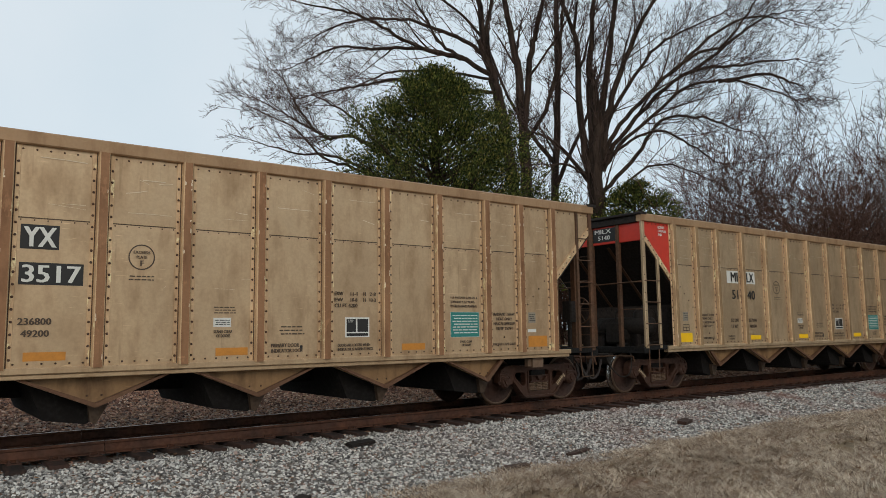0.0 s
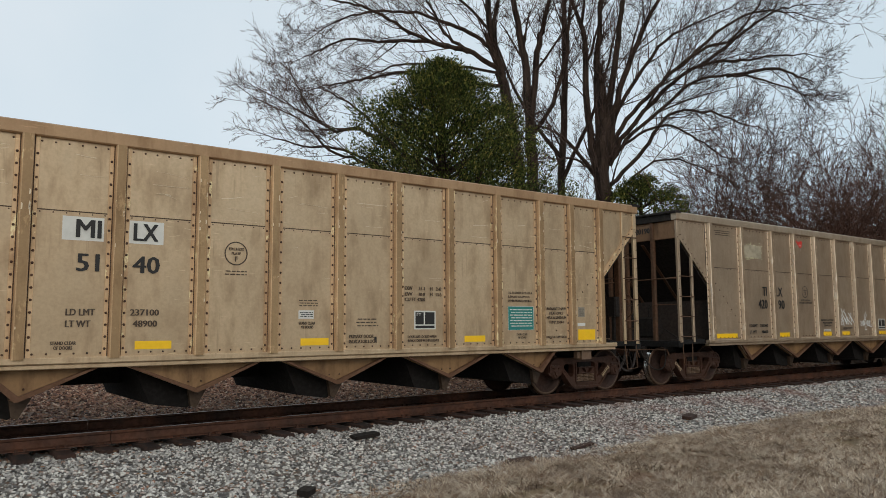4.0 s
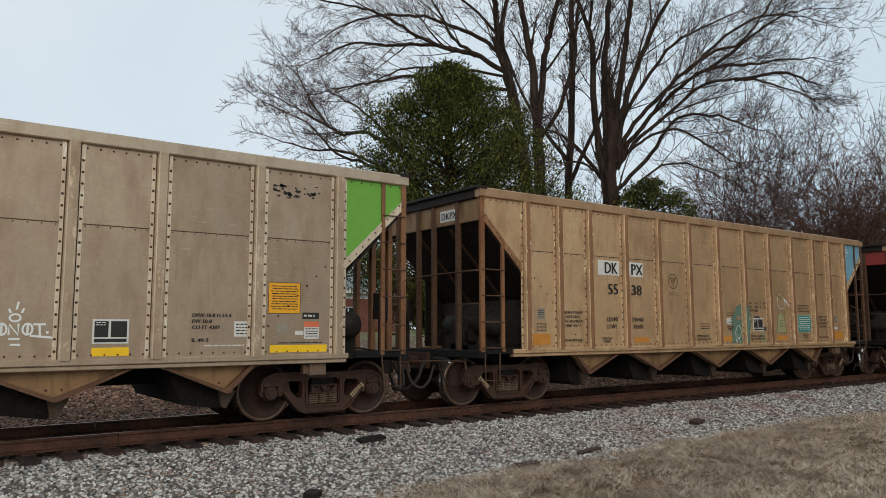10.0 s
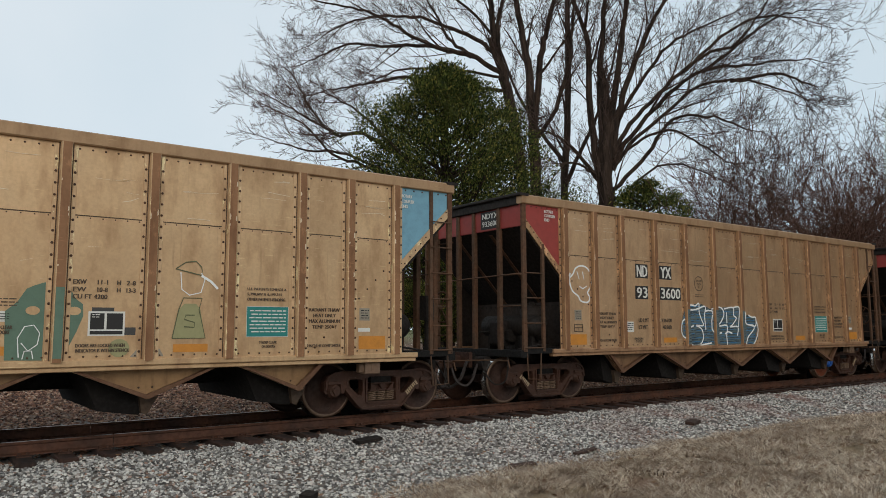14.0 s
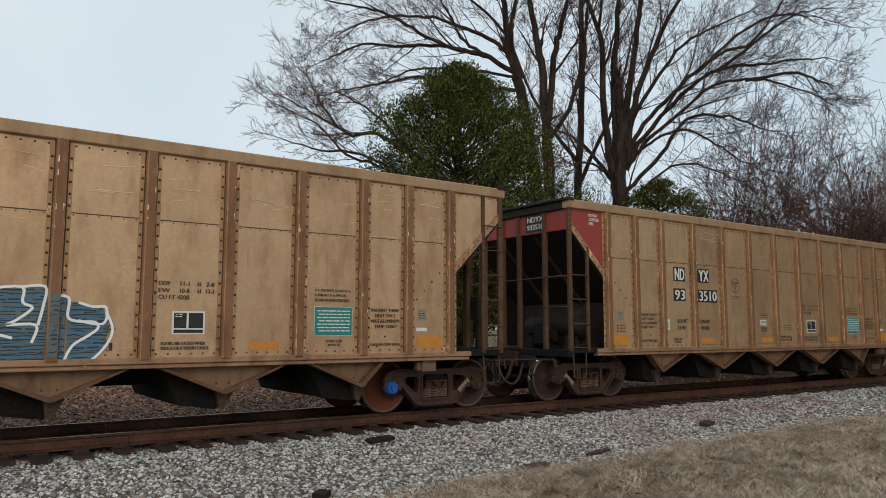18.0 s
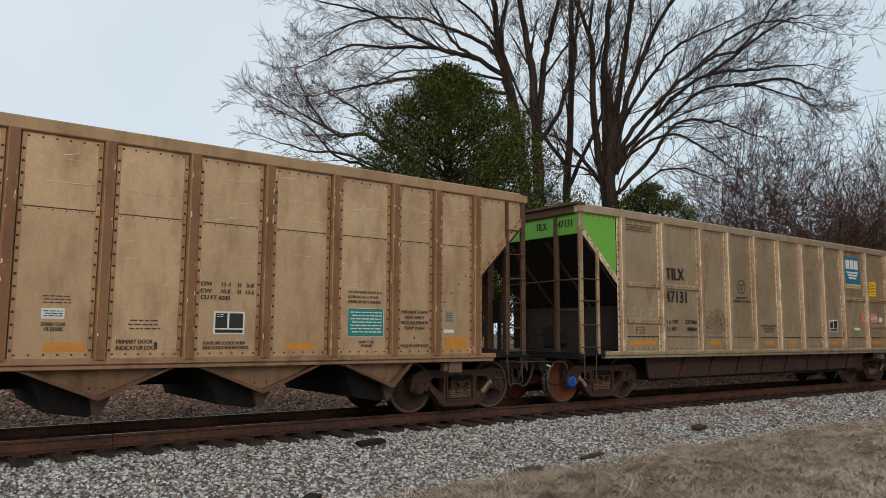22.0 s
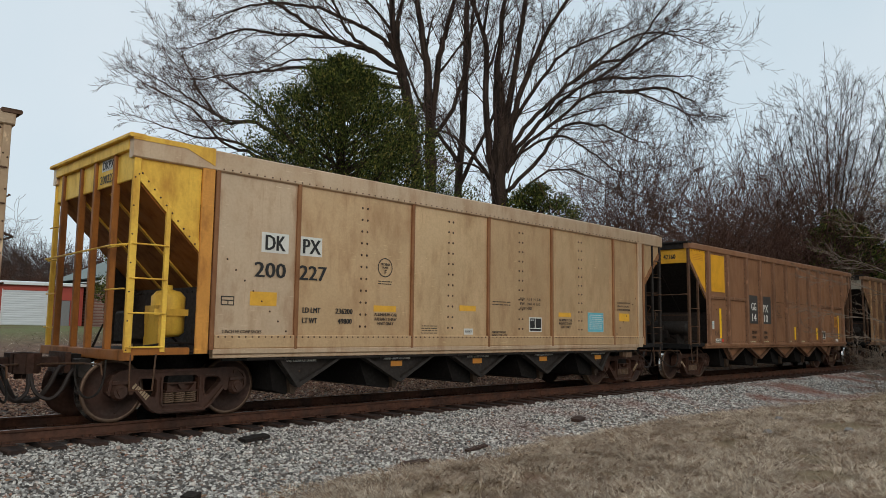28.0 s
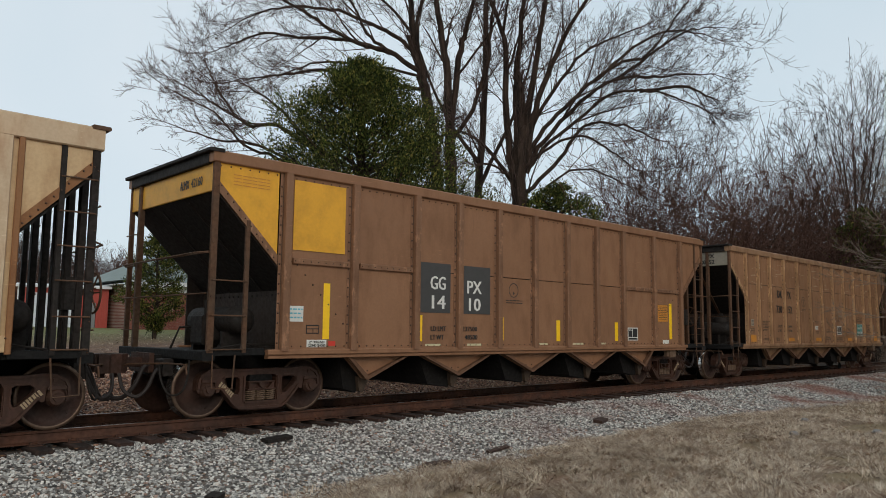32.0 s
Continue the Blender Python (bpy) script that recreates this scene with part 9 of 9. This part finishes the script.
def parked_car(x, y, turn, label):
    c = tagged(new("parked_car"), label, "car", "parked cars")
    c.location, c.rotation_euler = (x, y, ground_z(x, y) + 0.01), (0, 0, turn)
    g = Geo()
    side = [(-2.2, 0.30), (2.2, 0.30), (2.27, 0.52), (2.12, 0.72), (1.7, 0.84), (1.05, 0.92), (0.55, 1.24), (0.25, 1.38), (-0.35, 1.44), (-0.85, 1.38), (-1.55, 1.05), (-2.1, 0.98), (-2.27, 0.85), (-2.28, 0.5)]
    g.prism(side, "y", -0.86, 0.86)
    part("body", g, M_CARWHITE, c)
    for s in (-1, 1):
        g = Geo()
        g.prism([(0.92, 0.95), (0.48, 1.22), (0.2, 1.33), (-0.35, 1.37), (-0.8, 1.31), (-1.32, 1.02)], "y", s * 0.862, s * 0.872)
        part("side_window", g, M_GLASS, c)
    for wx in (-1.35, 1.35):
        for s in (-1, 1):
            g = Geo()
            g.lathe([(0.0, s * 0.88), (0.2, s * 0.88), (0.32, s * 0.87), (0.33, s * 0.68), (0.0, s * 0.68)], 18, (wx, 0, 0.33))
            part("wheel", g, M_TYRE, c)
    g = Geo()
    g.slab([(1.12, -0.75, 0.93), (1.12, 0.75, 0.93), (0.52, 0.68, 1.37), (0.52, -0.68, 1.37)], 0.012)
    part("windscreen", g, M_GLASS, c)


red_shed()
brick_house()
parked_car(9.9, 73.5, 0.1, "white parked sedan on the far roadside")
parked_car(14.2, 93.0, 2.9, "white parked car beyond the street")
parked_car(2.0, 78.0, 0.1, "white sedan standing at the street")


def street_pole(name, label, x, y, h, mat, arm=0.0, r=0.12):
    p = tagged(new(name), label, "pole")
    p.location = (x, y, ground_z(x, y))
    part("pole", Geo().tube([(0, 0, -0.3), (0, 0, h)], [r, r * 0.7], 10), mat, p)
    if arm:
        part("arm", Geo().tube([(0, 0, h - 0.2), (-arm * 0.5, 0, h + 0.25), (-arm, 0, h + 0.2)], 0.04, 6), mat, p)
        part("lamp_head", Geo().bar("x", -arm - 0.5, -arm, -0.13, 0.13, h + 0.1, h + 0.26, 0.03), M_GALVPOLE, p)
    else:
        part("crossarm", Geo().bar("x", -0.9, 0.9, -0.05, 0.05, h - 0.7, h - 0.58, 0.01), mat, p)
        part("transformer", Geo().tube([(0.25, -0.2, h - 1.6), (0.25, -0.2, h - 0.9)], 0.2, 12), M_GALVPOLE, p)
    return p


street_pole("utility_pole", "weathered wooden utility pole with crossarm", 13.4, 85, 7.2, M_POLE)
street_pole("utility_pole", "weathered wooden utility pole with grey transformers", 8.2, 70, 7.0, M_POLE)
street_pole("street_lamp", "pale street lamp with short arm", 9.7, 80, 4.5 - ground_z(9.7, 80), M_GALVPOLE, 0.5, 0.07)
street_pole("street_lamp", "pale street lamp with short arm", 11.6, 80, 4.5 - ground_z(11.6, 80), M_GALVPOLE, 0.5, 0.07)
street_pole("street_lamp", "galvanised street lamp with long arm", 8.2, 82, 8.2, M_GALVPOLE, 2.2, 0.09)
street_pole("flag_pole", "slim pale metal pole in the grass", 16.0, 75, 5.6, M_GALVPOLE, 0.0, 0.06)
s = tagged(new("stop_sign"), "red octagonal road sign on steel post", "road sign")
s.location = (14.4, 80, ground_z(14, 80))
part("post", Geo().tube([(0, 0, -0.2), (0, 0, 2.0)], 0.035, 8), M_GALVPOLE, s)
part("sign_plate", Geo().prism([(0.38 * math.cos(math.pi / 8 + k * math.pi / 4), 1.75 + 0.38 * math.sin(math.pi / 8 + k * math.pi / 4)) for k in range(8)], "y", -0.05, -0.04), M_STOP, s)
M_STONEWALL = plain("grey_rubble_wall", lin(112, 104, 98), 0.9, 0.5, scale=4)
M_TEALWALL = plain("dark_teal_metal_siding", lin(58, 82, 82), 0.6, 0.3, scale=2)
wl = tagged(new("garden_wall"), "low grey rubble wall beside the lawn", "wall")
wl.location = (10.2, 76, ground_z(12, 76) - 0.1)
part("wall", Geo().bar("x", 0, 6.5, 0, 0.35, 0, 0.85, 0.04), M_STONEWALL, wl)
part("coping", Geo().bar("x", -0.05, 6.55, -0.05, 0.40, 0.85, 0.93, 0.02), M_STONEWALL, wl)
sh = tagged(new("metal_shed"), "dark teal metal shed with white door frames", "building")
sh.location = (11.6, 93, ground_z(12, 93) - 0.1)
part("wall", Geo().box(0, 3.6, 0, 3, 0, 2.1), M_TEALWALL, sh)
part("roof", Geo().slab([(-0.2, -0.3, 2.1), (3.8, -0.3, 2.1), (3.8, 3.3, 2.4), (-0.2, 3.3, 2.4)], 0.08), M_WHITETRIM, sh)
for k in range(4):
    part("frame_post", Geo().bar("z", 0, 2.1, 0.05 + 1.13 * k, 0.15 + 1.13 * k, -0.06, 0, 0.01), M_WHITETRIM, sh)
ys_ = tagged(new("yard_sign"), "small white roadside sign with dark lettering bars", "sign")
ys_.location = (6.7, 63, ground_z(6.7, 63))
part("post", Geo().tube([(-0.4, 0, -0.2), (-0.4, 0, 0.9)], 0.03, 6), M_GALVPOLE, ys_)
part("post", Geo().tube([(0.4, 0, -0.2), (0.4, 0, 0.9)], 0.03, 6), M_GALVPOLE, ys_)
part("board", Geo().box(-0.55, 0.55, -0.04, 0, 0.45, 1.05), M_WHITETRIM, ys_)
for k, (x0, x1) in enumerate(((-0.42, -0.2), (-0.14, 0.1), (0.16, 0.42))):
    part("lettering_bar", Geo().box(x0, x1, -0.046, -0.042, 0.62, 0.9), M_INK, ys_)
b = tagged(new("small_house"), "small beige house behind leafless bushes", "building")
b.location = (15.6, 86, ground_z(17, 86) - 0.3)
part("wall", Geo().box(0, 4.6, 0, 4, 0, 2.5), M_BEIGE, b)
part("roof", Geo().prism([(-0.4, 2.45), (5.0, 2.45), (2.3, 3.9)], "y", -0.4, 4.4), M_ROOF, b)
part("window", Geo().box(0.8, 1.7, -0.02, 0, 1.0, 1.9), M_GLASS, b)
part("door", Geo().box(2.6, 3.5, -0.02, 0, 0, 2.0), M_WHITETRIM, b)
g = Geo()
g.box(-14, 34, 88, 94, 0, 0.02)
M_ASPHALT = plain("grey_asphalt", lin(92, 92, 92), 0.9, 0.4, scale=1)
road = new("road", g.mesh("road", M_ASPHALT))
road.location = (-30, -12, ground_z(0, 78) + 0.03)
tagged(road, "grey asphalt street beyond the field", "road", kind="structure")


# ---------------------------------------------------------------- what moves
TRAIN = [(0, -72.32), (1, -68.52), (2, -64.75), (3, -60.99), (3.5, -59.11), (5.5, -51.59), (6, -49.72), (7, -45.98), (8, -42.22), (9, -38.44), (10, -34.65), (11, -30.86), (12, -27.07), (13, -23.26), (14, -19.42), (14.5, -17.50), (16.5, -9.77), (17, -7.83), (18, -3.93), (19, 0.00), (20, 3.90), (21, 7.79), (22, 11.69), (23, 15.58), (24, 19.46), (25, 23.34), (25.5, 25.29), (27.5, 33.07), (28, 35.01), (29, 38.91), (30, 42.79), (31, 46.64), (32, 50.45)]


def along(t):
    """How far the train has rolled at t seconds."""
    for (t0, s0), (t1, s1) in zip(TRAIN, TRAIN[1:]):
        if t <= t1:
            return s0 + (s1 - s0) * (t - t0) / (t1 - t0)
    return TRAIN[-1][1]


def motions():
    for car, u in CARS:
        walk(car, [(t, pose(u - s, YC, 0)) for t, s in TRAIN])
    steps = 200
    for ws, dx, a0 in ROLLING:
        rows = []
        for k in range(steps + 1):
            t = 32.0 * k / steps
            rows.append((t, Matrix.LocRotScale((dx, 0, WHEEL_R), Euler((0, a0 - (along(t) + 75) / WHEEL_R, 0)), None)))
        walk(ws, rows)


motions()
